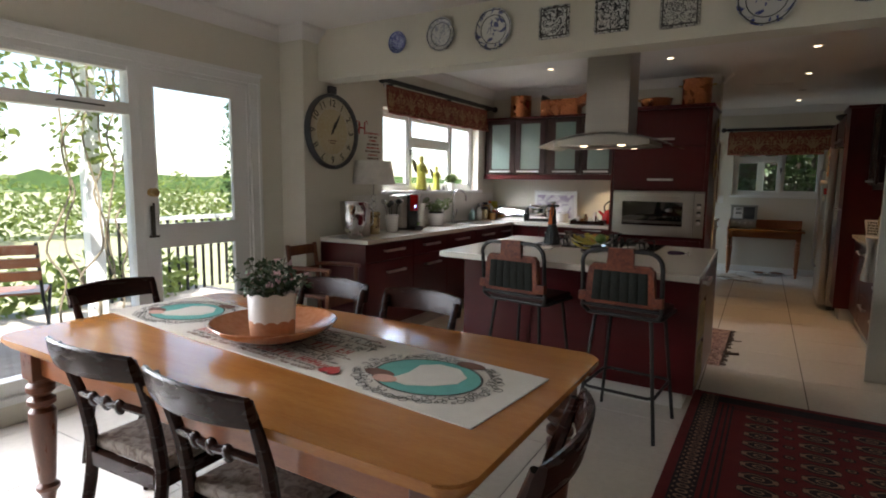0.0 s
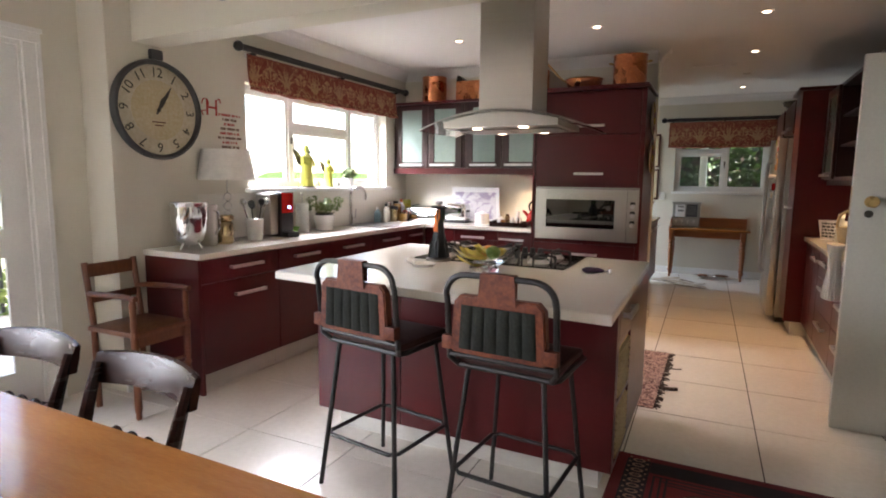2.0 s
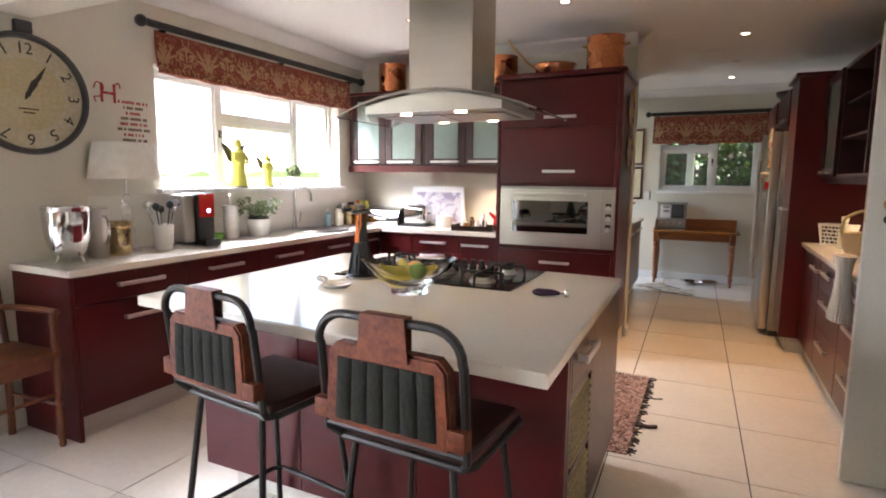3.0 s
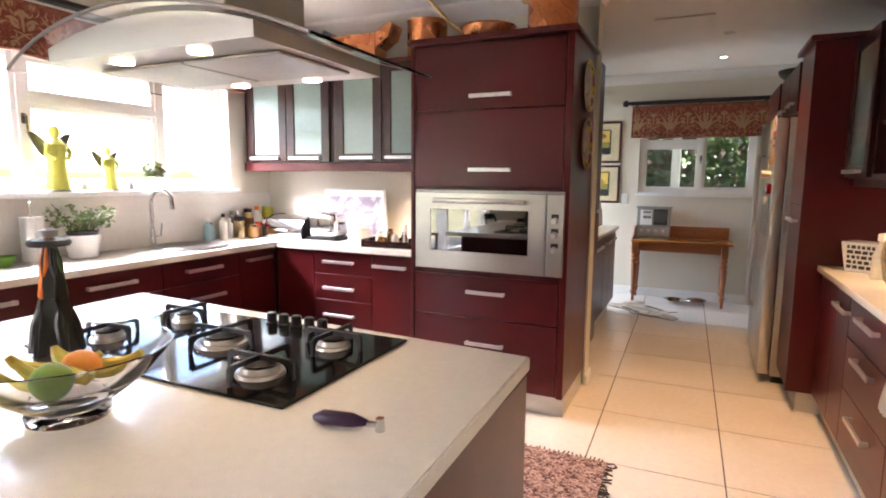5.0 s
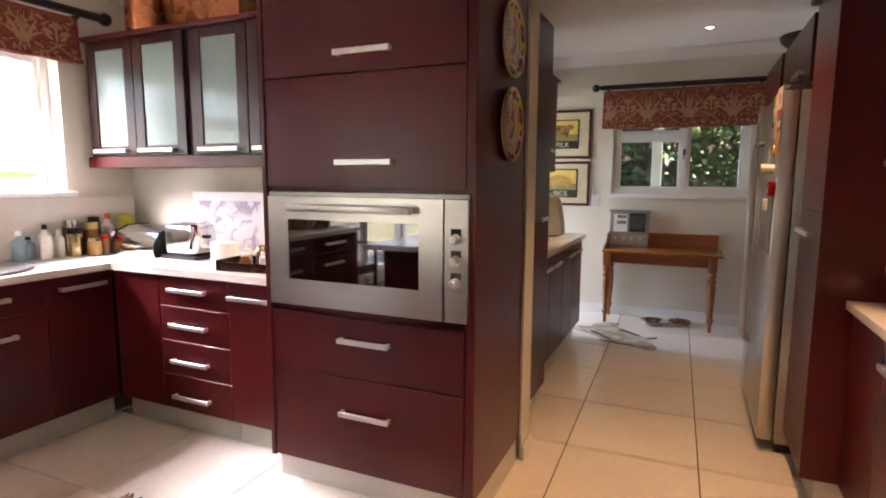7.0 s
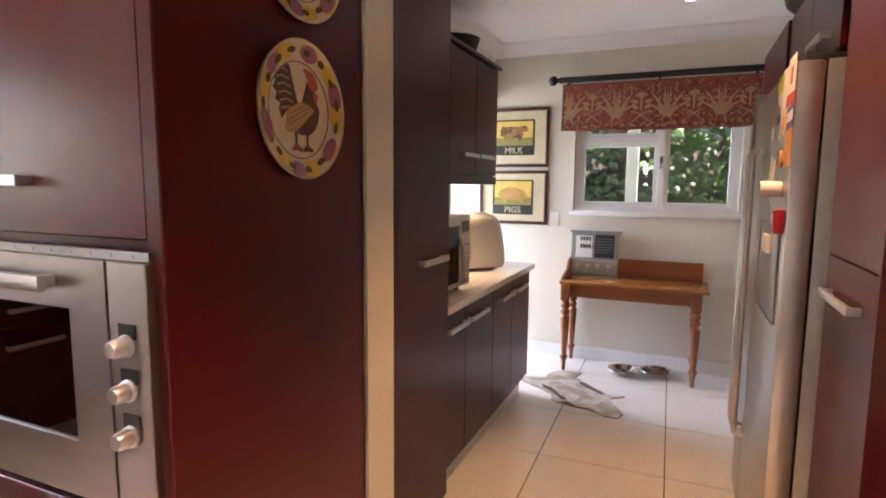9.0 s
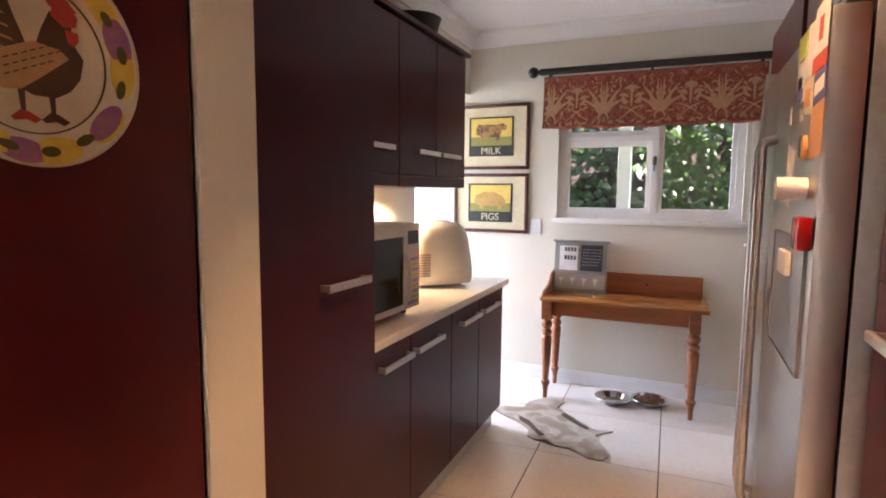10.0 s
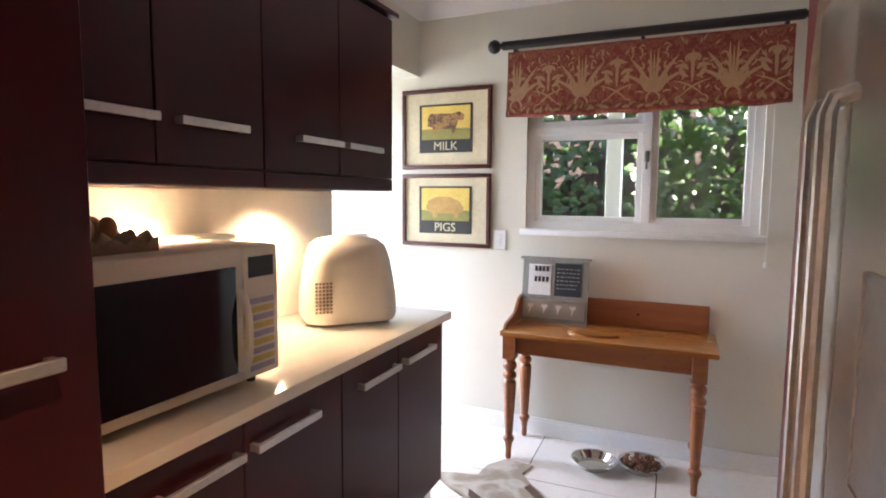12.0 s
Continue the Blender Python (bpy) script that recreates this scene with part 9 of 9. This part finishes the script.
ivy_patch("ivy", 5600, (0.3, 3.2), (12.25, 12.85), (-0.1, 3.2), 5, M["ivy"], "sunlit glossy ivy covering the garden wall")
# Same ivy in a darker leaf colour, which puts the shade in.
ivy_patch("ivy_shaded", 3600, (-2.8, 0.5), (12.5, 12.9), (-0.1, 3.2), 6, M["leaf_dark"], "ivy behind the porch post, shade painted into its dark leaves")
bm = bmesh.new()
box(bm, 0.02, 0.13, 12.0, 12.11, -0.14, 2.749, 0.005, 1)
solo("porch_post", bm, M["white"], "white painted porch post outside the pantry window", "post")
# Roof out of view, added to keep the sun off the ivy.
bm = bmesh.new()
box(bm, -2.6, 0.5, 11.16, 12.25, 2.75, 2.85)
box(bm, 0.501, 3.4, 11.16, 11.86, 2.75, 2.85)
solo("porch_roof", bm, M["deck"], "unseen boarded roof added to shade the ivy", "roof")
bm = bmesh.new()
box(bm, 1.23, 1.31, 11.74, 11.84, -0.14, 2.749, 0.004, 1)
solo("drain_pipe", bm, M["clock_rim"], "dark grey downpipe beside the ivy", "pipe")


# ---- floor tiles ----
TS, GAP = 0.63, 0.006
tile_mesh = {}


def tile_data(w, d):
    key = (round(w, 3), round(d, 3))
    if key not in tile_mesh:
        bm = bmesh.new()
        box(bm, 0, w, 0, d, -0.004, 0.0)
        tile_mesh[key] = mesh_of("tile", bm, M["tile"], 0)
    return tile_mesh[key]


SKEW = 0.0185   # the tile courses run a degree off the walls


def lay(x0, x1, y0, y1):
    for j in range(math.floor((y0 - 7.21) / TS), math.ceil((y1 - 7.21) / TS)):
        c, d = max(y0, 7.21 + j * TS), min(y1, 7.21 + (j + 1) * TS)
        drift = SKEW * ((c + d) / 2 - 7.0)
        u0, u1 = x0 + drift, x1 + drift
        for i in range(math.floor((u0 + 0.06) / TS), math.ceil((u1 + 0.06) / TS)):
            a, b = max(u0, -0.06 + i * TS), min(u1, -0.06 + (i + 1) * TS)
            if b - a < 0.02 or d - c < 0.02:
                continue
            ob = new("tile", tile_data(b - a - GAP, d - c - GAP))
            ob.parent = floor
            ob.matrix_basis = pose(a + GAP / 2 - SKEW * (c - 7.0), c + GAP / 2 + SKEW * (a + 0.06), 0, 0, 0, math.degrees(SKEW))


lay(WX, RX, -2.6, 7.86)
lay(-2.5, RX, 7.86, END)
